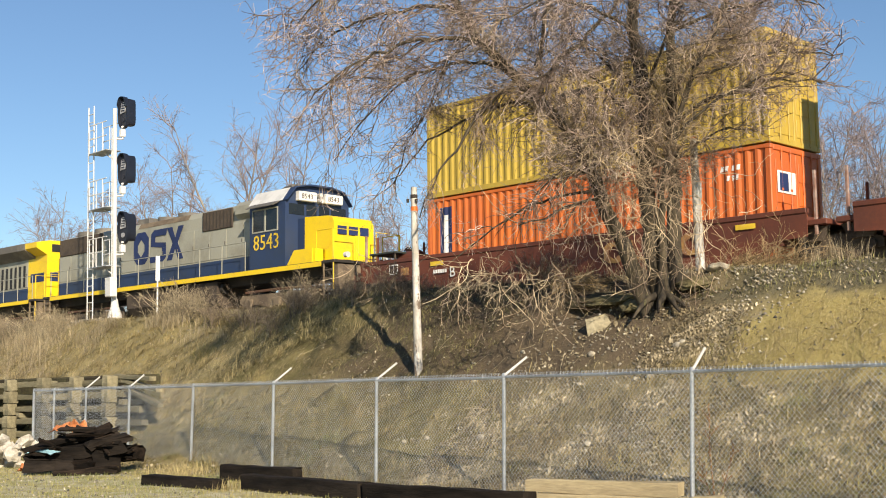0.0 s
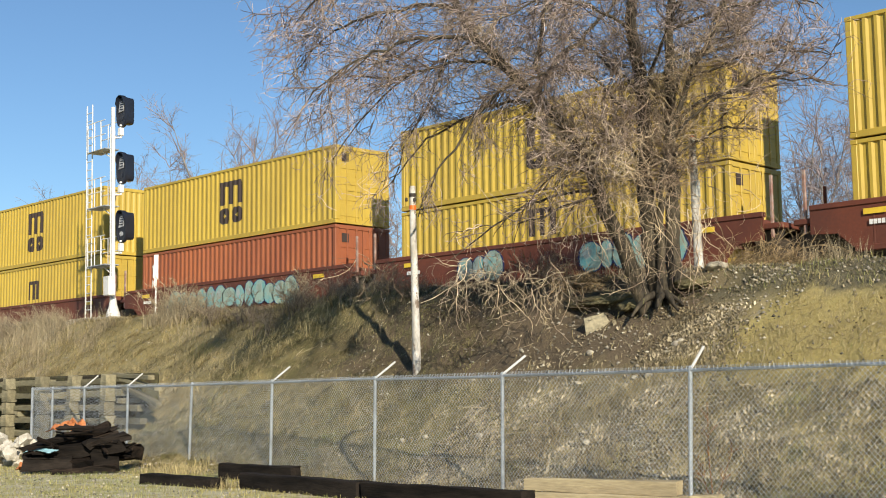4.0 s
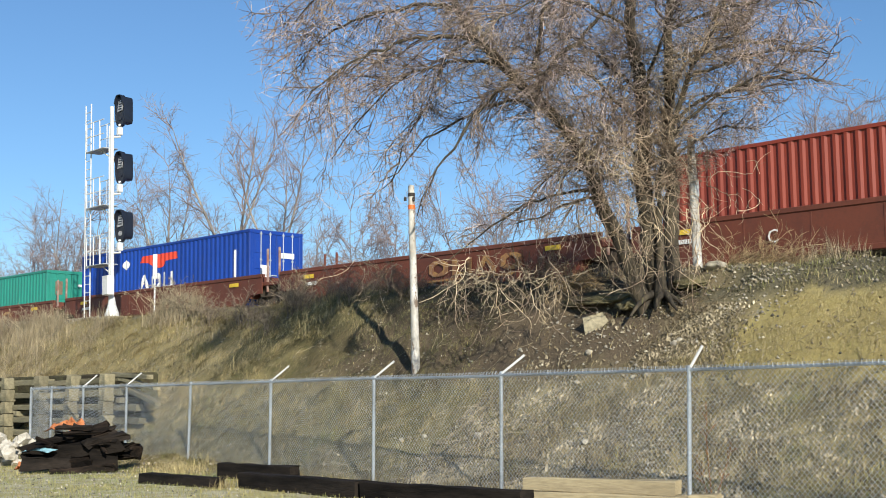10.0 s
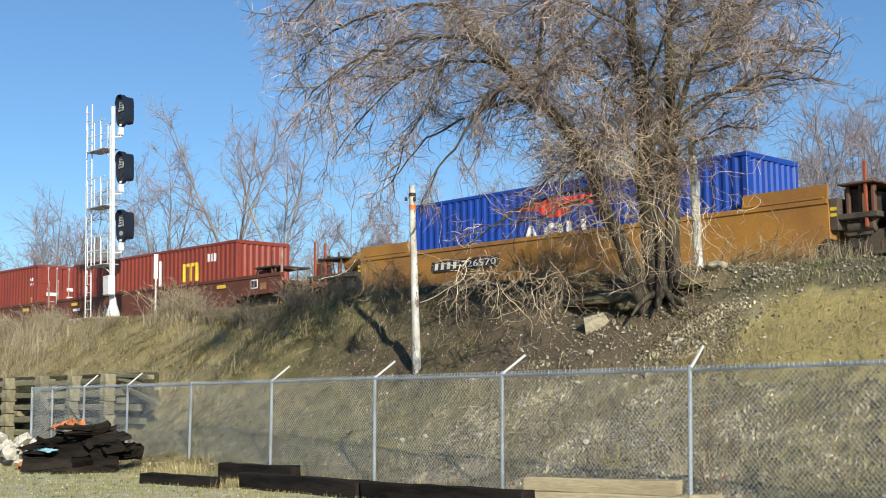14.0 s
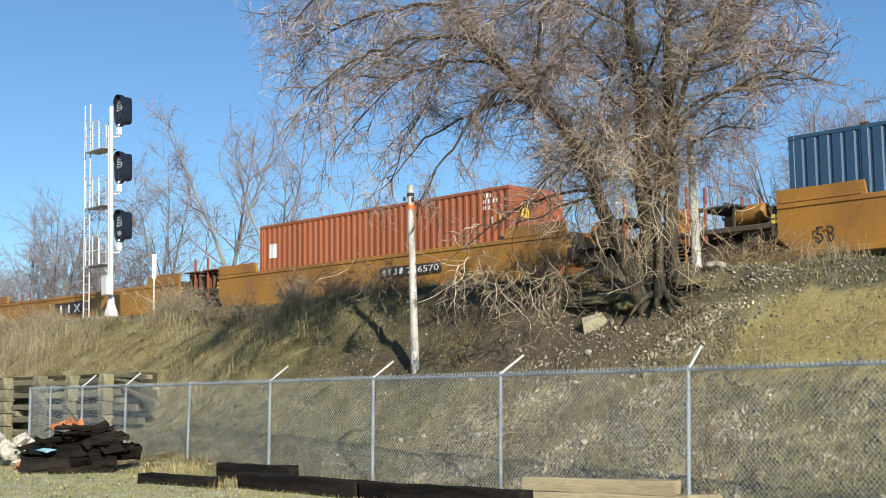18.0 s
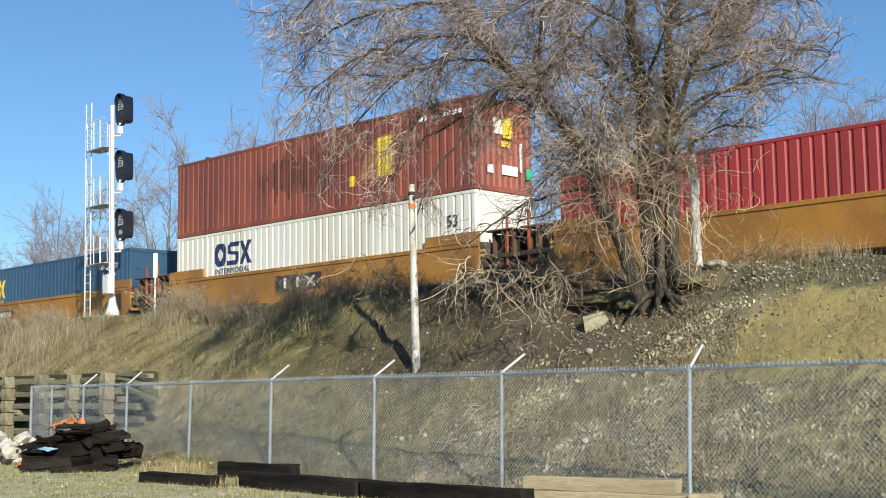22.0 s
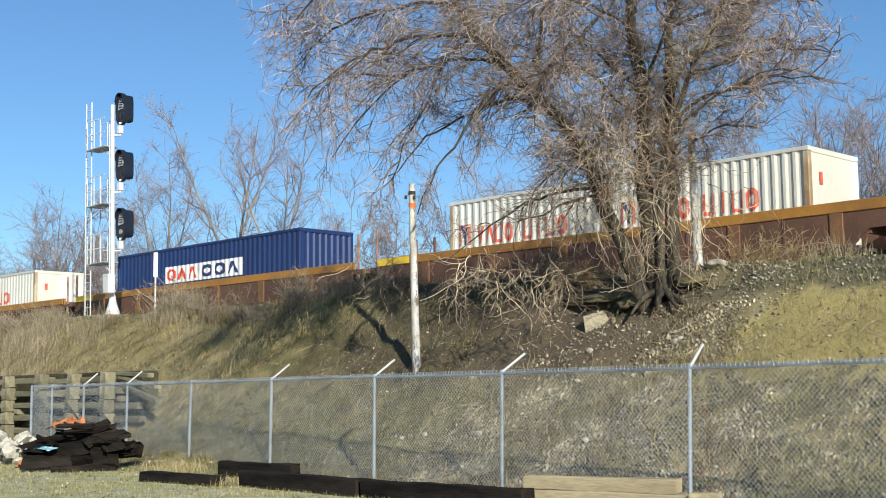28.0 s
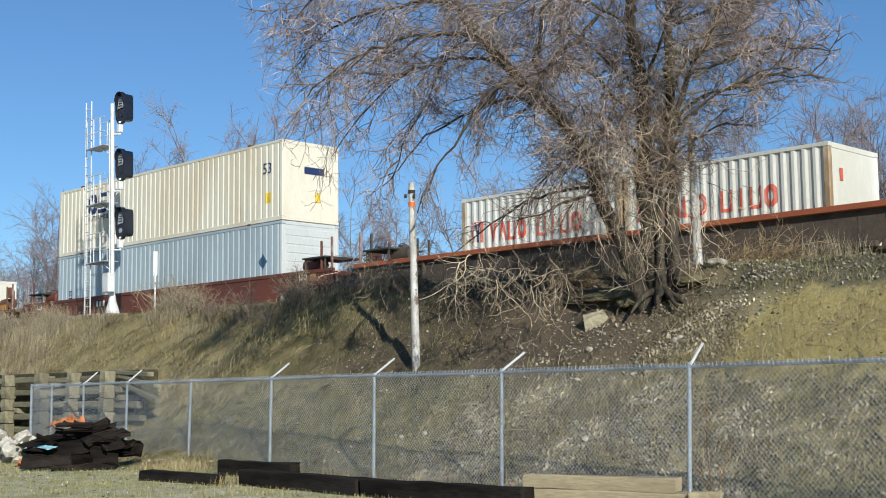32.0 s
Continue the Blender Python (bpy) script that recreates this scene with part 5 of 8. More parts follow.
def handrail(parent, pts_x, y, z0, z1, paint, every=1.5):
    g = Geo()
    x0, x1 = pts_x
    n = max(1, round((x1 - x0) / every))
    for k in range(n + 1):
        x = x0 + (x1 - x0) * k / n
        g.tube([(x, y, z0), (x, y, z1)], 0.018, 5)
    g.tube([(x0, y, z1), (x1, y, z1)], 0.018, 5)
    return part("handrail", g, M[paint], parent)


def loco_deck(loco, x0, x1, z):
    """Walkway, yellow edge, steps, tank, pilots and couplers, common to both engines."""
    part("walkway", Geo().box(x0, x1, -1.53, 1.53, z - 0.1, z, 0.01), M["iron"], loco)
    for s in (-1, 1):
        y0, y1 = sorted((s * 1.53, s * 1.55))
        part("yellow_sill", Geo().box(x0 + 0.7, x1 - 0.7, y0, y1, z - 0.19, z - 0.02, 0.004), M["loco_yellow"], loco)
        y0, y1 = sorted((s * 1.2, s * 1.45))
        part("air_tank", Geo().tube([(-3.4, s * 1.05, z - 0.5), (3.4, s * 1.05, z - 0.5)], 0.2, 10), M["iron"], loco, smooth=True)
        for e, xe in ((-1, x0), (1, x1)):
            g = Geo()
            for k in range(4):
                zz = z - 0.3 - k * 0.28
                g.box(*sorted((xe - e * 0.12, xe - e * 0.62)), *sorted((s * 1.1, s * 1.5)), zz - 0.03, zz, 0.005)
            for xx in (xe - e * 0.12, xe - e * 0.62):
                g.box(xx - 0.015, xx + 0.015, *sorted((s * 1.46, s * 1.52)), z - 1.25, z + 0.02)
            part("steps", g, M["dust"], loco)
            part("corner_rail", Geo().tube([(xe - e * 0.1, s * 1.5, z - 1.0), (xe - e * 0.1, s * 1.5, z + 1.05), (xe - e * 0.1, s * 0.4, z + 1.05), (xe - e * 0.1, s * 0.4, z)], 0.02, 6), M["loco_yellow"], loco)
    part("fuel_tank", Geo().prism([(-1.35, z - 0.25), (1.35, z - 0.25), (1.35, z - 0.9), (0.95, z - 1.35), (-0.95, z - 1.35), (-1.35, z - 0.9)], -3.2, 3.2, "x"), M["grime_and_shade"], loco)
    part("underframe", Geo().box(x0 + 0.3, x1 - 0.3, -0.9, 0.9, z - 0.45, z - 0.1, 0.02), M["iron"], loco)
    for e, xe in ((-1, x0), (1, x1)):
        part("pilot", Geo().prism([(xe - e * 0.3, z - 0.15), (xe, z - 0.15), (xe + e * 0.12, z - 1.45), (xe - e * 0.2, z - 1.45)], -1.4, 1.4, "y"), M["dust"], loco)
        part("coupler", Geo().box(*sorted((xe - e * 0.2, xe + e * 0.36)), -0.14, 0.14, z - 0.85, z - 0.55, 0.04), M["iron"], loco)
        for y in (-0.6, -0.4, 0.4, 0.6):
            part("air_hose", Geo().tube([(xe, y, z - 0.45), (xe + e * 0.22, y, z - 0.6), (xe + e * 0.2, y, z - 1.0)], 0.025, 6), M["iron"], loco)
    for x in (x0 + 3.6, x1 - 3.6):
        loco_truck(loco, x)


def loco_hood(loco, x0, x1, half, z, top, band, name="long_hood"):
    """A hood with rounded shoulders; its lower band has another paint."""
    o = [(-half, z + band), (half, z + band), (half, top - 0.3), (half - 0.12, top - 0.1), (half - 0.4, top), (-half + 0.4, top), (-half + 0.12, top - 0.1), (-half, top - 0.3)]
    hood = part(name, Geo().prism(o, x0, x1, "x"), M["loco_grey"], loco)
    part("hood_band", Geo().box(x0, x1, -half, half, z, z + band), M["loco_blue"], loco)
    n = round((x1 - x0) / 1.1)
    for k in range(n):
        a = x0 + (x1 - x0) * k / n
        b = x0 + (x1 - x0) * (k + 1) / n
        for s in (-1, 1):
            y0, y1 = sorted((s * (half + 0.002), s * (half + 0.02)))
            d = part("hood_door", Geo().box(a + 0.025, b - 0.025, y0, y1, z + band + 0.06, top - 0.75, 0.008), M["loco_grey"], hood)
            part("latch", Geo().box(b - 0.12, b - 0.07, *sorted((s * (half + 0.018), s * (half + 0.04))), z + 1.2, z + 1.32, 0.006), M["loco_roof"], d)
    return hood


def second_engine():
    """Six-axle engine with a low yellow nose, cab and a long grey hood behind."""
    loco = thing("locomotive", "grey and dark blue diesel locomotive with a yellow nose", "locomotive", group="locomotives")
    z = RAIL_Z + 1.72
    x0, x1 = -10.1, 10.3
    loco_deck(loco, x0, x1, z)
    top = 8.98
    hood = loco_hood(loco, x0 + 0.35, 5.38, 0.92, z, top - 0.12, 0.62)
    # roof gear and grilles
    for s in (-1, 1):
        y0, y1 = sorted((s * 0.93, s * 0.985))
        part("air_intake_grille", Geo().box(1.65, 3.65, y0, y1, top - 1.0, top - 0.26, 0.02), M["grime_and_shade"], hood, "dark brown louvred intake")
        part("radiator_grille", Geo().box(x0 + 0.45, x0 + 4.2, y0, y1, top - 1.0, top - 0.26, 0.02), M["grime_and_shade"], hood, "dark brown radiator grille")
        for k in range(9):
            xx = 1.7 + k * 0.23
            part("louvre", Geo().box(xx, xx + 0.03, *sorted((s * 0.98, s * 1.0)), top - 0.95, top - 0.3), M["iron"], hood)
    for xx in (x0 + 1.5, x0 + 3.0, x0 + 4.5):
        part("radiator_fan", Geo().tube([(xx, 0, top - 0.14), (xx, 0, top + 0.06)], 0.62, 16), M["loco_roof"], hood, smooth=True)
    for xx in (-2.2, -0.7):
        part("brake_fan", Geo().tube([(xx, 0, top - 0.14), (xx, 0, top + 0.05)], 0.5, 14), M["loco_roof"], hood, smooth=True)
    part("exhaust_stack", Geo().box(-4.2, -3.3, -0.3, 0.3, top - 0.14, top + 0.16, 0.03), M["loco_roof"], hood)
    part("brake_blister", Geo().prism([(-0.96, top - 0.75), (-1.12, top - 0.6), (-1.12, top - 0.3), (-0.9, top - 0.12), (0.9, top - 0.12), (1.12, top - 0.3), (1.12, top - 0.6), (0.96, top - 0.75)], 4.0, 5.2, "x"), M["loco_grey"], hood)
    part("roof_patch", Geo().prism([(-0.93, top - 0.41), (-0.81, top - 0.2), (-0.8, top - 0.19), (-0.92, top - 0.4)], -3.1, 0.6, "x"), M["dust"], hood)
    mark(loco, "logo", -3.4, 0.3, z + 0.92, z + 2.24, -0.95, "logo_blue", "trio")
    # cab
    cx0, cx1, hw = 5.4, 7.5, 1.45
    shell = Geo().prism([(-hw, z), (hw, z), (hw, z + 2.35), (1.1, z + 2.78), (0.5, z + 2.9), (-0.5, z + 2.9), (-1.1, z + 2.78), (-hw, z + 2.35)], cx0, cx1, "x")
    cab = part("cab", shell, M["loco_blue"], loco, "dark blue cab")
    roof = [(-hw - 0.04, z + 2.33), (-1.12, z + 2.83), (-0.5, z + 2.96), (0.5, z + 2.96), (1.12, z + 2.83), (hw + 0.04, z + 2.33), (1.1, z + 2.79), (0.5, z + 2.91), (-0.5, z + 2.91), (-1.1, z + 2.79)]
    part("cab_roof", Geo().prism(roof, cx0 - 0.03, cx1 - 0.12, "x"), M["rubbish_white"], cab, "sun-bleached white cab roof")
    part("roof_visor", Geo().prism(roof, cx1 - 0.115, cx1 + 0.2, "x"), M["loco_blue"], cab)
    for s in (-1, 1):
        for a, b in ((5.62, 6.3), (6.38, 7.05)):
            y0, y1 = sorted((s * (hw + 0.002), s * (hw + 0.012)))
            w = part("side_window", Geo().box(a, b, y0, y1, z + 1.35, z + 2.1, 0.004), M["glass_dark"], cab)
            g = Geo()
            for q in ((a - 0.04, b + 0.04, z + 1.3, z + 1.35), (a - 0.04, b + 0.04, z + 2.1, z + 2.15), (a - 0.04, a, z + 1.35, z + 2.1), (b, b + 0.04, z + 1.35, z + 2.1)):
                g.box(q[0], q[1], *sorted((s * (hw + 0.002), s * (hw + 0.03))), q[2], q[3])
            part("window_frame", g, M["loco_grey"], w)
        part("sunshade", Geo().prism([(s * hw, z + 2.32), (s * (hw + 0.3), z + 2.16), (s * (hw + 0.3), z + 2.19), (s * hw, z + 2.36)], 5.55, 7.2, "x"), M["loco_roof"], cab)
    for y0, y1 in ((-1.3, -0.62), (0.62, 1.3), (-0.52, -0.06), (0.06, 0.52)):
        part("windshield", Geo().box(cx1 + 0.003, cx1 + 0.014, y0, y1, z + 1.85, z + 2.24, 0.004), M["glass_dark"], cab)
    for y0, y1 in ((-1.0, -0.2), (0.2, 1.0)):
        nb = part("number_board", Geo().box(cx1 + 0.0, cx1 + 0.22, y0, y1, z + 2.34, z + 2.68, 0.02), M["logo_white"], cab, "white number board")
        digits = part("board_number", lettering("8543", 0.26, M["logo_dark"]), None, nb)
        digits.matrix_basis = pose(cx1 + 0.226, y0 + 0.1, z + 2.42, 0, 0, 90)
    for zz in (2.42, 2.6):
        part("headlight", Geo().tube([(cx1, 0, z + zz), (cx1 + 0.24, 0, z + zz)], 0.085, 10), M["rubbish_white"], cab, smooth=True)
    g = Geo()
    for k, dy in enumerate((-0.2, 0.0, 0.2)):
        g.tube([(cx0 + 0.4, dy, z + 3.1), (cx0 + 0.95 + 0.1 * k, dy, z + 3.1)], [0.03, 0.09], 8)
    g.box(cx0 + 0.4, cx0 + 0.5, -0.3, 0.3, z + 2.9, z + 3.08)
    part("horn", g, M["loco_roof"], cab)
    n = part("cab_number", lettering("8543", 0.78, M["logo_yellow"]), None, cab, "yellow road number")
    n.location = (5.62, -hw - 0.012, z + 0.68)
    # nose
    nx1 = 9.5
    part("nose_saddle", Geo().prism([(7.52, z), (7.9, z), (7.9, z + 1.68), (7.52, z + 1.7)], -0.9, 0.9, "y"), M["loco_blue"], loco)
    o = [(7.902, z), (nx1, z), (nx1, z + 1.42), (nx1 - 0.1, z + 1.58), (nx1 - 0.3, z + 1.64), (7.902, z + 1.72)]
    nose = part("nose", Geo().prism(o, -0.9, 0.9, "y"), M["loco_yellow"], loco, "bright yellow low nose")
    part("nose_door", Geo().box(nx1 + 0.002, nx1 + 0.03, 0.05, 0.62, z + 0.05, z + 1.15, 0.01), M["loco_yellow"], nose)
    g = Geo()
    for k in range(3):
        g.box(nx1 + 0.004, nx1 + 0.04, -0.75 + k * 0.5, -0.35 + k * 0.5, z + 0.98, z + 1.28, 0.01)
    part("nose_mark", g, M["logo_blue"], nose)
    part("ditch_light", Geo().tube([(x1 - 0.2, -0.9, z + 0.2), (x1 - 0.05, -0.9, z + 0.2)], 0.1, 10), M["rubbish_white"], loco, smooth=True)
    part("ditch_light", Geo().tube([(x1 - 0.2, 0.9, z + 0.2), (x1 - 0.05, 0.9, z + 0.2)], 0.1, 10), M["rubbish_white"], loco, smooth=True)
    # yellow step wells beside the nose
    for s in (-1, 1):
        part("side_box", Geo().prism([(7.55, z), (8.95, z), (8.95, z + 0.5), (7.95, z + 0.5)], *sorted((s * 0.92, s * 1.42)), "y"), M["loco_yellow"], loco)
        handrail(loco, (x0 + 0.7, 5.2), s * 1.5, z, z + 1.05, "loco_grey")
        handrail(loco, (9.3, x1 - 0.15), s * 1.5, z, z + 1.05, "loco_yellow", 0.8)
    return rolling(loco, -43.0)


def first_engine():
    """Leading six-axle engine, seen from behind: wide radiator wings over a yellow rear end."""
    loco = thing("locomotive", "grey and blue diesel locomotive with a yellow rear end", "locomotive", group="locomotives")
    z = RAIL_Z + 1.72
    x0, x1 = -10.9, 10.2
    loco_deck(loco, x0, x1, z)
    hood = loco_hood(loco, -4.6, 8.2, 0.92, z, 8.8, 0.62)
    rear = part("rear_hood", Geo().prism([(-0.92, z), (0.92, z), (0.92, z + 2.05), (1.45, z + 2.35), (1.45, z + 2.6), (0.8, z + 2.72), (-0.8, z + 2.72), (-1.45, z + 2.6), (-1.45, z + 2.35), (-0.92, z + 2.05)], 8.2, 10.0, "x"), M["loco_yellow"], loco, "yellow rear end with flared radiator wings")
    part("radiator_housing", Geo().prism([(-0.92, z + 1.95), (0.92, z + 1.95), (1.47, z + 2.32), (1.47, z + 2.62), (0.8, z + 2.75), (-0.8, z + 2.75), (-1.47, z + 2.62), (-1.47, z + 2.32)], 4.2, 8.9, "x"), M["loco_roof"], loco, "dark flared radiator housing")
    for s in (-1, 1):
        for k in range(8):
            xx = 4.6 + k * 0.45
            part("louvre", Geo().box(xx, xx + 0.22, *sorted((s * 0.925, s * 0.95)), z + 0.7, z + 1.7, 0.004), M["grille"], hood)
        handrail(loco, (-4.5, x1 - 0.4), s * 1.5, z, z + 1.05, "loco_grey")
    for s in (-1, 1):
        part("rear_mark", Geo().box(8.45, 9.75, *sorted((s * 0.922, s * 0.93)), z + 0.85, z + 1.25), M["logo_blue"], rear)
    g = Geo()
    for k in range(3):
        g.box(10.002, 10.012, -0.75 + k * 0.52, -0.35 + k * 0.52, z + 0.85, z + 1.25)
    part("rear_mark", g, M["logo_blue"], rear)
    part("number_board", Geo().box(10.0, 10.03, -0.7, -0.3, z + 2.2, z + 2.55, 0.01), M["grille"], rear)
    part("headlight", Geo().tube([(10.0, 0, z + 2.4), (10.08, 0, z + 2.4)], 0.1, 10), M["rubbish_white"], rear, smooth=True)
    hw = 1.45
    cab = part("cab", Geo().prism([(-hw, z), (hw, z), (hw, z + 2.4), (0.9, z + 2.8), (-0.9, z + 2.8), (-hw, z + 2.4)], -7.6, -4.62, "x"), M["loco_blue"], loco, "dark blue cab")
    for s in (-1, 1):
        for a, b in ((-7.2, -6.3), (-6.15, -5.2)):
            part("side_window", Geo().box(a, b, *sorted((s * (hw + 0.002), s * (hw + 0.012))), z + 1.35, z + 2.1), M["glass_dark"], cab)
    part("nose", Geo().prism([(-9.6, z), (-7.62, z), (-7.62, z + 1.8), (-9.3, z + 1.3), (-9.6, z + 1.0)], -1.2, 1.2, "y"), M["loco_yellow"], loco)
    return rolling(loco, -63.95)


second_engine()
first_engine()

# ---------------------------------------------------------------- fence
POSTS = (-33.51, -32.06, -29.98, -27.43, -24.19, -20.8, -17.28, -13.85, -10.03, -6.8, -3.4)
LEAN = (0, 1, 1, 1, 3.6, 2.3, 1.6, 1.5, 2.9, 1.5, 1.5)


def fence_y(x):
    return 14.9 - 0.1 * (x + 13.85)


def chain_link(p0, p1, h0, h1, cell=0.075):
    """Two families of slanting wires, woven a wire's width apart, between two posts."""
    p0, p1 = np.array(p0), np.array(p1)
    L = float(np.linalg.norm(p1 - p0))
    way = (p1 - p0) / L
    side = np.array([-way[1], way[0]])
    hh = h1 - h0
    vs, fs = [], []
    r = 0.0026
    for fam in (1, -1):
        s = -hh
        while s < L + hh:
            a0, a1 = (s, s + hh) if fam > 0 else (s + hh, s)
            lo, hi = 0.0, 1.0
            d = a1 - a0
            ta, tb = sorted(((0 - a0) / d, (L - a0) / d))
            lo, hi = max(lo, ta), min(hi, tb)
            if hi - lo > 0.01:
                k = len(vs)
                for t in (lo, hi):
                    a = a0 + d * t
                    z = h0 + hh * t
                    c = p0 + way * a + side * fam * 0.002
                    for q in range(3):
                        ang = 2 * math.pi * q / 3
                        vs.append((c[0] + way[0] * math.cos(ang) * r * 1.3 + side[0] * math.sin(ang) * r, c[1] + way[1] * math.cos(ang) * r * 1.3 + side[1] * math.sin(ang) * r, z))
                fs += [(k, k + 1, k + 4, k + 3), (k + 1, k + 2, k + 5, k + 4), (k + 2, k, k + 3, k + 5)]
            s += cell
    # the twisted wire ends that stand above the top rail
    for q in range(int(L / cell)):
        c = p0 + way * (q + 0.5) * cell
        k = len(vs)
        for t, w in ((-0.05, 0.006), (0.0, 0.005)):
            for ang in (0.0, 2.1, 4.2):
                vs.append((c[0] + way[0] * (math.cos(ang) * w + 0.004 * (q % 3 - 1)), c[1] + way[1] * math.cos(ang) * w + side[1] * math.sin(ang) * w, h1 + t))
        fs += [(k, k + 1, k + 4, k + 3), (k + 1, k + 2, k + 5, k + 4), (k + 2, k, k + 3, k + 5)]
    return raw_mesh("chain_link", vs, fs, M["galvanized"])


def build_fence():
    fence = thing("chain_link_fence", "galvanized chain-link fence with slanted arms on its posts", "fence")
    top = 1.86
    n = len(POSTS)
    for i, x in enumerate(POSTS):
        y, z = fence_y(x), float(ground_z(x, fence_y(x)))
        lean = math.tan(radians(LEAN[i])) * 1.85
        big = i == 0
        base = (x - lean * 0.72, y - lean * 0.02, -0.15)
        post = part("post", Geo().tube([base, (x, y, top)], 0.038 if big else 0.03, 10), M["galvanized"], fence, smooth=True)
        part("post_cap", Geo().tube([(x, y, top), (x, y, top + 0.03), (x, y, top + 0.06)], [0.036, 0.036, 0.02], 10), M["galvanized"], post, smooth=True)
        if 1 < i and i != 4:
            a = (x + 0.02, y, top + 0.03)
            tip = (x + 0.16, y + 0.1, top + 0.32) if i == 8 else (x + 0.32, y + 0.2, top + 0.31)
            part("barb_arm", Geo().tube([a, tip], 0.02, 8), M["signal_white"], post, smooth=True)
        if i < n - 1:
            x2 = POSTS[i + 1]
            y2 = fence_y(x2)
            part("top_rail", Geo().tube([(x, y, top), (x2, y2, top + 0.012 * ((i * 7) % 3 - 1))], 0.023, 8), M["galvanized"], fence, smooth=True)
            part("mesh_panel", chain_link((x, y - 0.03), (x2, y2 - 0.03), 0.03, top + 0.06), None, fence, "woven galvanized wire mesh")
            for k in range(1, 7):
                t = k / 7
                c = (x + (x2 - x) * t, y + (y2 - y) * t)
                part("tie_wire", Geo().tube([(c[0], c[1] - 0.03, top - 0.03), (c[0], c[1] - 0.035, top), (c[0], c[1], top + 0.028), (c[0], c[1] + 0.028, top)], 0.004, 4), M["galvanized"], fence)
    # the return panels behind the corner
    x, y = POSTS[0], fence_y(POSTS[0])
    x2, y2 = x - 0.4, y + 3.2
    part("top_rail", Geo().tube([(x, y, top), (x2, y2, top)], 0.023, 8), M["galvanized"], fence, smooth=True)
    part("mesh_panel", chain_link((x, y), (x2, y2), 0.1, top + 0.03, 0.06), None, fence)
    part("post", Geo().tube([(x2, y2, 0.4), (x2, y2, top)], 0.03, 8), M["galvanized"], fence, smooth=True)


build_fence()

# ---------------------------------------------------------------- signal


def build_signal():
    """Mast with three heads, platforms, ladder and a case."""
    sx, sy = -41.45, 24.0
    z0 = 4.62
    s = thing("railway_signal", "white three-headed railway signal mast with a ladder", "railway signal", pose(sx, sy, 0, 0.72, -0.7, 0))
    # the heads look along the track towards +x
    W_ = M["signal_white"]
    top = 12.32
    part("mast", Geo().tube([(0, 0, z0), (0, 0, top)], 0.075, 14), W_, s, smooth=True)
    part("base", Geo().tube([(0, 0, z0 - 0.08), (0, 0, z0 + 0.05), (0, 0, z0 + 0.35), (0, 0, z0 + 0.62)], [0.27, 0.25, 0.15, 0.11], 12), W_, s, smooth=True)
    part("foundation", Geo().box(-0.4, 0.4, -0.4, 0.4, 4.0, z0 - 0.08, 0.03), M["concrete"], s)
    part("relay_case", Geo().box(-0.02, 0.38, -0.4, -0.12, 5.3, 6.0, 0.02), W_, s, "pale equipment case on the mast")
    turn = Matrix.Translation((0.24, 0.24, 0)) @ Matrix.Rotation(radians(-80), 4, "Z")
    for k, zc in enumerate((12.15, 10.02, 7.85)):
        outer, inner, body = [], [], []
        for q in range(28):
            a = 2 * math.pi * q / 28
            cx_, sz = math.cos(a), math.sin(a)
            outer.append((0.26 * math.copysign(abs(cx_) ** 0.75, cx_), zc + 0.6 * math.copysign(abs(sz) ** 0.8, sz)))
            inner.append((0.228 * math.copysign(abs(cx_) ** 0.75, cx_), zc + 0.575 * math.copysign(abs(sz) ** 0.8, sz)))
            body.append((0.03 + 0.2 * math.copysign(abs(cx_) ** 0.35, cx_), zc + 0.03 + 0.5 * math.copysign(abs(sz) ** 0.4, sz)))
        hd = part("signal_head", Geo().prism(outer, -0.05, 0.02, "x", m=turn), M["signal_black"], s, "black oval signal head")
        part("housing", Geo().prism(body, -0.36, -0.052, "x", m=turn), M["signal_black"], hd, "black housing behind the face")
        shell = Geo()
        lip = [0.15 if math.sin(2 * math.pi * q / 28) > 0.3 else 0.08 for q in range(28)]
        vs = []
        for q in range(28):
            for x_, (a, b) in ((0.02, outer[q]), (lip[q], outer[q]), (lip[q], inner[q]), (0.021, inner[q])):
                vs.append(tuple(turn @ Vector((x_, a, b))))
        fs = []
        for q in range(28):
            n_ = (q + 1) % 28
            for e in range(3):
                fs.append((q * 4 + e, n_ * 4 + e, n_ * 4 + e + 1, q * 4 + e + 1))
        shell.add(vs, fs)
        part("hood", shell, M["signal_black"], hd, "black sun hood")
        part("lens_panel", Geo().prism([(-0.15, zc - 0.04), (0.1, zc + 0.0), (0.17, zc + 0.4), (-0.08, zc + 0.36)], 0.022, 0.06, "x", m=turn), M["lens"], hd, "grey lens panel")
        for q in range(4):
            zz = zc + 0.045 + q * 0.09
            part("lens_bar", Geo().box(0.061, 0.068, -0.09 + q * 0.018, 0.085 + q * 0.018, zz, zz + 0.045, m=turn), M["signal_black"], hd)
        part("lens", Geo().tube([turn @ Vector((0.021, -0.02, zc - 0.27)), turn @ Vector((0.05, -0.02, zc - 0.27))], 0.09, 12), M["lens"] if k == 2 else M["signal_black"], hd, smooth=True)
        part("bracket", Geo().tube([(0, 0, zc - 0.98), (0.2, 0.2, zc - 0.98), (0.2, 0.2, zc - 0.5)], 0.05, 8), W_, hd, smooth=True)
        part("junction_box", Geo().box(0.11, 0.29, 0.11, 0.29, zc - 0.92, zc - 0.62, 0.02), W_, hd)
        # platform behind the head
        zp = zc - 1.36
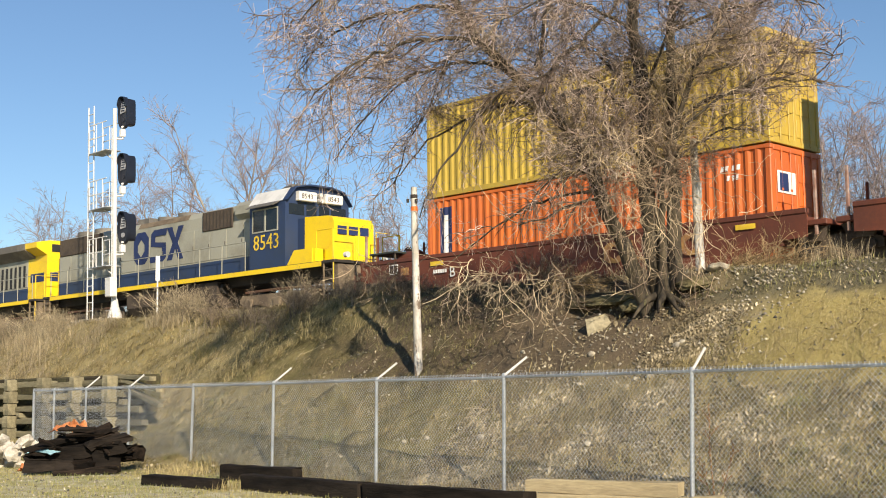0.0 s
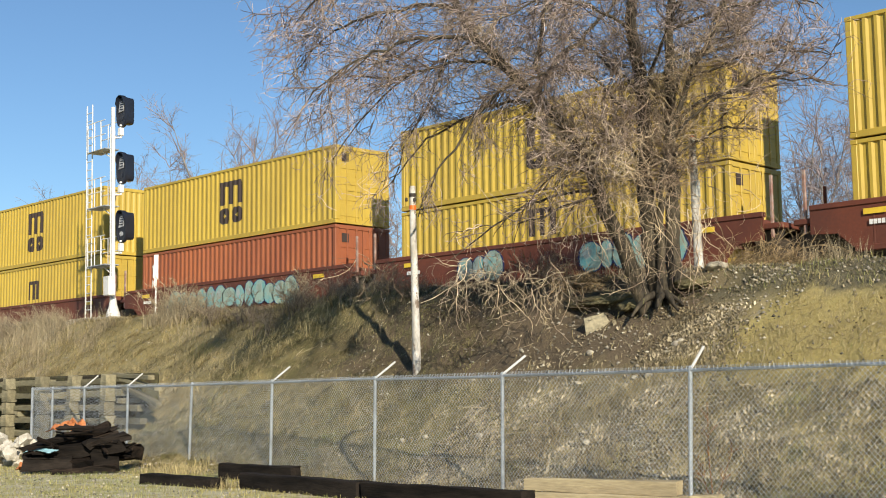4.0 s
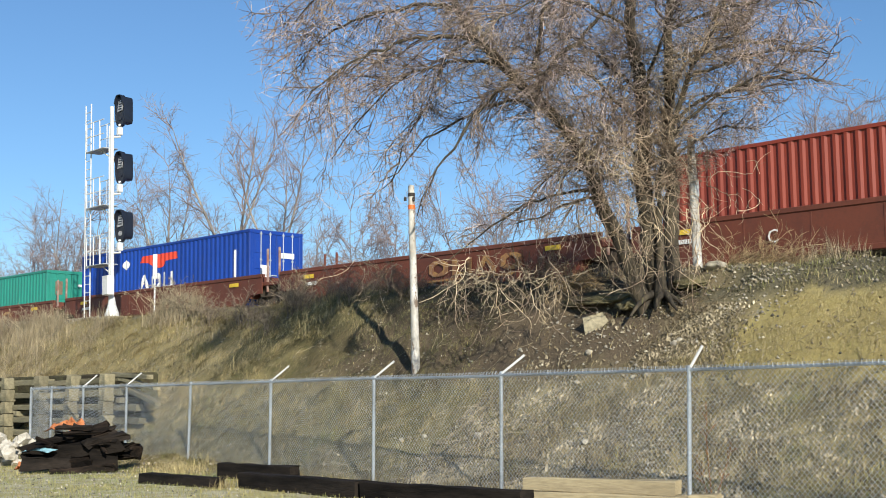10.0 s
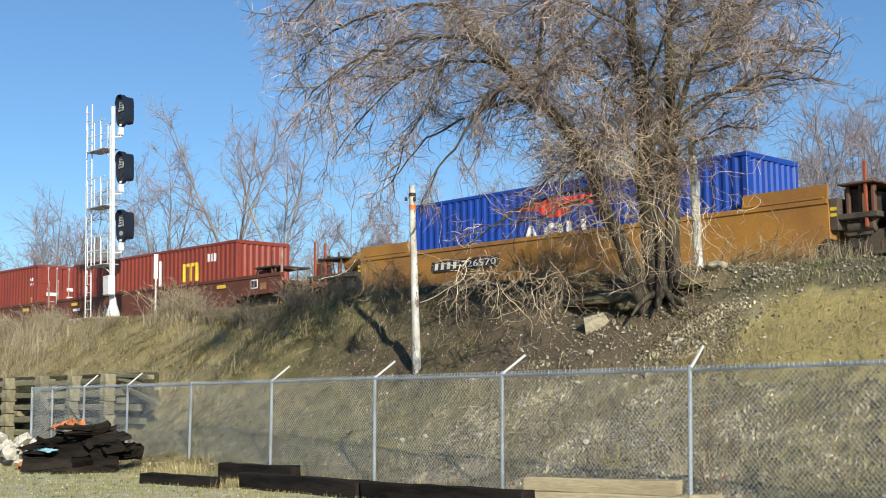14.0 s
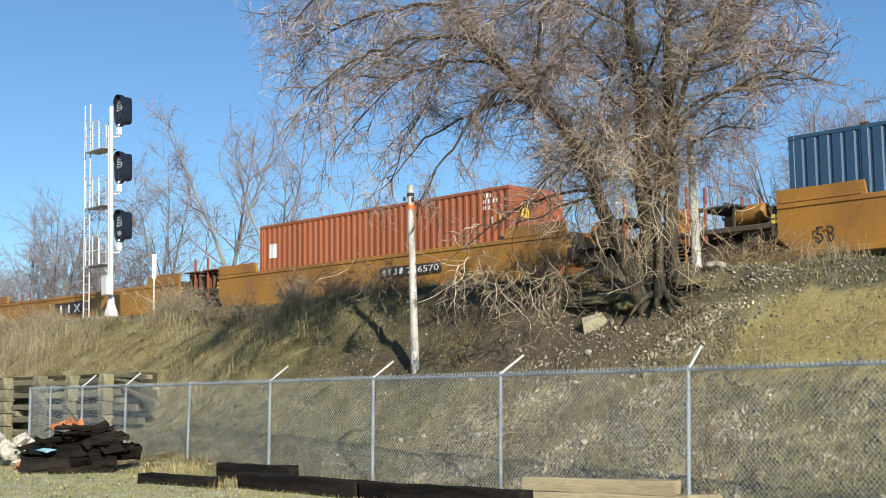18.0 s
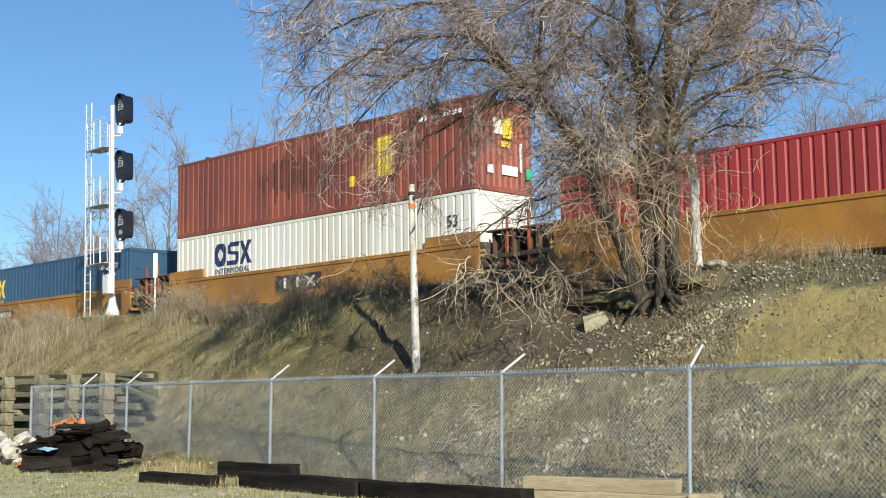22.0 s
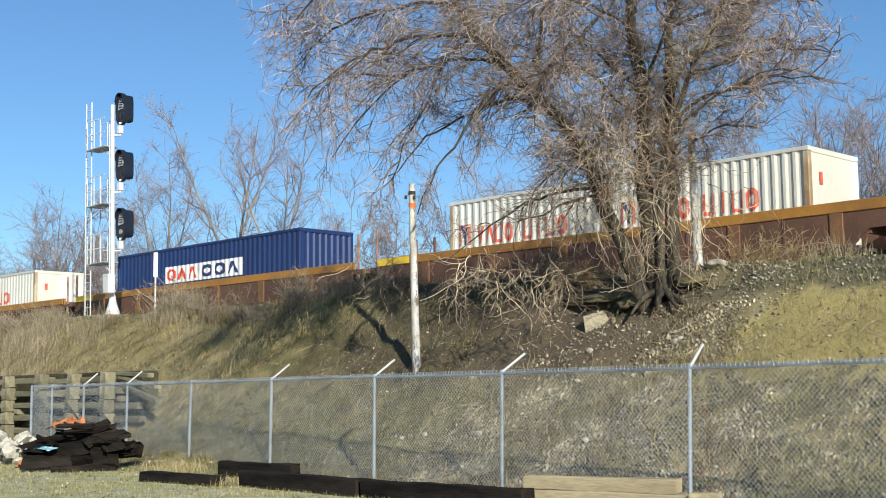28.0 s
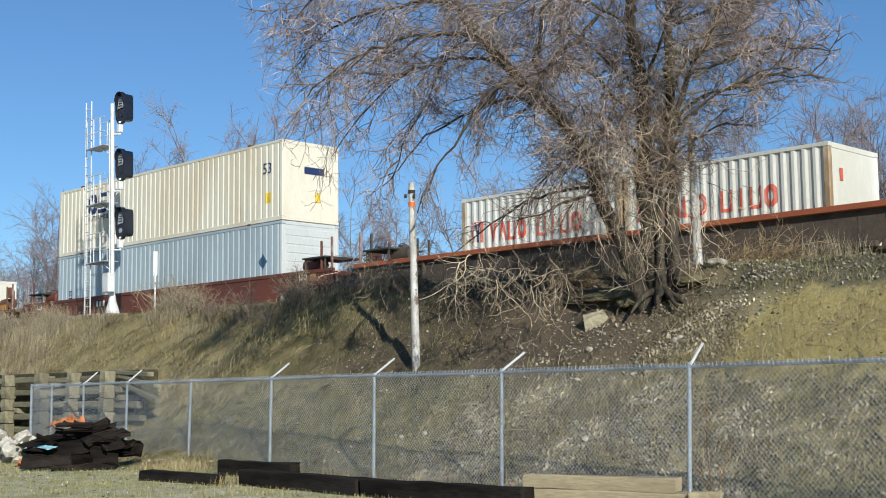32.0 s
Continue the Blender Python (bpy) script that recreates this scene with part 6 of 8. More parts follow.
        pf = part("platform", Geo().box(-1.4, -0.08, -0.3, 0.3, zp - 0.04, zp, 0.01), M["galvanized"], s, "grating platform with rails")
        for y in (-0.28, 0.28):
            for x in (-1.35, -0.85, -0.4):
                part("rail_post", Geo().tube([(x, y, zp), (x, y, zp + 1.05)], 0.02, 6), W_, pf)
            for zz in (0.52, 1.05):
                part("guard_rail", Geo().tube([(-1.37, y, zp + zz), (-0.1, y, zp + zz)], 0.018, 6), W_, pf)
        part("platform_brace", Geo().tube([(-0.75, 0, zp - 0.03), (0, 0, zp - 0.42)], 0.025, 6), W_, pf)
    g = Geo()
    for x in (-1.78, -1.38):
        g.tube([(x - 0.05, -0.1, 4.35), (x + 0.05, -0.1, 12.65)], 0.025, 6)
    lad = part("ladder", g, W_, s, "tall white ladder")
    for k in range(26):
        zz = 4.6 + k * 0.31
        x = -1.58 + 0.1 * (zz - 8.5) / 8.3
        part("rung", Geo().tube([(x - 0.2, -0.1, zz), (x + 0.2, -0.1, zz)], 0.018, 5), W_, lad)
    part("conduit", Geo().tube([(-0.1, -0.06, z0 + 0.5), (-0.1, -0.06, 11.6)], 0.022, 6), W_, s, smooth=True)


build_signal()


def build_posts():
    # narrow white marker behind the signal
    p = thing("marker_post", "slim white marker post with a flat blade", "marker post", pose(-38.1, 23.6, 0))
    part("stake", Geo().tube([(0, 0, 4.2), (0, 0, 5.75)], 0.03, 8), M["signal_white"], p, smooth=True)
    part("blade", Geo().box(-0.075, 0.075, -0.012, 0.012, 5.65, 6.5, 0.006, m=Matrix.Rotation(radians(45), 4, "Z")), M["signal_white"], p)
    # pole on the bank, with an orange band
    x, y = -19.6, 18.46
    z = float(ground_z(x, y))
    p = thing("white_pole", "peeling white wooden pole with an orange band", "pole", pose(x, y, 0))
    rs = random.Random(5)
    pts = [(-0.11 * k / 8 + rs.uniform(-0.006, 0.006), 0.01 * k / 8, z - 0.3 + (6.02 - z + 0.3) * k / 8) for k in range(9)]
    part("shaft", Geo().tube(pts, [0.094 - 0.0036 * k for k in range(9)], 12), M["pole_white"], p, smooth=True)
    part("reflector_band", Geo().tube([(-0.1, 0.01, 5.5), (-0.1, 0.01, 5.6)], 0.078, 12), M["reflector"], p, "orange reflector band", smooth=True)
    part("dark_band", Geo().tube([(-0.105, 0.01, 5.78), (-0.105, 0.01, 5.86)], 0.078, 12), M["iron"], p, smooth=True)
    for s in (-1, 1):
        part("bracket", Geo().box(-0.105 + s * 0.09 - 0.03, -0.105 + s * 0.09 + 0.03, -0.03, 0.03, 5.68, 5.76, 0.01, m=Matrix.Rotation(radians(45), 4, "Z")), M["iron"], p)
    # pole at the crest, behind the tree
    x, y = -14.75, 21.7
    p = thing("white_pole", "leaning white pole half hidden by branches", "pole", pose(x, y, 0))
    z = float(ground_z(x, y))
    part("shaft", Geo().tube([(0.06, 0, z - 0.3), (0.02, 0, 5.4), (-0.02, 0, 6.75)], [0.1, 0.09, 0.075], 12), M["pole_white"], p, smooth=True)
    part("meter_box", Geo().box(0.03, 0.12, -0.08, 0.06, 5.5, 5.85, 0.02), M["light_grey"], p, "grey metal box on the pole")
    part("pole_cap", Geo().tube([(-0.02, 0, 6.75), (-0.022, 0, 6.82)], [0.08, 0.04], 12), M["reflector"], p, smooth=True)


build_posts()

# ---------------------------------------------------------------- trees and brush


def grow(rng, starts, ways, lengths, k, wander, droop):
    """Grows N branches of k points at once: arrays (N, k, 3)."""
    n = len(starts)
    pts = np.zeros((n, k, 3))
    pts[:, 0] = starts
    d = ways / np.linalg.norm(ways, axis=1, keepdims=True)
    step = (lengths / (k - 1))[:, None]
    for i in range(1, k):
        d = d + rng.normal(size=(n, 3)) * wander
        d[:, 2] -= droop * (i / k if np.isscalar(droop) else 1)
        d /= np.linalg.norm(d, axis=1, keepdims=True)
        pts[:, i] = pts[:, i - 1] + d * step
    return pts


def tubes(pts, r0, r1, sides):
    """Tapered tubes round many lines: vertices and quads."""
    n, k, _ = pts.shape
    tan = np.gradient(pts, axis=1)
    tan /= np.linalg.norm(tan, axis=2, keepdims=True) + 1e-9
    ref = np.where(np.abs(tan[..., 2:3]) > 0.9, np.array([1.0, 0, 0]), np.array([0, 0, 1.0]))
    a = np.cross(tan, ref)
    a /= np.linalg.norm(a, axis=2, keepdims=True) + 1e-9
    b = np.cross(tan, a)
    t = np.linspace(0, 1, k)[None, :, None]
    r = r0[:, None, None] * (1 - t) + r1[:, None, None] * t
    ang = np.arange(sides) * 2 * math.pi / sides
    v = pts[:, :, None, :] + r[..., None] * (a[:, :, None, :] * np.cos(ang)[None, None, :, None] + b[:, :, None, :] * np.sin(ang)[None, None, :, None])
    idx = np.arange(n * k * sides).reshape(n, k, sides)
    nxt = np.roll(idx, -1, axis=2)
    f = np.stack([idx[:, :-1], nxt[:, :-1], nxt[:, 1:], idx[:, 1:]], axis=-1).reshape(-1, 4)
    return v.reshape(-1, 3), f


def sprout(rng, parents, per, spread, lo=0.15, hi=1.0):
    """Starting places and directions of side shoots along parent lines."""
    n, k, _ = parents.shape
    m = n * per
    which = np.repeat(np.arange(n), per)
    s = rng.uniform(lo, hi, m) * (k - 1.001)
    i = s.astype(int)
    fr = (s - i)[:, None]
    p = parents[which, i] * (1 - fr) + parents[which, i + 1] * fr
    t = parents[which, i + 1] - parents[which, i]
    t /= np.linalg.norm(t, axis=1, keepdims=True) + 1e-9
    r = rng.normal(size=(m, 3))
    r -= t * np.sum(r * t, axis=1, keepdims=True)
    r /= np.linalg.norm(r, axis=1, keepdims=True) + 1e-9
    return p, t + r * spread, which, s / (k - 1)


def joined(chunks):
    vs, fs, k = [], [], 0
    for v, f in chunks:
        vs.append(v)
        fs.append(f + k)
        k += len(v)
    return np.concatenate(vs), np.concatenate(fs)


def build_big_tree():
    """The spreading bare tree on the bank: leaning stems, long arching limbs, weeping ends on its far side."""
    rng = np.random.default_rng(11)
    bx, by = -14.75, 20.15
    bz = float(ground_z(bx, by)) - 0.25
    tree = thing("bare_tree", "large bare tree with drooping tangled twigs on a bank", "tree", pose(bx, by, bz))
    R, F, UP = np.array([0.70, 0.714, 0.0]), np.array([-0.714, 0.70, 0.0]), np.array([0, 0, 1.0])
    axes = np.stack([R, F, UP])
    # stems: (right, away, up) of points from the foot upwards
    stems = (((-0.1, -0.1, 0.0), (-0.42, -0.1, 1.0), (-0.76, -0.15, 1.83), (-1.11, -0.2, 2.65), (-1.47, -0.25, 3.45), (-2.1, -0.3, 4.15), (-2.76, -0.3, 4.82), (-3.48, -0.25, 5.6), (-4.1, -0.1, 7.1)),
             ((0.2, 0.05, 0.0), (0.02, 0.1, 1.6), (-0.08, 0.1, 2.7), (0.0, 0.1, 4.0), (-0.25, 0.1, 5.8), (-0.1, 0.1, 8.2)),
             ((0.54, 0.25, 0.0), (0.49, 0.3, 1.6), (0.53, 0.3, 2.8), (0.51, 0.35, 3.8), (0.53, 0.4, 5.6), (0.84, 0.4, 8.2)),
             ((0.06, -0.22, 0.0), (0.2, -0.2, 1.4), (0.16, -0.2, 2.5), (0.4, -0.3, 3.5), (0.73, -0.4, 4.45), (1.25, -0.5, 5.45), (1.75, -0.5, 6.6)))
    girth = ((0.17, 0.07), (0.21, 0.09), (0.17, 0.07), (0.085, 0.03))
    stem_lines = []
    for st, (g0, g1) in zip(stems, girth):
        ctrl = np.array(st) @ axes
        tt = np.linspace(0, len(st) - 1, 33)
        line = np.stack([np.interp(tt, np.arange(len(st)), ctrl[:, q]) for q in range(3)], axis=-1)
        line[1:-1] = 0.25 * line[:-2] + 0.5 * line[1:-1] + 0.25 * line[2:]
        line[1:-1] += rng.normal(size=(31, 3)) * 0.022
        stem_lines.append(line)
        v, f = tubes(line[None], np.array([g0]), np.array([g1]), 12)
        part("trunk", raw_mesh("trunk", v, f, M["bark"], True), None, tree)
    # surface roots
    ra = rng.uniform(0, 2 * math.pi, 9)
    rs_ = np.stack([0.2 + 0.2 * np.cos(ra), 0.14 * np.sin(ra), np.full(9, 0.4)], 1) @ axes
    rw = np.stack([np.cos(ra), np.sin(ra), np.full(9, -0.25)], 1) @ axes
    roots = grow(rng, rs_, rw, rng.uniform(0.6, 1.1, 9), 8, 0.12, 0.12)
    for q in range(9):
        v, f = tubes(roots[q:q + 1], np.array([0.085]), np.array([0.02]), 7)
        part("root", raw_mesh("root", v, f, M["bark"], True), None, tree)
    # main limbs: stem, height on it, where the tip is (right, away, up), how far the limb arches, girth
    weeping = ((0, 4.1, -1.7, 0.2, 7.3, 0.0, 0.075), (0, 4.3, 0.1, 0.5, 7.1, 0.1, 0.065), (0, 2.2, -2.6, -0.4, 1.75, 0.08, 0.03), (0, 4.7, -4.5, -0.5, 1.9, 0.55, 0.045),
               (0, 5.5, -6.6, -1.2, 3.9, 0.7, 0.05), (0, 5.4, -5.0, 0.6, 2.8, 0.7, 0.035), (0, 6.1, -7.1, 1.0, 5.1, 0.6, 0.045), (0, 6.9, -6.8, -0.9, 5.6, 0.6, 0.045),
               (0, 3.9, -5.3, 1.4, 2.9, 0.8, 0.042), (0, 2.8, -2.5, -0.4, 2.0, 0.3, 0.03), (0, 2.5, -3.9, 0.9, 1.2, 0.3, 0.034), (0, 4.9, -6.2, 0.4, 3.2, 0.9, 0.04), (0, 2.8, -0.4, 0.9, 4.4, 0.2, 0.03))
    rising = ((1, 3.7, -2.4, -1.9, 4.2, 0.6, 0.045), (1, 4.0, -1.6, 2.3, 6.5, 0.3, 0.045), (1, 6.8, -3.6, -0.5, 5.8, 0.7, 0.045), (1, 5.6, -3.1, -1.5, 5.4, 0.6, 0.04),
              (2, 3.8, 3.4, -0.2, 4.5, 0.5, 0.04), (2, 5.2, 4.0, 1.0, 5.4, 0.3, 0.045), (2, 5.8, 3.3, -0.5, 6.0, 0.3, 0.042), (3, 3.4, 2.7, -1.2, 4.5, 0.4, 0.036),
              (2, 3.0, 2.4, 1.0, 3.85, 0.3, 0.03), (1, 4.1, 0.4, -1.9, 5.8, 0.3, 0.04), (2, 4.3, 2.6, 2.4, 6.5, 0.3, 0.04), (2, 7.4, 3.6, 0.1, 6.1, 0.6, 0.04), (3, 4.6, 3.7, -0.6, 5.0, 0.2, 0.032), (1, 3.0, -1.3, -0.9, 3.3, 0.4, 0.03))
    limbs, thick = [], []
    for k, (s, h, r, a, u, rise, g) in enumerate(weeping + rising):
        line = stem_lines[s]
        foot = line[np.argmin(np.abs(line[:, 2] - h))]
        tip = np.array([r, a, u]) @ axes
        t = np.linspace(0, 1, 16)[:, None]
        c = foot + (tip - foot) * t + UP * rise * 4 * t * (1 - t)
        sway = np.cumsum(rng.normal(size=(16, 3)), axis=0)
        sway -= sway[0] + (sway[-1] - sway[0]) * t
        limbs.append(c + sway * 0.05 * np.linalg.norm(tip - foot) / 4)
        thick.append(g)
    limbs, thick = np.array(limbs), np.array(thick)
    v, f = tubes(limbs, thick, np.full(len(limbs), 0.011), 8)
    part("limb_structure", raw_mesh("limb_structure", v, f, M["bark"], True), None, tree)

    def inside(line, chance):
        """Which lines stay in the crown's outline, seen broadside."""
        r, u = line @ R, line[:, :, 2]
        loose = rng.uniform(0, chance, len(line))
        right = (r.max(axis=1) > 0.75) & (u.min(axis=1) < 2.75 + 0.72 * np.clip(r.max(axis=1) - 1.0, 0, 2.1) - loose * 0.5)
        front = (r.mean(axis=1) < -1.8) & ((line @ F).min(axis=1) < -1.7 - loose)
        far = (r.max(axis=1) > 3.4 + loose) | ((r.mean(axis=1) > 2.1) & (rng.uniform(0, 1, len(line)) < 0.4))
        left = r.min(axis=1) < -6.5 - 0.36 * (u.mean(axis=1) - 3.0) - loose
        low = (r.mean(axis=1) < -0.9) & (u.min(axis=1) < 2.1 - 0.25 * np.clip(r.mean(axis=1) + 4.7, 0, 3) - loose * 0.8)
        f = line @ F
        s = (2.35 - f) / 0.951
        gap = ((s > 0) & (np.abs(r + 4.67 - 0.307 * s) < 0.3) & (u - 0.434 * s < 3.0)).any(axis=1) | ((np.abs(r + 4.68) < 0.17) & (f < 2.4) & (u < 2.95)).any(axis=1)
        # an airy pocket under the first arching limb
        rm, um = r.mean(axis=1), u.mean(axis=1)
        airy = (rm > -3.35) & (rm < -0.05 - 0.42 * um) & (um > 0.75) & (um < 2.75) & (rng.uniform(0, 1, len(line)) < 0.62)
        return ~(right | far | left | low | front | gap | airy)

    def kept(lines, chance):
        """The lines within the outline; those that cross it are tried once more at half their length."""
        ok = inside(lines, chance)
        short = lines[~ok]
        short = short[:, :1] + (short - short[:, :1]) * 0.5
        return np.concatenate([lines[ok], short[inside(short, chance)]])

    def sag(lines, weep, lift):
        """How hard shoots from these places droop: they weep on one side and curl up on the other."""
        return np.where(lines @ R < -0.9, weep, lift)

    # side branches that leave the limbs forwards and hang or hook at their ends
    s2, w2, par, at = sprout(rng, limbs, 15, 0.85, 0.15)
    w2 += 0.3 * (s2 - np.array([0, 0, 4.0])) / (np.linalg.norm(s2 - np.array([0, 0, 4.0]), axis=1, keepdims=True) + 0.1)
    sub = grow(rng, s2, w2, rng.uniform(0.8, 2.2, len(s2)) * (1.2 - 0.4 * at), 12, 0.17, sag(s2, 0.085, -0.005))
    sub = kept(sub, 0.6)
    s3, w3, _, _ = sprout(rng, sub, 8, 1.0, 0.1)
    br = grow(rng, s3, w3, rng.uniform(0.35, 1.05, len(s3)), 7, 0.26, sag(s3, 0.05, -0.01))
    br = kept(br, 0.8)
    v, f = joined([tubes(sub, rng.uniform(0.010, 0.019, len(sub)), np.full(len(sub), 0.006), 5), tubes(br, rng.uniform(0.0055, 0.0095, len(br)), np.full(len(br), 0.004), 4)])
    part("branch_mass", raw_mesh("branch_mass", v, f, M["branch"], True), None, tree, "brown arching branches")
    # crooked inner shoots about the stems and along the limbs
    cores = np.stack([np.stack([np.interp(np.linspace(0.3, 0.95, 16), np.linspace(0, 1, len(q)), q[:, c]) for c in range(3)], -1) for q in stem_lines])
    cores = np.concatenate([cores[:1]] * 27 + [cores[1:]] * 16 + [limbs])
    sa, wa, _, _ = sprout(rng, cores, 13, 1.3, 0.02)
    sh = grow(rng, sa, wa, rng.uniform(0.35, 1.5, len(sa)), 8, 0.3, sag(sa, 0.05, 0.03))
    sh = kept(sh, 0.8)
    sb, wb, _, _ = sprout(rng, sh, 6, 1.1, 0.1)
    sn = grow(rng, sb, wb, rng.uniform(0.2, 0.6, len(sb)), 5, 0.33, 0.08)
    sn = sn[inside(sn, 1.0)]
    v, f = joined([tubes(sh, rng.uniform(0.006, 0.0135, len(sh)), np.full(len(sh), 0.0045), 3), tubes(sn, rng.uniform(0.004, 0.0075, len(sn)), np.full(len(sn), 0.003), 3)])
    part("inner_shoot_mass", raw_mesh("inner_shoot_mass", v, f, M["shaded_twig"]), None, tree, "tan crooked inner shoots")
    # short crooked twigs and their ends
    s4, w4, _, _ = sprout(rng, br, 4, 1.25, 0.05)
    tw = grow(rng, s4, w4, rng.uniform(0.16, 0.52, len(s4)), 4, 0.36, 0.06)
    tw = tw[inside(tw, 1.0)]
    s5, w5, _, _ = sprout(rng, tw, 1, 1.0, 0.2)
    fine = grow(rng, s5, w5, rng.uniform(0.1, 0.28, len(s5)), 3, 0.25, 0.05)
    v, f = joined([tubes(tw, rng.uniform(0.004, 0.0075, len(tw)), np.full(len(tw), 0.0034), 3), tubes(fine, np.full(len(fine), 0.0042), np.full(len(fine), 0.0026), 3)])
    part("twig_mass", raw_mesh("twig_mass", v, f, M["crown_twig"]), None, tree, "grey tangled twigs")
    # long pale shoots: a curtain beside the trunk, and forked sprays that hang low on the outer side
    a = np.concatenate([rng.normal(-0.6, 0.38, 120), rng.normal(0.5, 0.35, 40)])
    n6 = len(a)
    s6 = R * a[:, None] + F * rng.uniform(-0.9, -0.35, n6)[:, None]
    s6[:, 2] = np.where(a < 0.2, rng.uniform(1.2, 4.6, n6), rng.uniform(0.7, 3.0, n6)) - 0.05 * np.abs(a)
    w6 = R * rng.normal(-0.05, 0.25, n6)[:, None] + F * rng.normal(-0.3, 0.3, n6)[:, None] - 0.35 * UP
    hang = grow(rng, s6, w6, rng.uniform(0.9, 2.2, n6), 12, 0.3, 0.1)
    heads = np.stack([np.concatenate([rng.uniform(-4.4, -1.7, 15), rng.uniform(-5.9, -5.0, 3)]), np.concatenate([rng.uniform(-1.5, 0.1, 15), rng.uniform(2.4, 3.0, 3)]), np.concatenate([rng.uniform(0.45, 1.1, 15), rng.uniform(1.1, 1.7, 3)])], -1) @ axes
    s8 = np.repeat(heads, 4, axis=0) + rng.normal(0, 0.12, (72, 3))
    w8 = R * rng.normal(-0.1, 0.6, 72)[:, None] + F * rng.normal(-0.7, 0.35, 72)[:, None] + UP * rng.uniform(-1.4, -0.25, 72)[:, None]
    spray = grow(rng, s8, w8, rng.uniform(0.5, 1.5, 72), 12, 0.27, 0.1)
    hang = np.concatenate([hang, spray])
    n6 = len(hang)
    clear = ~((np.abs(hang @ R + 4.68) < 0.2) & (hang @ F < 2.4)).any(axis=1)
    hang, n6 = hang[clear], int(clear.sum())
    s7, w7, _, _ = sprout(rng, hang, 5, 0.8, 0.12)
    n7 = len(s7)
    off = grow(rng, s7, w7, rng.uniform(0.12, 0.55, n7), 6, 0.34, 0.12)
    v, f = joined([tubes(hang, rng.uniform(0.0055, 0.0115, n6), np.full(n6, 0.004), 4), tubes(off, np.full(n7, 0.0048), np.full(n7, 0.0025), 3)])
    v[:, 2] = np.maximum(v[:, 2], ground_z(v[:, 0] + bx, v[:, 1] + by) - bz + 0.04)
    part("shoot_mass", raw_mesh("shoot_mass", v, f, M["twig"]), None, tree, "pale drooping shoots")


build_big_tree()


def far_tree(name, seed, height, spread, stems, label):
    """A leafless tree some way off: a trunk that forks into rising leaders, branches and fine twigs."""
    rng = np.random.default_rng(seed)
    tree = thing(name, label, "tree", group="bare trees beyond the railway")
    bole = height * (0.3 if stems < 4 else 0.12)
    trunk = grow(rng, np.zeros((1, 3)), np.array([[0.03, 0.0, 1.0]]), np.array([bole]), 6, 0.03, 0.0)
    v, f = tubes(trunk, np.array([height * 0.016]), np.array([height * 0.012]), 9)
    part("trunk", raw_mesh("trunk", v, f, M["far_trunk"], True), None, tree)
    a = rng.uniform(0, 6.28) + np.arange(stems) * 2 * math.pi / stems + rng.normal(0, 0.3, stems)
    way = np.stack([np.cos(a) * 0.3, np.sin(a) * 0.3, np.ones(stems)], axis=-1)
    leaders = grow(rng, np.repeat(trunk[:, -1], stems, axis=0), way, (height - bole) * rng.uniform(0.75, 1.0, stems), 10, 0.055, -0.05)
    v, f = tubes(leaders, np.full(stems, height * 0.0068), np.full(stems, 0.01), 6)
    part("leader", raw_mesh("leader", v, f, M["far_trunk"], True), None, tree)
    s, w, _, at = sprout(rng, leaders, 12, 0.85, 0.1)
    w[:, 2] += 0.05
    n = len(s)
    limbs = grow(rng, s, w, spread * rng.uniform(0.35, 0.8, n) * (1.15 - 0.65 * at), 6, 0.13, -0.08)
    s2, w2, _, _ = sprout(rng, limbs, 6, 0.85, 0.15)
    br = grow(rng, s2, w2, spread * rng.uniform(0.14, 0.36, len(s2)), 4, 0.2, -0.04)
    s3, w3, _, _ = sprout(rng, br, 5, 1.0, 0.1)
    tw = grow(rng, s3, w3, spread * rng.uniform(0.06, 0.16, len(s3)), 2, 0.2, 0.0)
    ch = [tubes(limbs, np.full(n, height * 0.0026), np.full(n, 0.011), 4), tubes(br, np.full(len(s2), 0.013), np.full(len(s2), 0.008), 3), tubes(tw, np.full(len(s3), 0.0085), np.full(len(s3), 0.005), 3)]
    v, f = joined(ch)
    part("crown", raw_mesh("crown", v, f, M["far_bark"]), None, tree)
    return tree


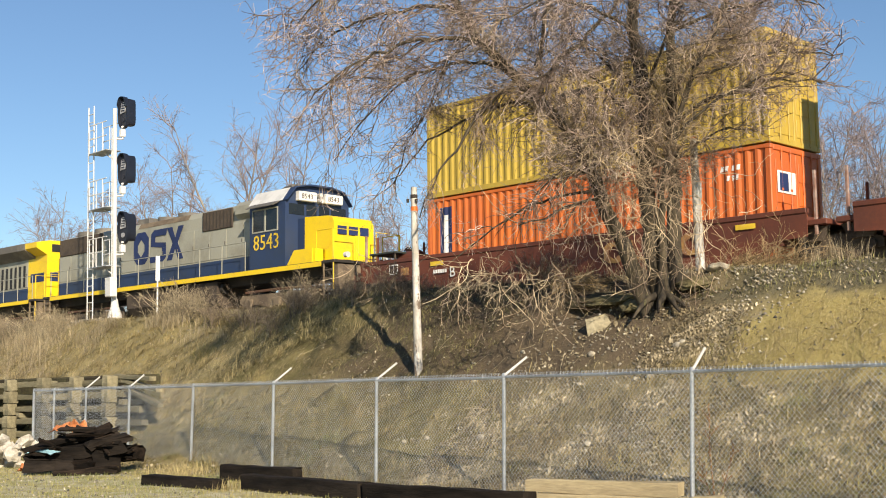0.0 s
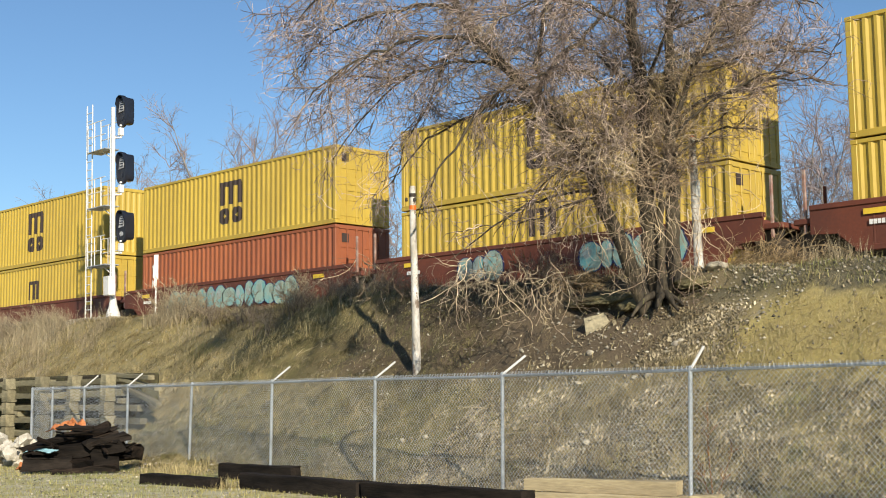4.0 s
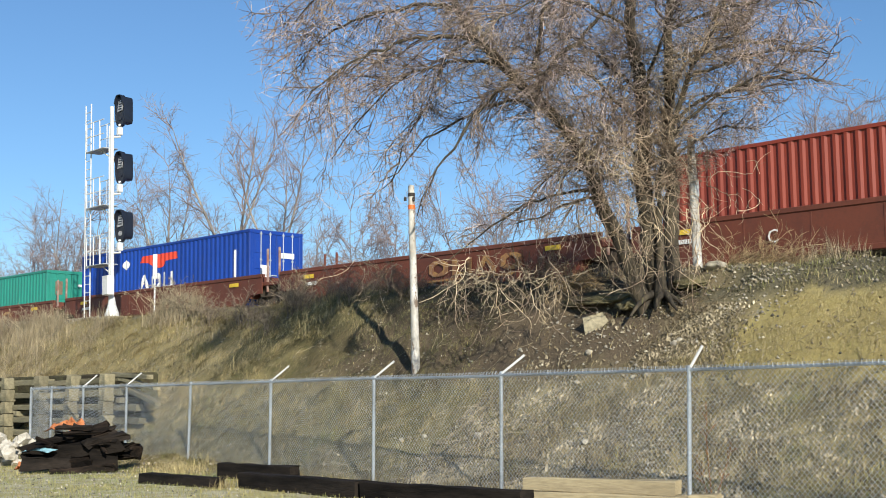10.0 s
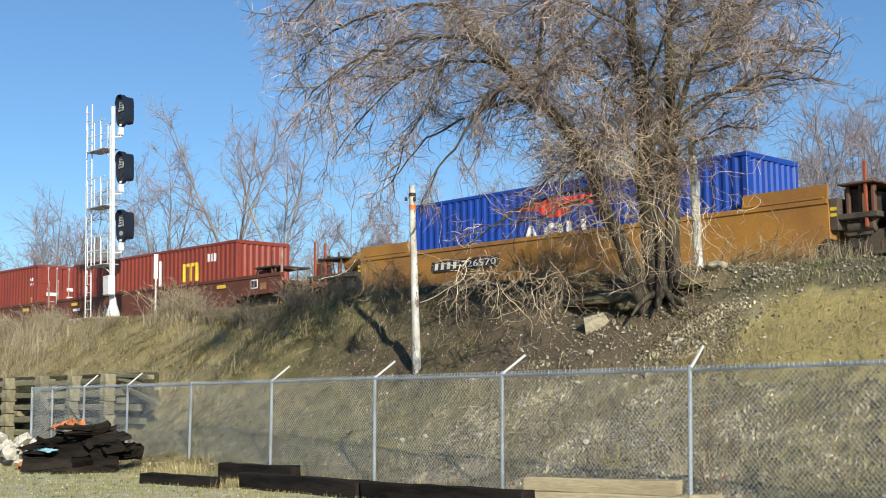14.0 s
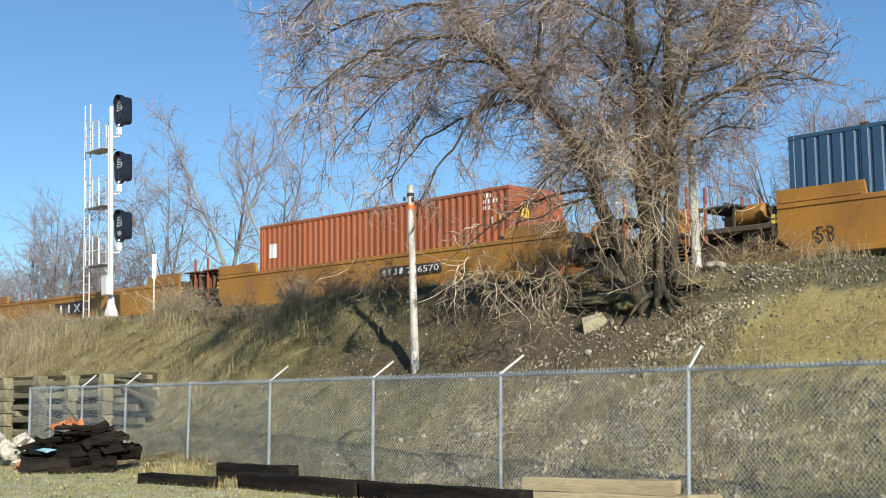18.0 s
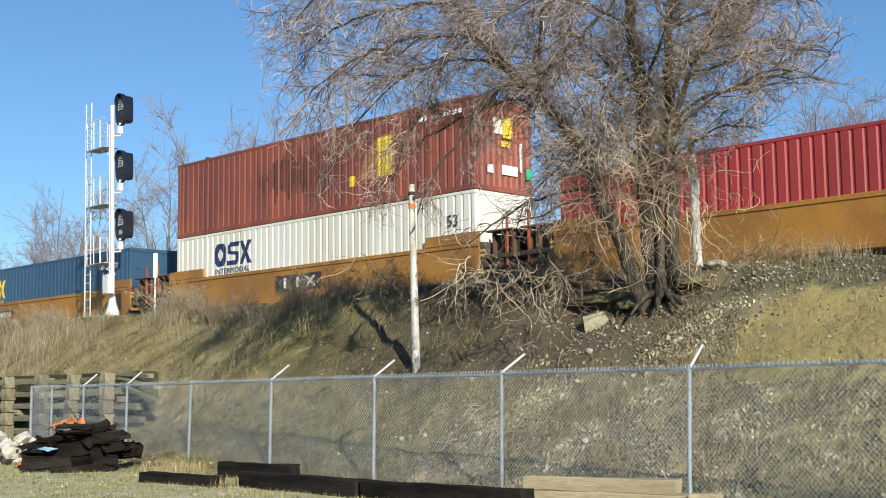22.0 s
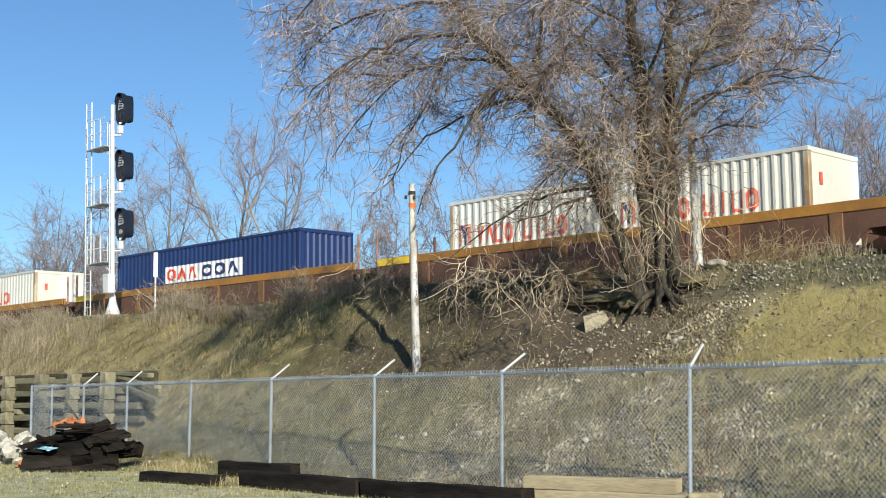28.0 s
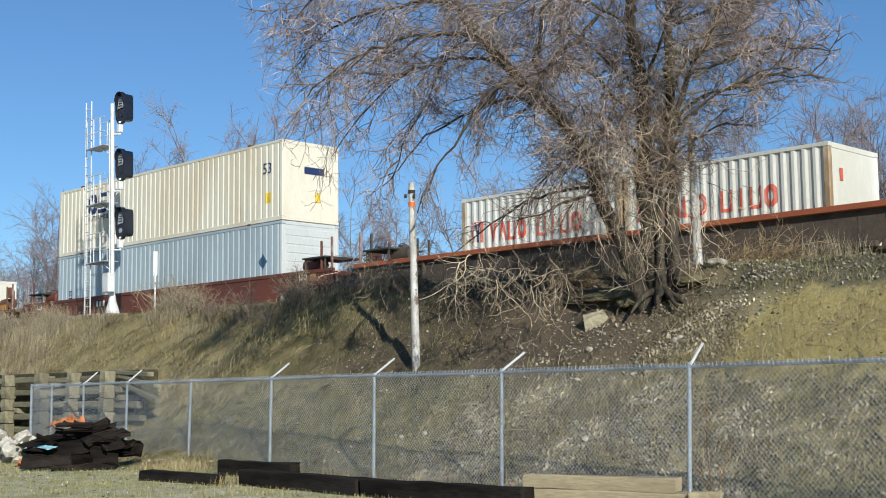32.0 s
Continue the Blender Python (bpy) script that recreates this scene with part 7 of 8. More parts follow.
def build_far_trees():
    """Rows of bare trees behind the railway."""
    rs = random.Random(3)
    kinds = (far_tree("bare_tree", 21, 15.5, 4.6, 3, "tall bare tree beyond the railway"), far_tree("bare_tree", 22, 13.0, 4.8, 4, "spreading bare tree beyond the railway"), far_tree("bare_tree", 23, 9.5, 4.2, 4, "small bare tree beyond the railway"))
    spots = ((-64.5, 45, 0, 1.16), (-70.5, 45, 0, 0.98), (-82.0, 45, 1, 1.12), (-60.0, 46, 0, 1.0), (-90.5, 45, 2, 0.95), (-98.0, 46, 2, 1.0), (-86.5, 47, 2, 1.1), (-74.5, 48, 1, 1.08), (-87.5, 46, 1, 1.22), (-85.0, 48, 1, 1.0), (-55.5, 48, 2, 1.05), (-51.0, 47, 2, 0.95),
             (-46.0, 48, 2, 1.0), (-84.5, 44, 2, 1.15), (-95.5, 47, 1, 0.8), (-103.5, 46, 2, 1.1), (-108.5, 47, 2, 1.0), (-79.5, 49, 1, 0.8), (-62.5, 49, 1, 0.9), (-23.2, 45, 1, 0.66), (-41.5, 46, 2, 1.05), (-37.5, 47, 1, 0.78), (-33.0, 46, 1, 0.84), (-29.5, 45, 1, 0.86), (-26.5, 46, 1, 0.9), (-24.0, 48, 2, 0.95), (-21.5, 46, 2, 0.8), (-105, 48, 2, 0.9), (-112, 50, 2, 1.0), (-19.0, 47, 2, 0.72), (-27.8, 49, 1, 0.95), (-23.8, 50, 1, 0.92), (-25.2, 47, 2, 1.05), (-78.5, 46, 2, 1.0), (-93.5, 44, 2, 0.62), (-97, 43, 2, 0.6), (-101, 45, 2, 0.7), (-89, 43, 2, 0.6), (-67.5, 47, 2, 0.8), (-57.5, 45, 2, 0.75), (-53, 44, 2, 0.7), (-94, 49, 0, 0.72), (-106, 43, 2, 0.75), (-99.5, 49, 1, 0.75))
    used = set()
    for x, y, k, s in spots:
        m = pose(x, y, float(ground_z(x, y)) - 0.2, 0, 0, rs.uniform(0, 360)) @ Matrix.Scale(s, 4)
        if k in used:
            ob = copy_thing(kinds[k], m)
            ob.scale = (s, s, s)
        else:
            used.add(k)
            kinds[k].matrix_basis = m

build_far_trees()

# ---------------------------------------------------------------- timbers in the yard


def tie_mesh(L, w, h, seed, wear=0.02):
    """A rough-sawn timber: a long box in slices with worn, uneven edges."""
    rs = random.Random(seed)
    n = max(3, round(L / 0.4))
    vs, fs = [], []
    prof = [(-0.5, 0.06), (-0.44, 0.0), (0.44, 0.0), (0.5, 0.06), (0.5, 0.94), (0.44, 1.0), (-0.44, 1.0), (-0.5, 0.94)]
    for i in range(n + 1):
        x = -L / 2 + L * i / n
        for a, b in prof:
            e = rs.uniform(-wear, wear) if 0 < i < n else rs.uniform(-wear, wear) * 1.4
            vs.append((x + (rs.uniform(-wear, wear) if i in (0, n) else 0), a * w + e * 0.5, b * h + e * 0.5))
    k = len(prof)
    for i in range(n):
        for q in range(k):
            fs.append((i * k + q, i * k + (q + 1) % k, (i + 1) * k + (q + 1) % k, (i + 1) * k + q))
    fs += [tuple(range(k)), tuple(range(n * k, n * k + k))]
    return Geo().add(vs, fs)


def timber(name, label, a, b, z, w, h, paint, seed, group=""):
    """A timber on the ground from a to b."""
    dx, dy = b[0] - a[0], b[1] - a[1]
    L = math.hypot(dx, dy)
    ob = solid(name, tie_mesh(L, w, h, seed), M[paint], label, "timber", group)
    ob.matrix_basis = pose((a[0] + b[0]) / 2, (a[1] + b[1]) / 2, z, 0, 0, math.degrees(math.atan2(dy, dx)))
    return ob


DARK_T = "black creosoted railway timber lying on the ground"
timber("timber", DARK_T, (-18.35, 13.2), (-14.98, 12.95), 0.0, 0.26, 0.27, "tie_black", 1, "black timbers in the yard")
timber("timber", DARK_T + ", scuffed", (-14.9, 12.95), (-11.6, 12.95), 0.0, 0.26, 0.27, "tie_black", 2, "black timbers in the yard")
timber("timber", "black creosoted timber lying behind another at the fence", (-20.95, 14.55), (-18.75, 14.6), 0.0, 0.25, 0.3, "tie_black", 3, "black timbers in the yard")
timber("timber", "split black timber half sunk in dead grass", (-21.2, 13.0), (-18.8, 12.95), -0.03, 0.3, 0.21, "tie_black", 4, "black timbers in the yard")
timber("timber", "short black timber lying flat in dead grass", (-21.6, 13.3), (-19.7, 13.32), -0.02, 0.22, 0.14, "tie_black", 5, "black timbers in the yard")
timber("timber", "pale sawn timber at the foot of a pile", (-12.2, 13.6), (-9.85, 14.19), 0.0, 0.22, 0.2, "tie_pale", 6, "pale timbers by the fence")
timber("timber", "pale sawn timber lying on another", (-12.25, 13.68), (-10.05, 14.2), 0.205, 0.2, 0.19, "tie_pale", 7, "pale timbers by the fence")
timber("timber", "pale sawn timber end beside a fence post", (-9.8, 14.15), (-9.45, 14.24), 0.0, 0.22, 0.24, "tie_pale", 8, "pale timbers by the fence")


def build_wood_pile():
    """A heap of dark scrap timber with coloured rubbish."""
    rs = random.Random(42)
    cx, cy = -25.25, 13.75
    R, F = Vector((0.70, 0.714, 0)), Vector((-0.714, 0.70, 0))
    # (along, back, up, length, width, height, tilt, swing)
    heap = ((-0.72, 0.0, 0.08, 1.05, 0.34, 0.27, 0, 4), (0.14, 0.05, 0.1, 0.62, 0.3, 0.25, 0, -6), (0.62, 0.15, 0.12, 0.55, 0.3, 0.36, 3, 30), (0.32, -0.25, 0.0, 1.25, 0.3, 0.13, -7, 10),
            (0.16, 0.1, 0.4, 1.7, 0.3, 0.27, -5, 5), (-0.55, 0.3, 0.36, 1.2, 0.3, 0.2, -3, -8), (-0.6, 0.25, 0.6, 1.4, 0.28, 0.2, -17, 6), (0.2, 0.3, 0.72, 0.95, 0.28, 0.22, -18, -4),
            (0.72, 0.1, 0.68, 0.9, 0.3, 0.13, -9, 24), (0.1, 0.45, 0.55, 1.6, 0.28, 0.2, -4, -12), (-0.3, 0.7, 0.2, 1.8, 0.35, 0.3, 0, 10), (0.5, 0.7, 0.3, 1.5, 0.35, 0.3, 4, -10), (0.45, 0.45, 0.85, 0.7, 0.1, 0.07, -12, 15), (-0.2, 0.6, 0.5, 1.4, 0.3, 0.3, -8, 3))
    foot = Vector((cx, cy, 0))
    for n, (a, b, u, L, w, h, tilt, swing) in enumerate(heap):
        ob = solid("scrap_timber", tie_mesh(L, w, h, 100 + n, 0.09), M["tie_rotten" if n % 2 else "tie_black"], "rotten dark timber in a scrap heap", "timber", "scrap heap timbers")
        p = foot + R * a * 0.84 + F * b
        ob.matrix_basis = pose(p.x, p.y, u * 0.93, rs.gauss(0, 13), tilt + rs.gauss(0, 3), 45.5 + swing + rs.gauss(0, 6))
    for n in range(60, 92):
        a, b = rs.uniform(-0.95, 0.85), rs.uniform(-0.3, 0.5)
        ob = solid("splintered_board", tie_mesh(rs.uniform(0.3, 0.85), rs.uniform(0.04, 0.11), rs.uniform(0.025, 0.06), 100 + n, 0.03), M["tie_rotten"], "splintered thin board thrown on a scrap heap", "board", "splintered boards")
        p = foot + R * a + F * b
        ob.matrix_basis = pose(p.x, p.y, 0.12 + 0.75 * (1 - abs(a) * 0.75) + rs.uniform(-0.08, 0.1), rs.gauss(0, 20), rs.gauss(-6, 14), 45.5 + rs.gauss(0, 28))

    def crumple(name, label, cat, x, y, z, sx, sy, sz, paint, seed):
        r = random.Random(seed)
        g = Geo()
        nx, ny = 15, 11
        vs = [((i / (nx - 1) - 0.5) * sx + r.uniform(-0.04, 0.04), (j / (ny - 1) - 0.5) * sy + r.uniform(-0.04, 0.04), sz * (0.45 + 0.6 * noise.noise(Vector((i * 0.45, j * 0.5, seed))) + r.uniform(0, 0.12)) * math.sin(math.pi * (i + 0.5) / nx)) for j in range(ny) for i in range(nx)]
        g.add(vs, [(j * nx + i, j * nx + i + 1, (j + 1) * nx + i + 1, (j + 1) * nx + i) for j in range(ny - 1) for i in range(nx - 1)])
        ob = solid(name, g, M[paint], label, cat)
        ob.matrix_basis = pose(x, y, z, 12, 0, 20)

    crumple("plastic_netting", "crumpled orange plastic netting on a scrap heap", "netting", -26.8, 14.35, 0.88, 0.85, 0.6, 0.27, "plastic_orange", 1)
    crumple("plastic_netting", "torn orange plastic netting under broken boards", "netting", -27.2, 13.75, 0.0, 0.7, 0.5, 0.35, "plastic_orange", 2)
    crumple("plastic_sheet", "teal plastic sheet caught in a scrap heap", "plastic sheet", -25.62, 13.1, 0.47, 0.75, 0.26, 0.1, "plastic_teal", 3)
    r = random.Random(9)
    for k in range(26):
        size = r.uniform(0.09, 0.19)
        bm = bmesh.new()
        bmesh.ops.create_icosphere(bm, subdivisions=1, radius=size * 1.15)
        for v in bm.verts:
            d = v.co.normalized()
            v.co *= 1 + 0.7 * noise.noise(d * 1.6 + Vector((k * 3.0, 0, 0)))
            v.co.z = max(-size * 0.6, min(size * 0.6, v.co.z))
        me = bpy.data.meshes.new("concrete_rubble")
        bm.to_mesh(me)
        bm.free()
        me.materials.append(M["rubble"])
        ob = tagged(new("concrete_rubble", me), "broken pale concrete dumped beside a scrap heap", "rubble", "broken concrete")
        ob.matrix_basis = pose(-28.95 + r.uniform(-0.75, 0.5), 14.0 + r.uniform(-0.4, 0.4), 0.05 + 0.06 * (k // 2) * 0.8, r.uniform(-50, 50), r.uniform(-50, 50), r.uniform(0, 360))


build_wood_pile()


def build_crib():
    """A crib wall of old ties behind the fence corner."""
    crib = thing("timber_crib", "grey weathered crib of stacked railway ties", "timber crib")
    rs = random.Random(8)
    seed = 300
    for course in range(6):
        z = 0.2 + course * 0.355
        for x0, x1 in ((-43.0, -38.2), (-38.1, -33.7), (-33.6, -29.2 + rs.uniform(-0.6, 0.5))):
            ob = part("rail", tie_mesh(x1 - x0, 0.2, rs.uniform(0.14, 0.17), seed), M["tie_grey"], crib)
            ob.matrix_basis = pose((x0 + x1) / 2, 17.55 + rs.uniform(-0.05, 0.05), z, rs.gauss(0, 2), rs.gauss(0, 1.2), rs.gauss(0, 0.8))
            seed += 1
    for x in (-42.4, -40.2, -38.0, -35.9, -33.85, -32.05, -30.25):
        for k in range(6):
            ob = part("tie_end", tie_mesh(0.25 + rs.uniform(-0.02, 0.03), 0.3, 0.34, seed, 0.02), M["tie_grey"], crib)
            ob.matrix_basis = pose(x + rs.uniform(-0.03, 0.03), 17.33 + rs.uniform(-0.04, 0.02), 0.1 + k * 0.355, 0, rs.gauss(0, 2), rs.gauss(0, 4))
            seed += 1
    # fill coloured very dark, so that the gaps between the ties look shaded
    part("earth_fill", Geo().box(-43.2, -29.6, 18.0, 18.5, 0.0, 2.25, 0.05), M["fill"], crib, "earth fill coloured dark for the shade between the ties")
    for k in range(14):
        x = -42 + k * 0.95
        ob = part("cross_tie", tie_mesh(1.4, 0.2, 0.14, seed), M["tie_grey"], crib)
        ob.matrix_basis = pose(x + rs.uniform(-0.2, 0.2), 18.1, 0.39 + (k % 5) * 0.355, 0, 0, 90)
        seed += 1
    for k, (x, z, tilt) in enumerate(((-29.0, 1.9, 8), (-28.9, 1.62, 14), (-29.3, 2.1, 3))):
        ob = part("loose_rail", tie_mesh(2.0, 0.18, 0.1, 380 + k), M["tie_grey"], crib)
        ob.matrix_basis = pose(x, 17.5, z, 0, tilt, -4)


build_crib()


def build_rocks():
    rs = random.Random(4)

    def boulder(x, y, r, seed, label, paint="concrete", flat=0.8):
        q = random.Random(seed)
        bm = bmesh.new()
        bmesh.ops.create_icosphere(bm, subdivisions=3, radius=r)
        for v in bm.verts:
            d = v.co.normalized()
            v.co *= 1 + 0.22 * noise.noise(d * 1.7 + Vector((seed, 0, 0))) + 0.06 * noise.noise(d * 6)
            v.co.z *= flat
            v.co.x = max(-r * 0.8, min(r * 0.8, v.co.x))
        me = bpy.data.meshes.new("boulder")
        bm.to_mesh(me)
        bm.free()
        me.materials.append(M[paint])
        ob = tagged(new("boulder", me), label, "boulder", "stones on the bank")
        ob.matrix_basis = pose(x, y, float(ground_top(x, y)) + r * (0.25 if flat > 0.3 else 0.02), q.uniform(-15, 15), q.uniform(-15, 15), q.uniform(0, 360))

    boulder(-15.12, 20.05, 0.15, 5, "pale rounded stone at the foot of a tree")
    boulder(-13.95, 21.2, 0.22, 6, "flat pale stone below a tree", "stone", flat=0.4)
    for k in range(16):
        boulder(rs.uniform(-19, -12.9), rs.uniform(16.4, 19.6), rs.uniform(0.04, 0.085), 20 + k, "small pale stone on a bank of dead leaves", "stone")
    block = solid("stone_block", tie_mesh(0.5, 0.3, 0.46, 77, 0.06), M["concrete"], "pale squared block of stone lodged in a bank", "stone block")
    block.matrix_basis = pose(-15.5, 19.5, float(ground_top(-15.5, 19.5)) - 0.2, -34, -16, 42)


build_rocks()


def build_ledges():
    """Lips of soil and roots that overhang the hollows below the tree."""
    for q, (x, y, wide, deep) in enumerate(HOLLOWS[:3]):
        bm = bmesh.new()
        bmesh.ops.create_icosphere(bm, subdivisions=4, radius=1.0)
        for v in bm.verts:
            d = v.co.copy()
            lump = 1 + 0.35 * noise.noise(d * 2.3 + Vector((q * 7.0, 0, 0))) + 0.16 * noise.noise(d * 7.0)
            v.co = Vector((d.x * wide * 1.25, d.y * 0.3, d.z * 0.1)) * lump
            v.co.z += 0.05 * noise.noise(Vector((d.x * 3.0, q, 0)))
        me = bpy.data.meshes.new("soil_ledge")
        bm.to_mesh(me)
        bm.free()
        me.materials.append(M["dark_soil"])
        me.polygons.foreach_set("use_smooth", [True] * len(me.polygons))
        ob = tagged(new("soil_ledge", me), "overhanging lip of dark soil below a tree", "soil", "soil ledges on the bank")
        ob.matrix_basis = pose(x, y + 0.16, float(ground_z(x, y + 0.16)) + 0.02, 20, 0, q * 5 - 6)


build_ledges()

# ---------------------------------------------------------------- ground cover


def blades(rng, x, y, height, width, flat, swathe=False):
    """Bent blades of grass at x, y: vertices and quads. flat: 0 stands, 1.4 lies down; swathe: neighbours lie one way."""
    n = len(x)
    base = np.stack([x, y, ground_top(x, y)], axis=-1)
    a = rng.uniform(0, 2 * math.pi, n)
    if swathe:
        a = np.where(rng.uniform(0, 1, n) < 0.7, -0.5 + 1.3 * np.sin(0.9 * x + 0.6 * y) + 0.9 * np.sin(1.7 * y - 0.8 * x + 1.0) + math.pi * (rng.uniform(0, 1, n) < 0.4) + rng.normal(0, 0.45, n), a)
    lean = np.clip(flat + rng.normal(0, 0.22, n), 0.02, 1.6)
    out = np.stack([np.cos(a), np.sin(a), np.zeros(n)], axis=-1)
    cross = np.stack([-np.sin(a), np.cos(a), np.zeros(n)], axis=-1) * (width / 2)[:, None]
    up = np.array([0, 0, 1.0])
    th1, th2 = lean * 0.9, np.minimum(lean * 1.5, 1.65)
    slope = 0.66 * np.clip(out[:, 1], -1, 1) * (base[:, 1] > 16) * (base[:, 1] < 21.5)
    mid = base + (out * np.sin(th1)[:, None] + up * np.cos(th1)[:, None]) * (height * 0.55)[:, None]
    tip = mid + (out * np.sin(th2)[:, None] + up * np.cos(th2)[:, None]) * (height * 0.5)[:, None]
    mid[:, 2] += slope * np.sin(th1) * height * 0.55 + 0.01
    tip[:, 2] += slope * (np.sin(th1) * 0.55 + np.sin(th2) * 0.5) * height + 0.01
    v = np.stack([base - cross, base + cross, mid + cross * 0.8, mid - cross * 0.8, tip + cross * 0.12, tip - cross * 0.12], axis=1)
    k = np.arange(n)[:, None] * 6
    f = np.concatenate([k + np.array([[0, 1, 2, 3]]), k + np.array([[3, 2, 4, 5]])])
    return v.reshape(-1, 3), f


def patchy(rng, n, x0, x1, y0, y1, keep):
    """Random places, thinned by keep(x, y) in 0 to 1."""
    x, y = rng.uniform(x0, x1, n), rng.uniform(y0, y1, n)
    ok = rng.uniform(0, 1, n) < keep(x, y)
    return x[ok], y[ok]


def clump(x, y, s=1.0, a=0.0, b=0.0):
    return 0.5 + 0.5 * np.sin(1.7 * s * x + 0.9 * s * y + a + 1.5 * np.sin(1.1 * s * y + b)) * np.cos(1.3 * s * y - 0.7 * s * x + b + np.sin(0.8 * s * x))


def cover(name, label, category, chunks, paint):
    v, f = joined(chunks)
    tagged(new(name, raw_mesh(name, v, f, M[paint])), label, category, kind="stuff")


def build_cover():
    rng = np.random.default_rng(77)

    # dead grass on the bank: thick to the right and on the upper left, thin under the tree
    def bank(x, y):
        right = 1 / (1 + np.exp(-(x + 11.5 + (y - 18.7) * 0.41) * 3.0))
        left = 1 / (1 + np.exp((x + 24.5) * 0.7)) * np.clip((y - 17.3) / 1.6, 0.1, 1)
        return np.clip(0.1 + 0.75 * right * np.clip((y - 16.6) / 1.5, 0.2, 1) + 0.75 * left, 0, 1) * (0.35 + 0.75 * clump(x, y, 1.3))

    x, y = patchy(rng, 100000, -50, -5, 15.6, 24.2, lambda x, y: bank(x, y) * np.where((x > -13.5) & (y > 17.9), 0.06, 1.0))
    n = len(x)
    ch = [blades(rng, x, y, rng.uniform(0.08, 0.27, n), rng.uniform(0.005, 0.012, n), 1.4, swathe=True)]
    x, y = patchy(rng, 26000, -46, -5, 15.2, 22.8, lambda x, y: bank(x, y) * clump(x, y, 2.2, 1, 2) * np.where((x > -14.5) & (y > 20.0), 0.12, np.where((x > -12.2) & (y > 17.4), 0.1, 1.0)))
    n = len(x)
    ch.append(blades(rng, x, y, rng.uniform(0.1, 0.3, n), rng.uniform(0.005, 0.010, n), 1.05, swathe=True))
    # matted grass lying down the slope on the open side
    edge = lambda y: -12.05 + 0.3 * np.sin(2.3 * y) + 0.12 * np.sin(7.1 * y + 1.0)
    gold = lambda x, y: 1 / (1 + np.exp(-(x - edge(y)) * 9.0)) * np.clip((y - 17.95) / 0.4, 0, 1) * np.clip((20.35 + 0.25 * np.sin(1.9 * x) - y) / 0.35, 0.04, 1)
    x, y = patchy(rng, 95000, -13.2, -5, 17.8, 21.4, lambda x, y: gold(x, y) * (0.7 + 0.3 * clump(x, y, 2.6, 0.4, 2.0)))
    n = len(x)
    ch.append(blades(rng, x, y, rng.uniform(0.035, 0.12, n), rng.uniform(0.0025, 0.005, n), 1.35))
    x, y = patchy(rng, 2500, -13.0, -5, 17.9, 20.6, lambda x, y: gold(x, y) * clump(x, y, 3.6, 1.4, 0.3) ** 2)
    n = len(x)
    ch.append(blades(rng, x, y, rng.uniform(0.08, 0.2, n), rng.uniform(0.003, 0.006, n), 0.8))
    # along the fence and round the timbers
    x, y = rng.uniform(-34, -6, 5000), rng.normal(0, 0.28, 5000)
    y = fence_y(x) + 0.15 + y
    ok = rng.uniform(0, 1, 5000) < 0.15 + 0.75 * clump(x, y, 1.6, 2, 1)
    n = ok.sum()
    ch.append(blades(rng, x[ok], y[ok], rng.uniform(0.08, 0.3, n), rng.uniform(0.004, 0.008, n), 0.6))
    x, y = rng.normal(-23.2, 0.5, 700), rng.normal(15.0, 0.35, 700)
    ch.append(blades(rng, x, y, rng.uniform(0.1, 0.34, 700), rng.uniform(0.005, 0.009, 700), 0.7))
    ch.append(blades(rng, rng.normal(-18.6, 0.14, 130), rng.normal(13.0, 0.14, 130), rng.uniform(0.1, 0.27, 130), rng.uniform(0.005, 0.009, 130), 0.65))
    # standing tufts on the lower bank behind the fence
    own = np.random.default_rng(91)
    cx, cy = patchy(own, 340, -26, -5, 15.1, 18.0, lambda x, y: (0.2 + 0.8 * clump(x, y, 2.4, 0.8, 1.5) ** 1.5) * np.where(x > -15, 1.0, 0.35))
    m = len(cx)
    size = own.uniform(0.5, 1.3, m)
    x, y = np.repeat(cx, 26) + own.normal(0, 0.06, m * 26), np.repeat(cy, 26) + own.normal(0, 0.06, m * 26)
    ch.append(blades(own, x, y, own.uniform(0.06, 0.2, m * 26) * np.repeat(size, 26), own.uniform(0.004, 0.008, m * 26), 1.0))
    # thin straw over the lower bank, and a pale streak of it lying down the slope
    x, y = patchy(own, 24000, -17.5, -5, 15.1, 18.2, lambda x, y: 0.12 + 0.88 * clump(x, y, 1.8, 1.1, 0.5) ** 1.3)
    n = len(x)
    ch.append(blades(own, x, y, own.uniform(0.05, 0.16, n), own.uniform(0.003, 0.006, n), 1.35, swathe=True))
    k = own.uniform(0, 1, 5200)
    x, y = -14.3 + 1.7 * k + own.normal(0, 0.17, 5200), 17.2 + 1.25 * k + own.normal(0, 0.14, 5200)
    ch.append(blades(own, x, y, own.uniform(0.08, 0.22, 5200), own.uniform(0.004, 0.007, 5200), 1.1))
    # pale tussocks low on the bank and all over its far part
    cx, cy = patchy(own, 1300, -30, -5, 15.2, 18.2, lambda x, y: 0.2 + 0.8 * clump(x, y, 2.1, 0.2, 0.9))
    x, y = np.repeat(cx, 24) + own.normal(0, 0.07, len(cx) * 24), np.repeat(cy, 24) + own.normal(0, 0.05, len(cx) * 24)
    n = len(x)
    ch.append(blades(own, x, y, own.uniform(0.06, 0.2, n), own.uniform(0.006, 0.012, n), 1.1, swathe=True))
    cx, cy = patchy(own, 700, -47, -24, 17.4, 22.4, lambda x, y: 0.15 + 0.85 * clump(x, y, 1.4, 0.5, 2.9))
    size = np.repeat(own.uniform(0.5, 1.3, len(cx)), 46)
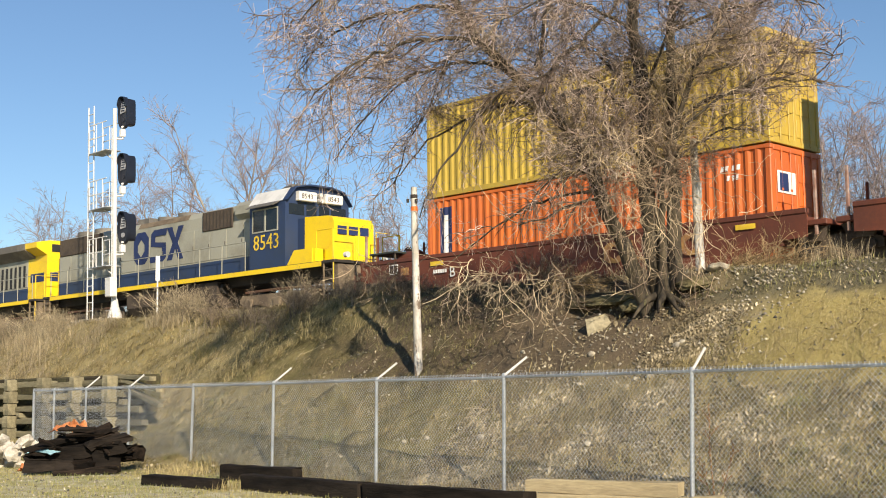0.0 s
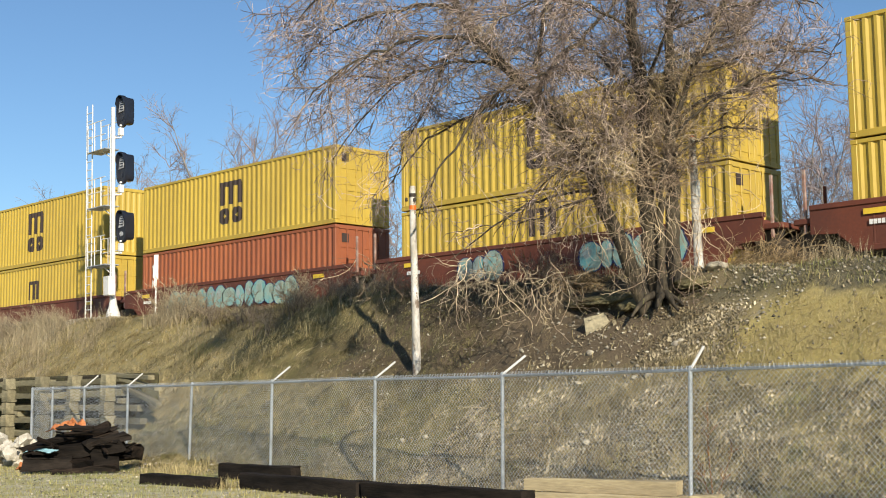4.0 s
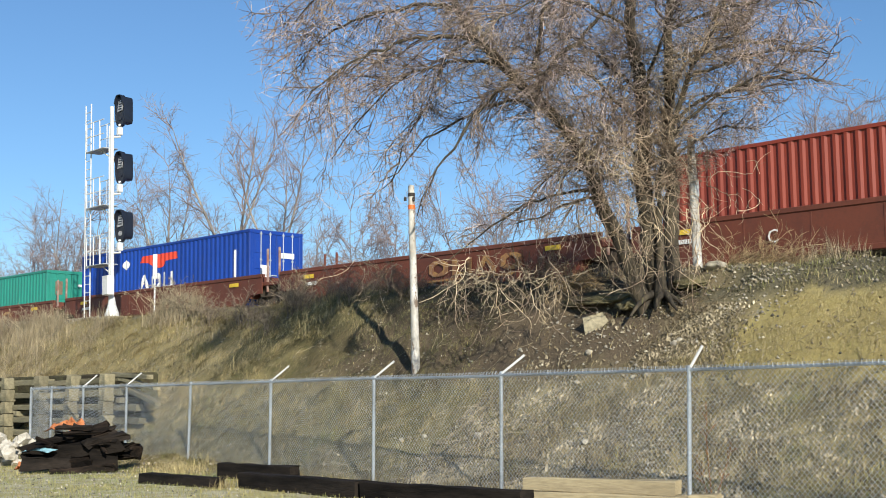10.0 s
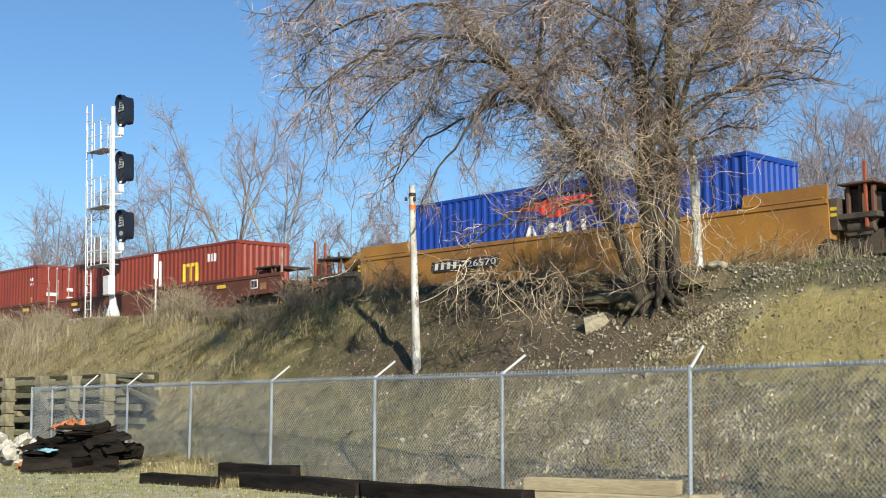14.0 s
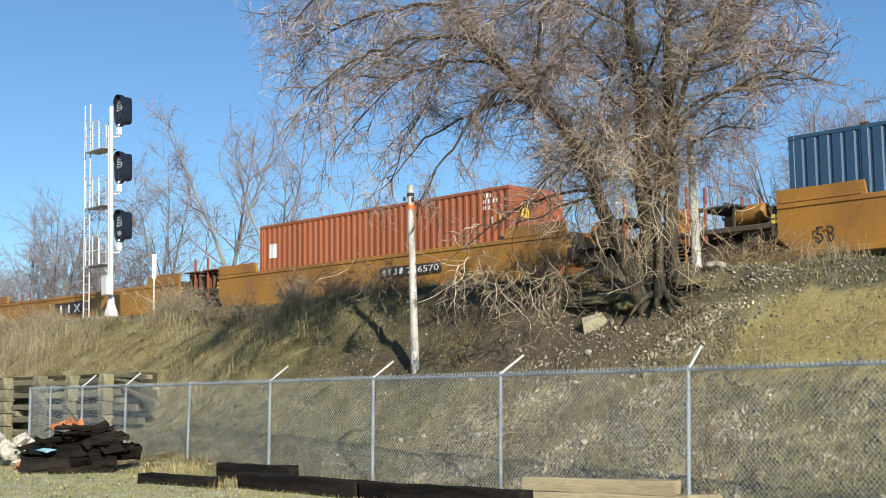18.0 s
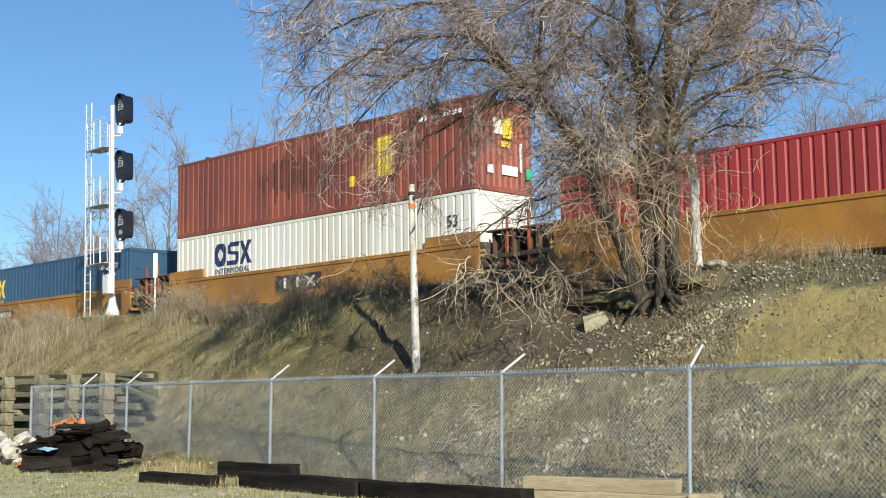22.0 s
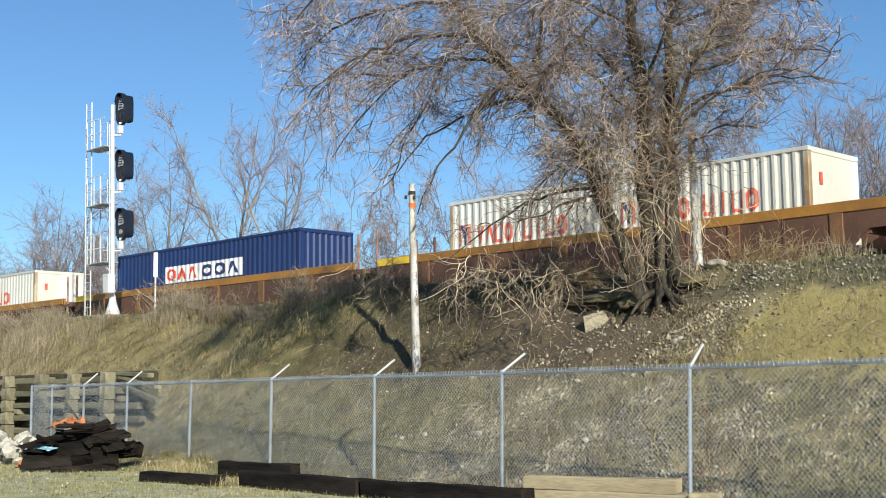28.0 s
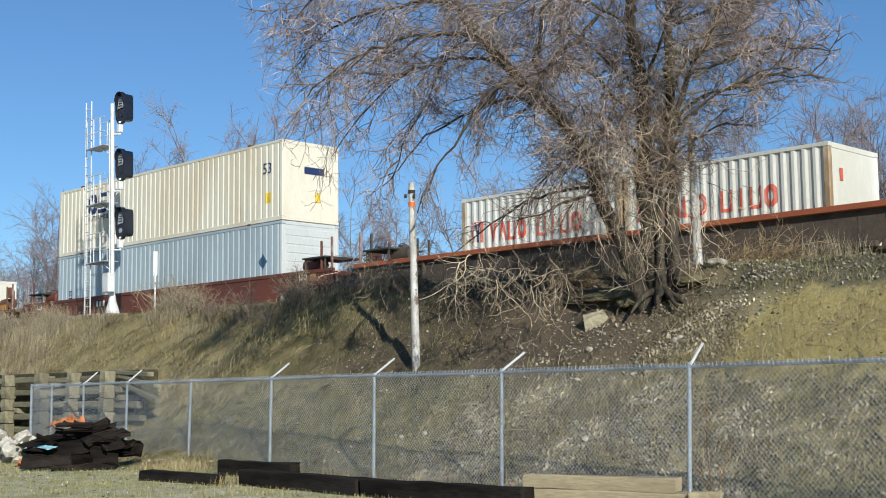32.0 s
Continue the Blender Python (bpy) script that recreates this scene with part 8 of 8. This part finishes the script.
    x, y = np.repeat(cx, 46) + own.normal(0, 0.13, len(size)) * size, np.repeat(cy, 46) + own.normal(0, 0.1, len(size)) * size
    n = len(x)
    ch.append(blades(own, x, y, own.uniform(0.12, 0.42, n) * size, own.uniform(0.006, 0.012, n), 0.8))
    # long grass lying in streaks on the far part of the bank
    x, y = patchy(own, 24000, -48, -22.5, 18.2, 23.2, lambda x, y: 0.25 + 0.75 * clump(x, y, 1.1, 0.2, 2.4))
    n = len(x)
    ch.append(blades(own, x, y, own.uniform(0.15, 0.45, n), own.uniform(0.005, 0.009, n), 1.35, swathe=True))
    cover("dry_grass", "matted dead grass on a railway bank", "grass", ch, "straw")

    # olive hummocks of short matted grass below the crest, and patches of it farther along
    x, y = patchy(own, 50000, -27.5, -17.6, 16.0, 21.6, lambda x, y: np.clip(1.15 - 1.3 * np.abs(clump(x, y, 1.9, 0.9, 2.6) - 0.5), 0, 1) * np.clip((-17.6 - x) / 1.2, 0.1, 1) * 0.9)
    xo, yo = patchy(own, 52000, -46, -27, 15.4, 22.4, lambda x, y: np.clip(clump(x, y, 1.0, 2.9, 1.2) * 2.2 - 0.9, 0, 1) * np.where(y < 17.6, 1.0, 0.7) + 0.35 * (y < 17.9))
    xq, yq = patchy(own, 15000, -12.2, -5, 15.2, 17.7, lambda x, y: np.clip(clump(x, y, 1.7, 1.9, 0.4) * 2.4 - 1.0, 0, 1) * np.clip((x + 12.2) / 2.5, 0.1, 1))
    xr, yr = patchy(own, 22000, -14.2, -5, 20.2, 23.4, lambda x, y: 0.1 + 0.6 * clump(x, y, 2.3, 0.8, 0.1))
    cx, cy = patchy(own, 1300, -28, -5, 15.2, 18.3, lambda x, y: 0.15 + 0.85 * clump(x, y, 1.6, 2.7, 2.1) ** 1.3)
    xt, yt = np.repeat(cx, 22) + own.normal(0, 0.055, len(cx) * 22), np.repeat(cy, 22) + own.normal(0, 0.04, len(cx) * 22)
    x, y = np.concatenate([x, xo, xq, xr, xt]), np.concatenate([y, yo, yq, yr, yt])
    n = len(x)
    cover("olive_grass", "short olive winter grass matted in hummocks", "grass", [blades(own, x, y, own.uniform(0.05, 0.17, n), own.uniform(0.005, 0.010, n), 1.2, swathe=True)], "olive")

    # tall weeds on the crest
    ch = []
    x, y = patchy(rng, 5200, -52, -41.5, 20.4, 23.6, lambda x, y: clump(x, y, 1.4, 0.3, 0.6) * np.clip((-31.5 - x) / 5, 0.1, 1) * (1 - np.exp(-((x + 40) / 2.0) ** 2) * 0.85))
    n = len(x)
    ch.append(blades(rng, x, y, rng.uniform(0.2, 0.8, n), rng.uniform(0.006, 0.014, n), 0.4))
    x, y = patchy(rng, 6000, -34, -14.5, 21.2, 23.0, lambda x, y: clump(x, y, 1.1, 2.3, 0.2) ** 1.5)
    n = len(x)
    ch.append(blades(rng, x, y, rng.uniform(0.12, 0.38, n), rng.uniform(0.006, 0.013, n), 0.55))
    x, y = patchy(rng, 2200, -14.5, -4, 20.8, 23.2, lambda x, y: 0.6 * clump(x, y, 2.1, 2.3, 0.2) ** 2)
    n = len(x)
    ch.append(blades(rng, x, y, rng.uniform(0.06, 0.17, n), rng.uniform(0.005, 0.01, n), 0.8))
    for cx, cy, s in ( (-36.2, 22.6, 0.75), (-34.8, 22.2, 0.7), (-43.2, 21.6, 0.9), (-45.5, 22.0, 1.0), (-47.0, 21.3, 1.1), (-43.8, 22.6, 0.8)):
        ch.append(blades(rng, rng.normal(cx, 0.25, 420), rng.normal(cy, 0.25, 420), rng.uniform(0.3, 0.9, 420) * s, rng.uniform(0.007, 0.014, 420), 0.42))
    mine = np.random.default_rng(19)
    for k in range(34):
        cx, cy, s = mine.uniform(-49, -37.5), mine.uniform(19.3, 22.6), mine.uniform(0.5, 1.15)
        m = int(mine.uniform(50, 130))
        ch.append(blades(mine, mine.normal(cx, 0.2, m), mine.normal(cy, 0.2, m), mine.uniform(0.2, 0.95, m) * s, mine.uniform(0.005, 0.010, m), 0.5))
    for cx, cy, s in ((-11.75, 21.75, 0.75), (-11.45, 21.7, 0.5)):
        ch.append(blades(rng, rng.normal(cx, 0.28, 150), rng.normal(cy, 0.25, 150), rng.uniform(0.25, 0.9, 150) * s, rng.uniform(0.005, 0.01, 150), 0.5))
    cover("tall_weeds", "tall dead weeds along the crest of a bank", "weeds", ch, "weeds")

    # short grass in the yard
    x, y = patchy(rng, 52000, -31, -7, 8.5, 15.2, lambda x, y: 0.2 + 0.75 * clump(x, y, 1.2, 1.0, 0.4))
    n = len(x)
    cover("yard_grass", "short winter grass over gravel", "grass", [blades(rng, x, y, rng.uniform(0.02, 0.075, n), rng.uniform(0.004, 0.009, n), 0.5)], "green_grass")
    x, y = patchy(rng, 22000, -48, -6, 16.0, 22.5, lambda x, y: np.where(x < -26, 0.25 * clump(x, y, 0.9, 1.0, 0.4), (clump(x, y, 0.9, 4.0, 1.4) > 0.88) * 0.6))
    xg, yg = patchy(rng, 5500, -14.0, -5, 20.3, 21.6, lambda x, y: 0.05 + 0.55 * clump(x, y, 2.0, 0.5, 1.1) ** 1.5)
    hx, hy = np.array([-8.9, -8.7, -8.3, -8.0, -7.7, -7.2, -9.4, -10.6, -9.6, -9.1, -10.3, -10.2, -8.2, -12.6, -31.1, -31.5, -30.7, -14.6, -35.4, -20.3]), np.array([16.6, 16.0, 15.6, 16.1, 16.6, 15.9, 15.5, 15.7, 16.5, 15.9, 17.4, 17.6, 16.2, 16.2, 20.7, 20.8, 20.65, 15.9, 17.1, 16.6])
    xh, yh = np.repeat(hx, 200) + own.normal(0, 0.17, 200 * len(hx)), np.repeat(hy, 200) + own.normal(0, 0.13, 200 * len(hx))
    xl, yl = patchy(own, 12000, -34, -16, 15.3, 17.9, lambda x, y: np.clip(clump(x, y, 1.5, 1.7, 0.6) * 2.4 - 1.2, 0, 1))
    x, y = np.concatenate([x, xg, xh, xl]), np.concatenate([y, yg, yh, yl])
    n = len(x)
    cover("green_tufts", "green winter tufts among dead grass", "grass", [blades(rng, x, y, rng.uniform(0.05, 0.15, n), rng.uniform(0.006, 0.012, n), 0.8)], "green_grass")

    # long dead stalks lying on the lower bank
    x, y = patchy(rng, 1600, -40, -6, 15.6, 19.4, lambda x, y: 0.25 + 0.75 * clump(x, y, 1.3, 2.0, 0.3))
    xl, yl = patchy(own, 1500, -29, -14, 15.3, 17.8, lambda x, y: 0.1 + 0.9 * clump(x, y, 1.9, 0.4, 2.2))
    x, y = np.concatenate([x, xl]), np.concatenate([y, yl])
    n = len(x)
    s0 = np.stack([x, y, ground_top(x, y) + 0.03], axis=-1)
    w0 = np.stack([rng.normal(0, 1, n), rng.normal(0, 1, n), rng.uniform(0.0, 0.5, n)], axis=-1)
    w0[:, 2] += 0.7 * w0[:, 1]
    st = grow(rng, s0, w0, rng.uniform(0.15, 0.6, n) * np.where(x < -24, 0.8, 1.0), 5, 0.14, 0.1)
    v, f = tubes(st, np.full(n, 0.005), np.full(n, 0.0025), 3)
    v[:, 2] = np.maximum(v[:, 2], ground_top(v[:, 0], v[:, 1]) + 0.012)
    cover("dead_stalks", "long dead stalks lying on a bank", "weeds", [(v, f)], "pale_stalk")

    # fallen leaves and bark, small tilted flakes
    x, y = patchy(rng, 120000, -40, -5, 15.2, 21.6, lambda x, y: (0.12 + 0.85 * clump(x, y, 1.5, 0.2, 1.7) ** 1.6) * (1 - 0.8 * (x > -12.3) * (y > 17.3)) * (1 - 0.9 * (x < -16.5)) * (1 - 0.55 * (x > -16.6) * (x < -13.4) * (y > 18.6)))
    xf, yf = patchy(own, 90000, -17, -5, 15.2, 17.9, lambda x, y: (0.15 + 0.75 * clump(x, y, 1.35, 2.2, 0.7) ** 1.3) * np.where(x > -12, 0.65, 1.0))
    xp, yp = patchy(own, 16000, -14.6, -11.9, 17.9, 20.0, lambda x, y: np.exp(-((x + 13.0 + 0.25 * (y - 18.5)) / 0.75) ** 2) * (0.2 + 0.8 * clump(x, y, 2.7, 0.3, 1.9)))
    x, y = np.concatenate([x, xf, xp]), np.concatenate([y, yf, yp])
    n = len(x)
    c = np.stack([x, y, ground_top(x, y) + 0.012 + rng.uniform(0, 0.025, n)], axis=-1)
    a = rng.uniform(0, 2 * math.pi, n)
    s = (rng.uniform(0.009, 0.032, n) * np.where(rng.uniform(0, 1, n) < 0.06, 1.6, 1.0))[:, None]
    e1 = np.stack([np.cos(a), np.sin(a), rng.normal(0, 0.65, n) + np.sin(a) * 0.7], axis=-1) * s
    e2 = np.stack([-np.sin(a), np.cos(a), rng.normal(0, 0.65, n) + np.cos(a) * 0.7], axis=-1) * s * rng.uniform(0.4, 0.9, n)[:, None]
    v = np.stack([c - e1, c + e2, c + e1, c - e2], axis=1).reshape(-1, 3)
    f = np.arange(4 * n).reshape(n, 4)
    cover("leaf_litter", "dead leaves and bark scattered over a bank", "leaf litter", [(v, f)], "litter")

    # gravel spilled down the bank
    x, y = patchy(rng, 36000, -40, -5, 10.0, 22.4, lambda x, y: np.where(y < 15, 0.22, 0.18 - 0.13 * (x > -12.2) * (y > 17.4) - 0.12 * (x < -16.5) * (y > 17.2) + 0.8 * clump(x, y, 1.5, 3.0, 0.9) ** 1.5 * (x > -23) * (x < -11.5)))
    xb, yb = patchy(rng, 2000, -15, -6, 20.6, 24.0, lambda x, y: 0.9 + 0 * x)
    xc, yc = patchy(rng, 5200, -49, -42.5, 22.0, 24.2, lambda x, y: clump(x, y, 0.7, 1.2, 0.3))
    x, y = np.concatenate([x, xb, xc]), np.concatenate([y, yb, yc])
    xd, yd = patchy(rng, 800, -30, -6, 15.5, 19.0, lambda x, y: clump(x, y, 1.1, 0.7, 2.2) ** 1.4)
    xe, ye = rng.normal(-13.0, 0.6, 2600), rng.normal(16.65, 0.35, 2600)
    xk, yk = patchy(own, 11000, -17, -5, 15.2, 17.6, lambda x, y: clump(x, y, 2.0, 1.3, 2.9) ** 1.5 * np.where(x < -11, 1.0, 0.45))
    x, y = np.concatenate([x, xe, xk, xd]), np.concatenate([y, ye, yk, yd])
    n = len(x)
    r = rng.uniform(0.012, 0.046, n) * np.where((y < 15) | ((x > -17) & (y < 18.2)), 0.75, 1.0)
    thin = (x < -17.0) & (x > -27) & (y > 16.8) & (rng.uniform(0, 1, n) < 0.7)
    r = np.where(thin, 0.008, r)
    r[-len(xd):] = rng.uniform(0.03, 0.075, len(xd)) * np.where(xd < -17, 0.45, 0.6)
    unit = np.array([[1, 0, 0], [-1, 0, 0], [0, 1, 0], [0, -1, 0], [0, 0, 0.8], [0, 0, -0.6]], dtype=float)
    v = unit[None] * r[:, None, None] * rng.uniform(0.6, 1.35, (n, 6, 1)) + rng.normal(0, 0.15, (n, 6, 3)) * r[:, None, None]
    v += np.stack([x, y, ground_top(x, y) + r * 0.25], axis=-1)[:, None, :]
    tri = np.array([[0, 2, 4], [2, 1, 4], [1, 3, 4], [3, 0, 4], [2, 0, 5], [1, 2, 5], [3, 1, 5], [0, 3, 5]])
    f = (np.arange(n)[:, None, None] * 6 + tri[None]).reshape(-1, 3)
    tagged(new("loose_stones", raw_mesh("loose_stones", v.reshape(-1, 3), f, M["stone"])), "pale gravel spilled down a bank", "gravel", kind="stuff")


build_cover()


def brush(seed, height, label, lean=0.0, lift=1.0, paint="weeds"):
    """A leafless shrub of many fine stems, as one thing."""
    rng = np.random.default_rng(seed)
    b = thing("shrub", label, "shrub", group="shrubs on the bank")
    n = 22 if lift > 0.9 else 36
    s = np.stack([rng.normal(0, 0.22, n), rng.normal(0, 0.22, n), np.full(n, -0.1)], axis=-1)
    w = np.stack([rng.normal(lean, 0.5, n), rng.normal(0, 0.5, n), rng.uniform(0.75, 1.25, n) * lift], axis=-1)
    st = grow(rng, s, w, rng.uniform(0.6, 1.0, n) * height, 8, 0.12, 0.12)
    s2, w2, _, _ = sprout(rng, st, 7, 0.8, 0.2)
    br = grow(rng, s2, w2, rng.uniform(0.15, 0.4, len(s2)) * height, 4, 0.22, 0.04)
    s3, w3, _, _ = sprout(rng, br, 3, 0.9, 0.2)
    tw = grow(rng, s3, w3, rng.uniform(0.06, 0.18, len(s3)) * height, 3, 0.2, 0.05)
    v, f = tubes(st, np.full(n, 0.011), np.full(n, 0.004), 4)
    tagged(part("stem_mass", raw_mesh("stem_mass", v, f, M[paint]), None, b), kind="stuff")
    v, f = joined([tubes(br, np.full(len(s2), 0.005 if lift > 0.9 else 0.0075), np.full(len(s2), 0.003), 3), tubes(tw, np.full(len(s3), 0.0035 if lift > 0.9 else 0.0045), np.full(len(s3), 0.002), 3)])
    tagged(part("twig_mass", raw_mesh("twig_mass", v, f, M[paint]), None, b), kind="stuff")
    return b


def build_stalk():
    """A tall rusty weed standing behind the fence."""
    x, y = -10.27, 15.3
    z = float(ground_top(x, y))
    rng = np.random.default_rng(51)
    w = thing("dead_weed", "tall rusty-brown dead weed behind a fence", "weed", pose(x, y, z))
    st = grow(rng, np.array([[0, 0, -0.05], [0.03, 0.02, -0.05], [-0.04, 0.0, -0.05]]), np.array([[0.05, 0, 1.0], [0.2, 0.1, 1.0], [-0.22, 0, 1.0]]), np.array([1.3, 0.9, 0.7]), 10, 0.05, 0.0)
    v, f = tubes(st, np.full(3, 0.011), np.full(3, 0.004), 5)
    part("stem", raw_mesh("stem", v, f, M["rust_stalk"], True), None, w)
    s2, w2, _, _ = sprout(rng, st, 9, 0.6, 0.35)
    br = grow(rng, s2, w2, rng.uniform(0.08, 0.2, len(s2)), 4, 0.1, 0.1)
    for q in range(len(br)):
        v, f = tubes(br[q:q + 1], np.array([0.006]), np.array([0.008]), 4)
        part("seed_head", raw_mesh("seed_head", v, f, M["rust_stalk"]), None, w)


build_stalk()


def build_brush():
    rs = random.Random(12)
    kinds = [brush(31, 1.0, "bare tangled shrub on the crest of a bank", paint="shrub"), brush(32, 0.95, "low bare shrub in dead grass", 0.3, paint="shrub"), brush(33, 1.45, "sprawling bare shrub with orange-tan stems", 0.9, 0.26, "brush"), brush(34, 1.15, "tall wispy clump of tan weeds", 0.1, 1.3)]
    spots = [(-32.5, 22.2, 0), (-30.6, 22.0, 0), (-29.2, 21.4, 1), (-28.0, 21.8, 0), (-27.0, 21.2, 0), (-26.0, 21.6, 0), (-24.8, 21.2, 1), (-23.7, 21.5, 0), (-22.5, 21.1, 1),
             (-20.0, 21.0, 1), (-27.4, 20.6, 1), (-18.6, 21.2, 1), (-17.4, 21.0, 2), (-14.4, 21.9, 2), (-14.0, 22.2, 2), (-13.6, 21.9, 2), (-13.2, 22.3, 2), (-34.5, 22.6, 1), (-31.5, 18.8, 1), (-47.5, 22.6, 0), (-49.5, 22.4, 0), (-45.8, 22.3, 1), (-35.6, 22.9, 3), (-34.7, 22.6, 3), (-36.5, 23.0, 3), (-33.7, 22.4, 3), (-45.0, 22.4, 3), (-46.3, 22.2, 3), (-44.2, 22.6, 3), (-47.4, 22.0, 3), (-43.2, 22.6, 3), (-42.3, 22.0, 3), (-48.4, 21.4, 3), (-28.9, 22.6, 3), (-25.6, 22.4, 3)]
    used = set()
    for x, y, k in spots:
        s = rs.uniform(0.75, 1.2)
        m = pose(x, y, float(ground_top(x, y)), 0, 0, rs.uniform(15, 75) if k == 2 and x > -15 else rs.uniform(0, 360)) @ Matrix.Scale(s, 4)
        if k in used:
            ob = copy_thing(kinds[k], m)
            ob.scale = (s, s, s)
        else:
            used.add(k)
            kinds[k].matrix_basis = m


build_brush()


def motions():
    for ob, u, y, z in ROLLING:
        walk(ob, [(t, pose(u - advance(t), y, z)) for t in range(0, 33, 2)])


motions()
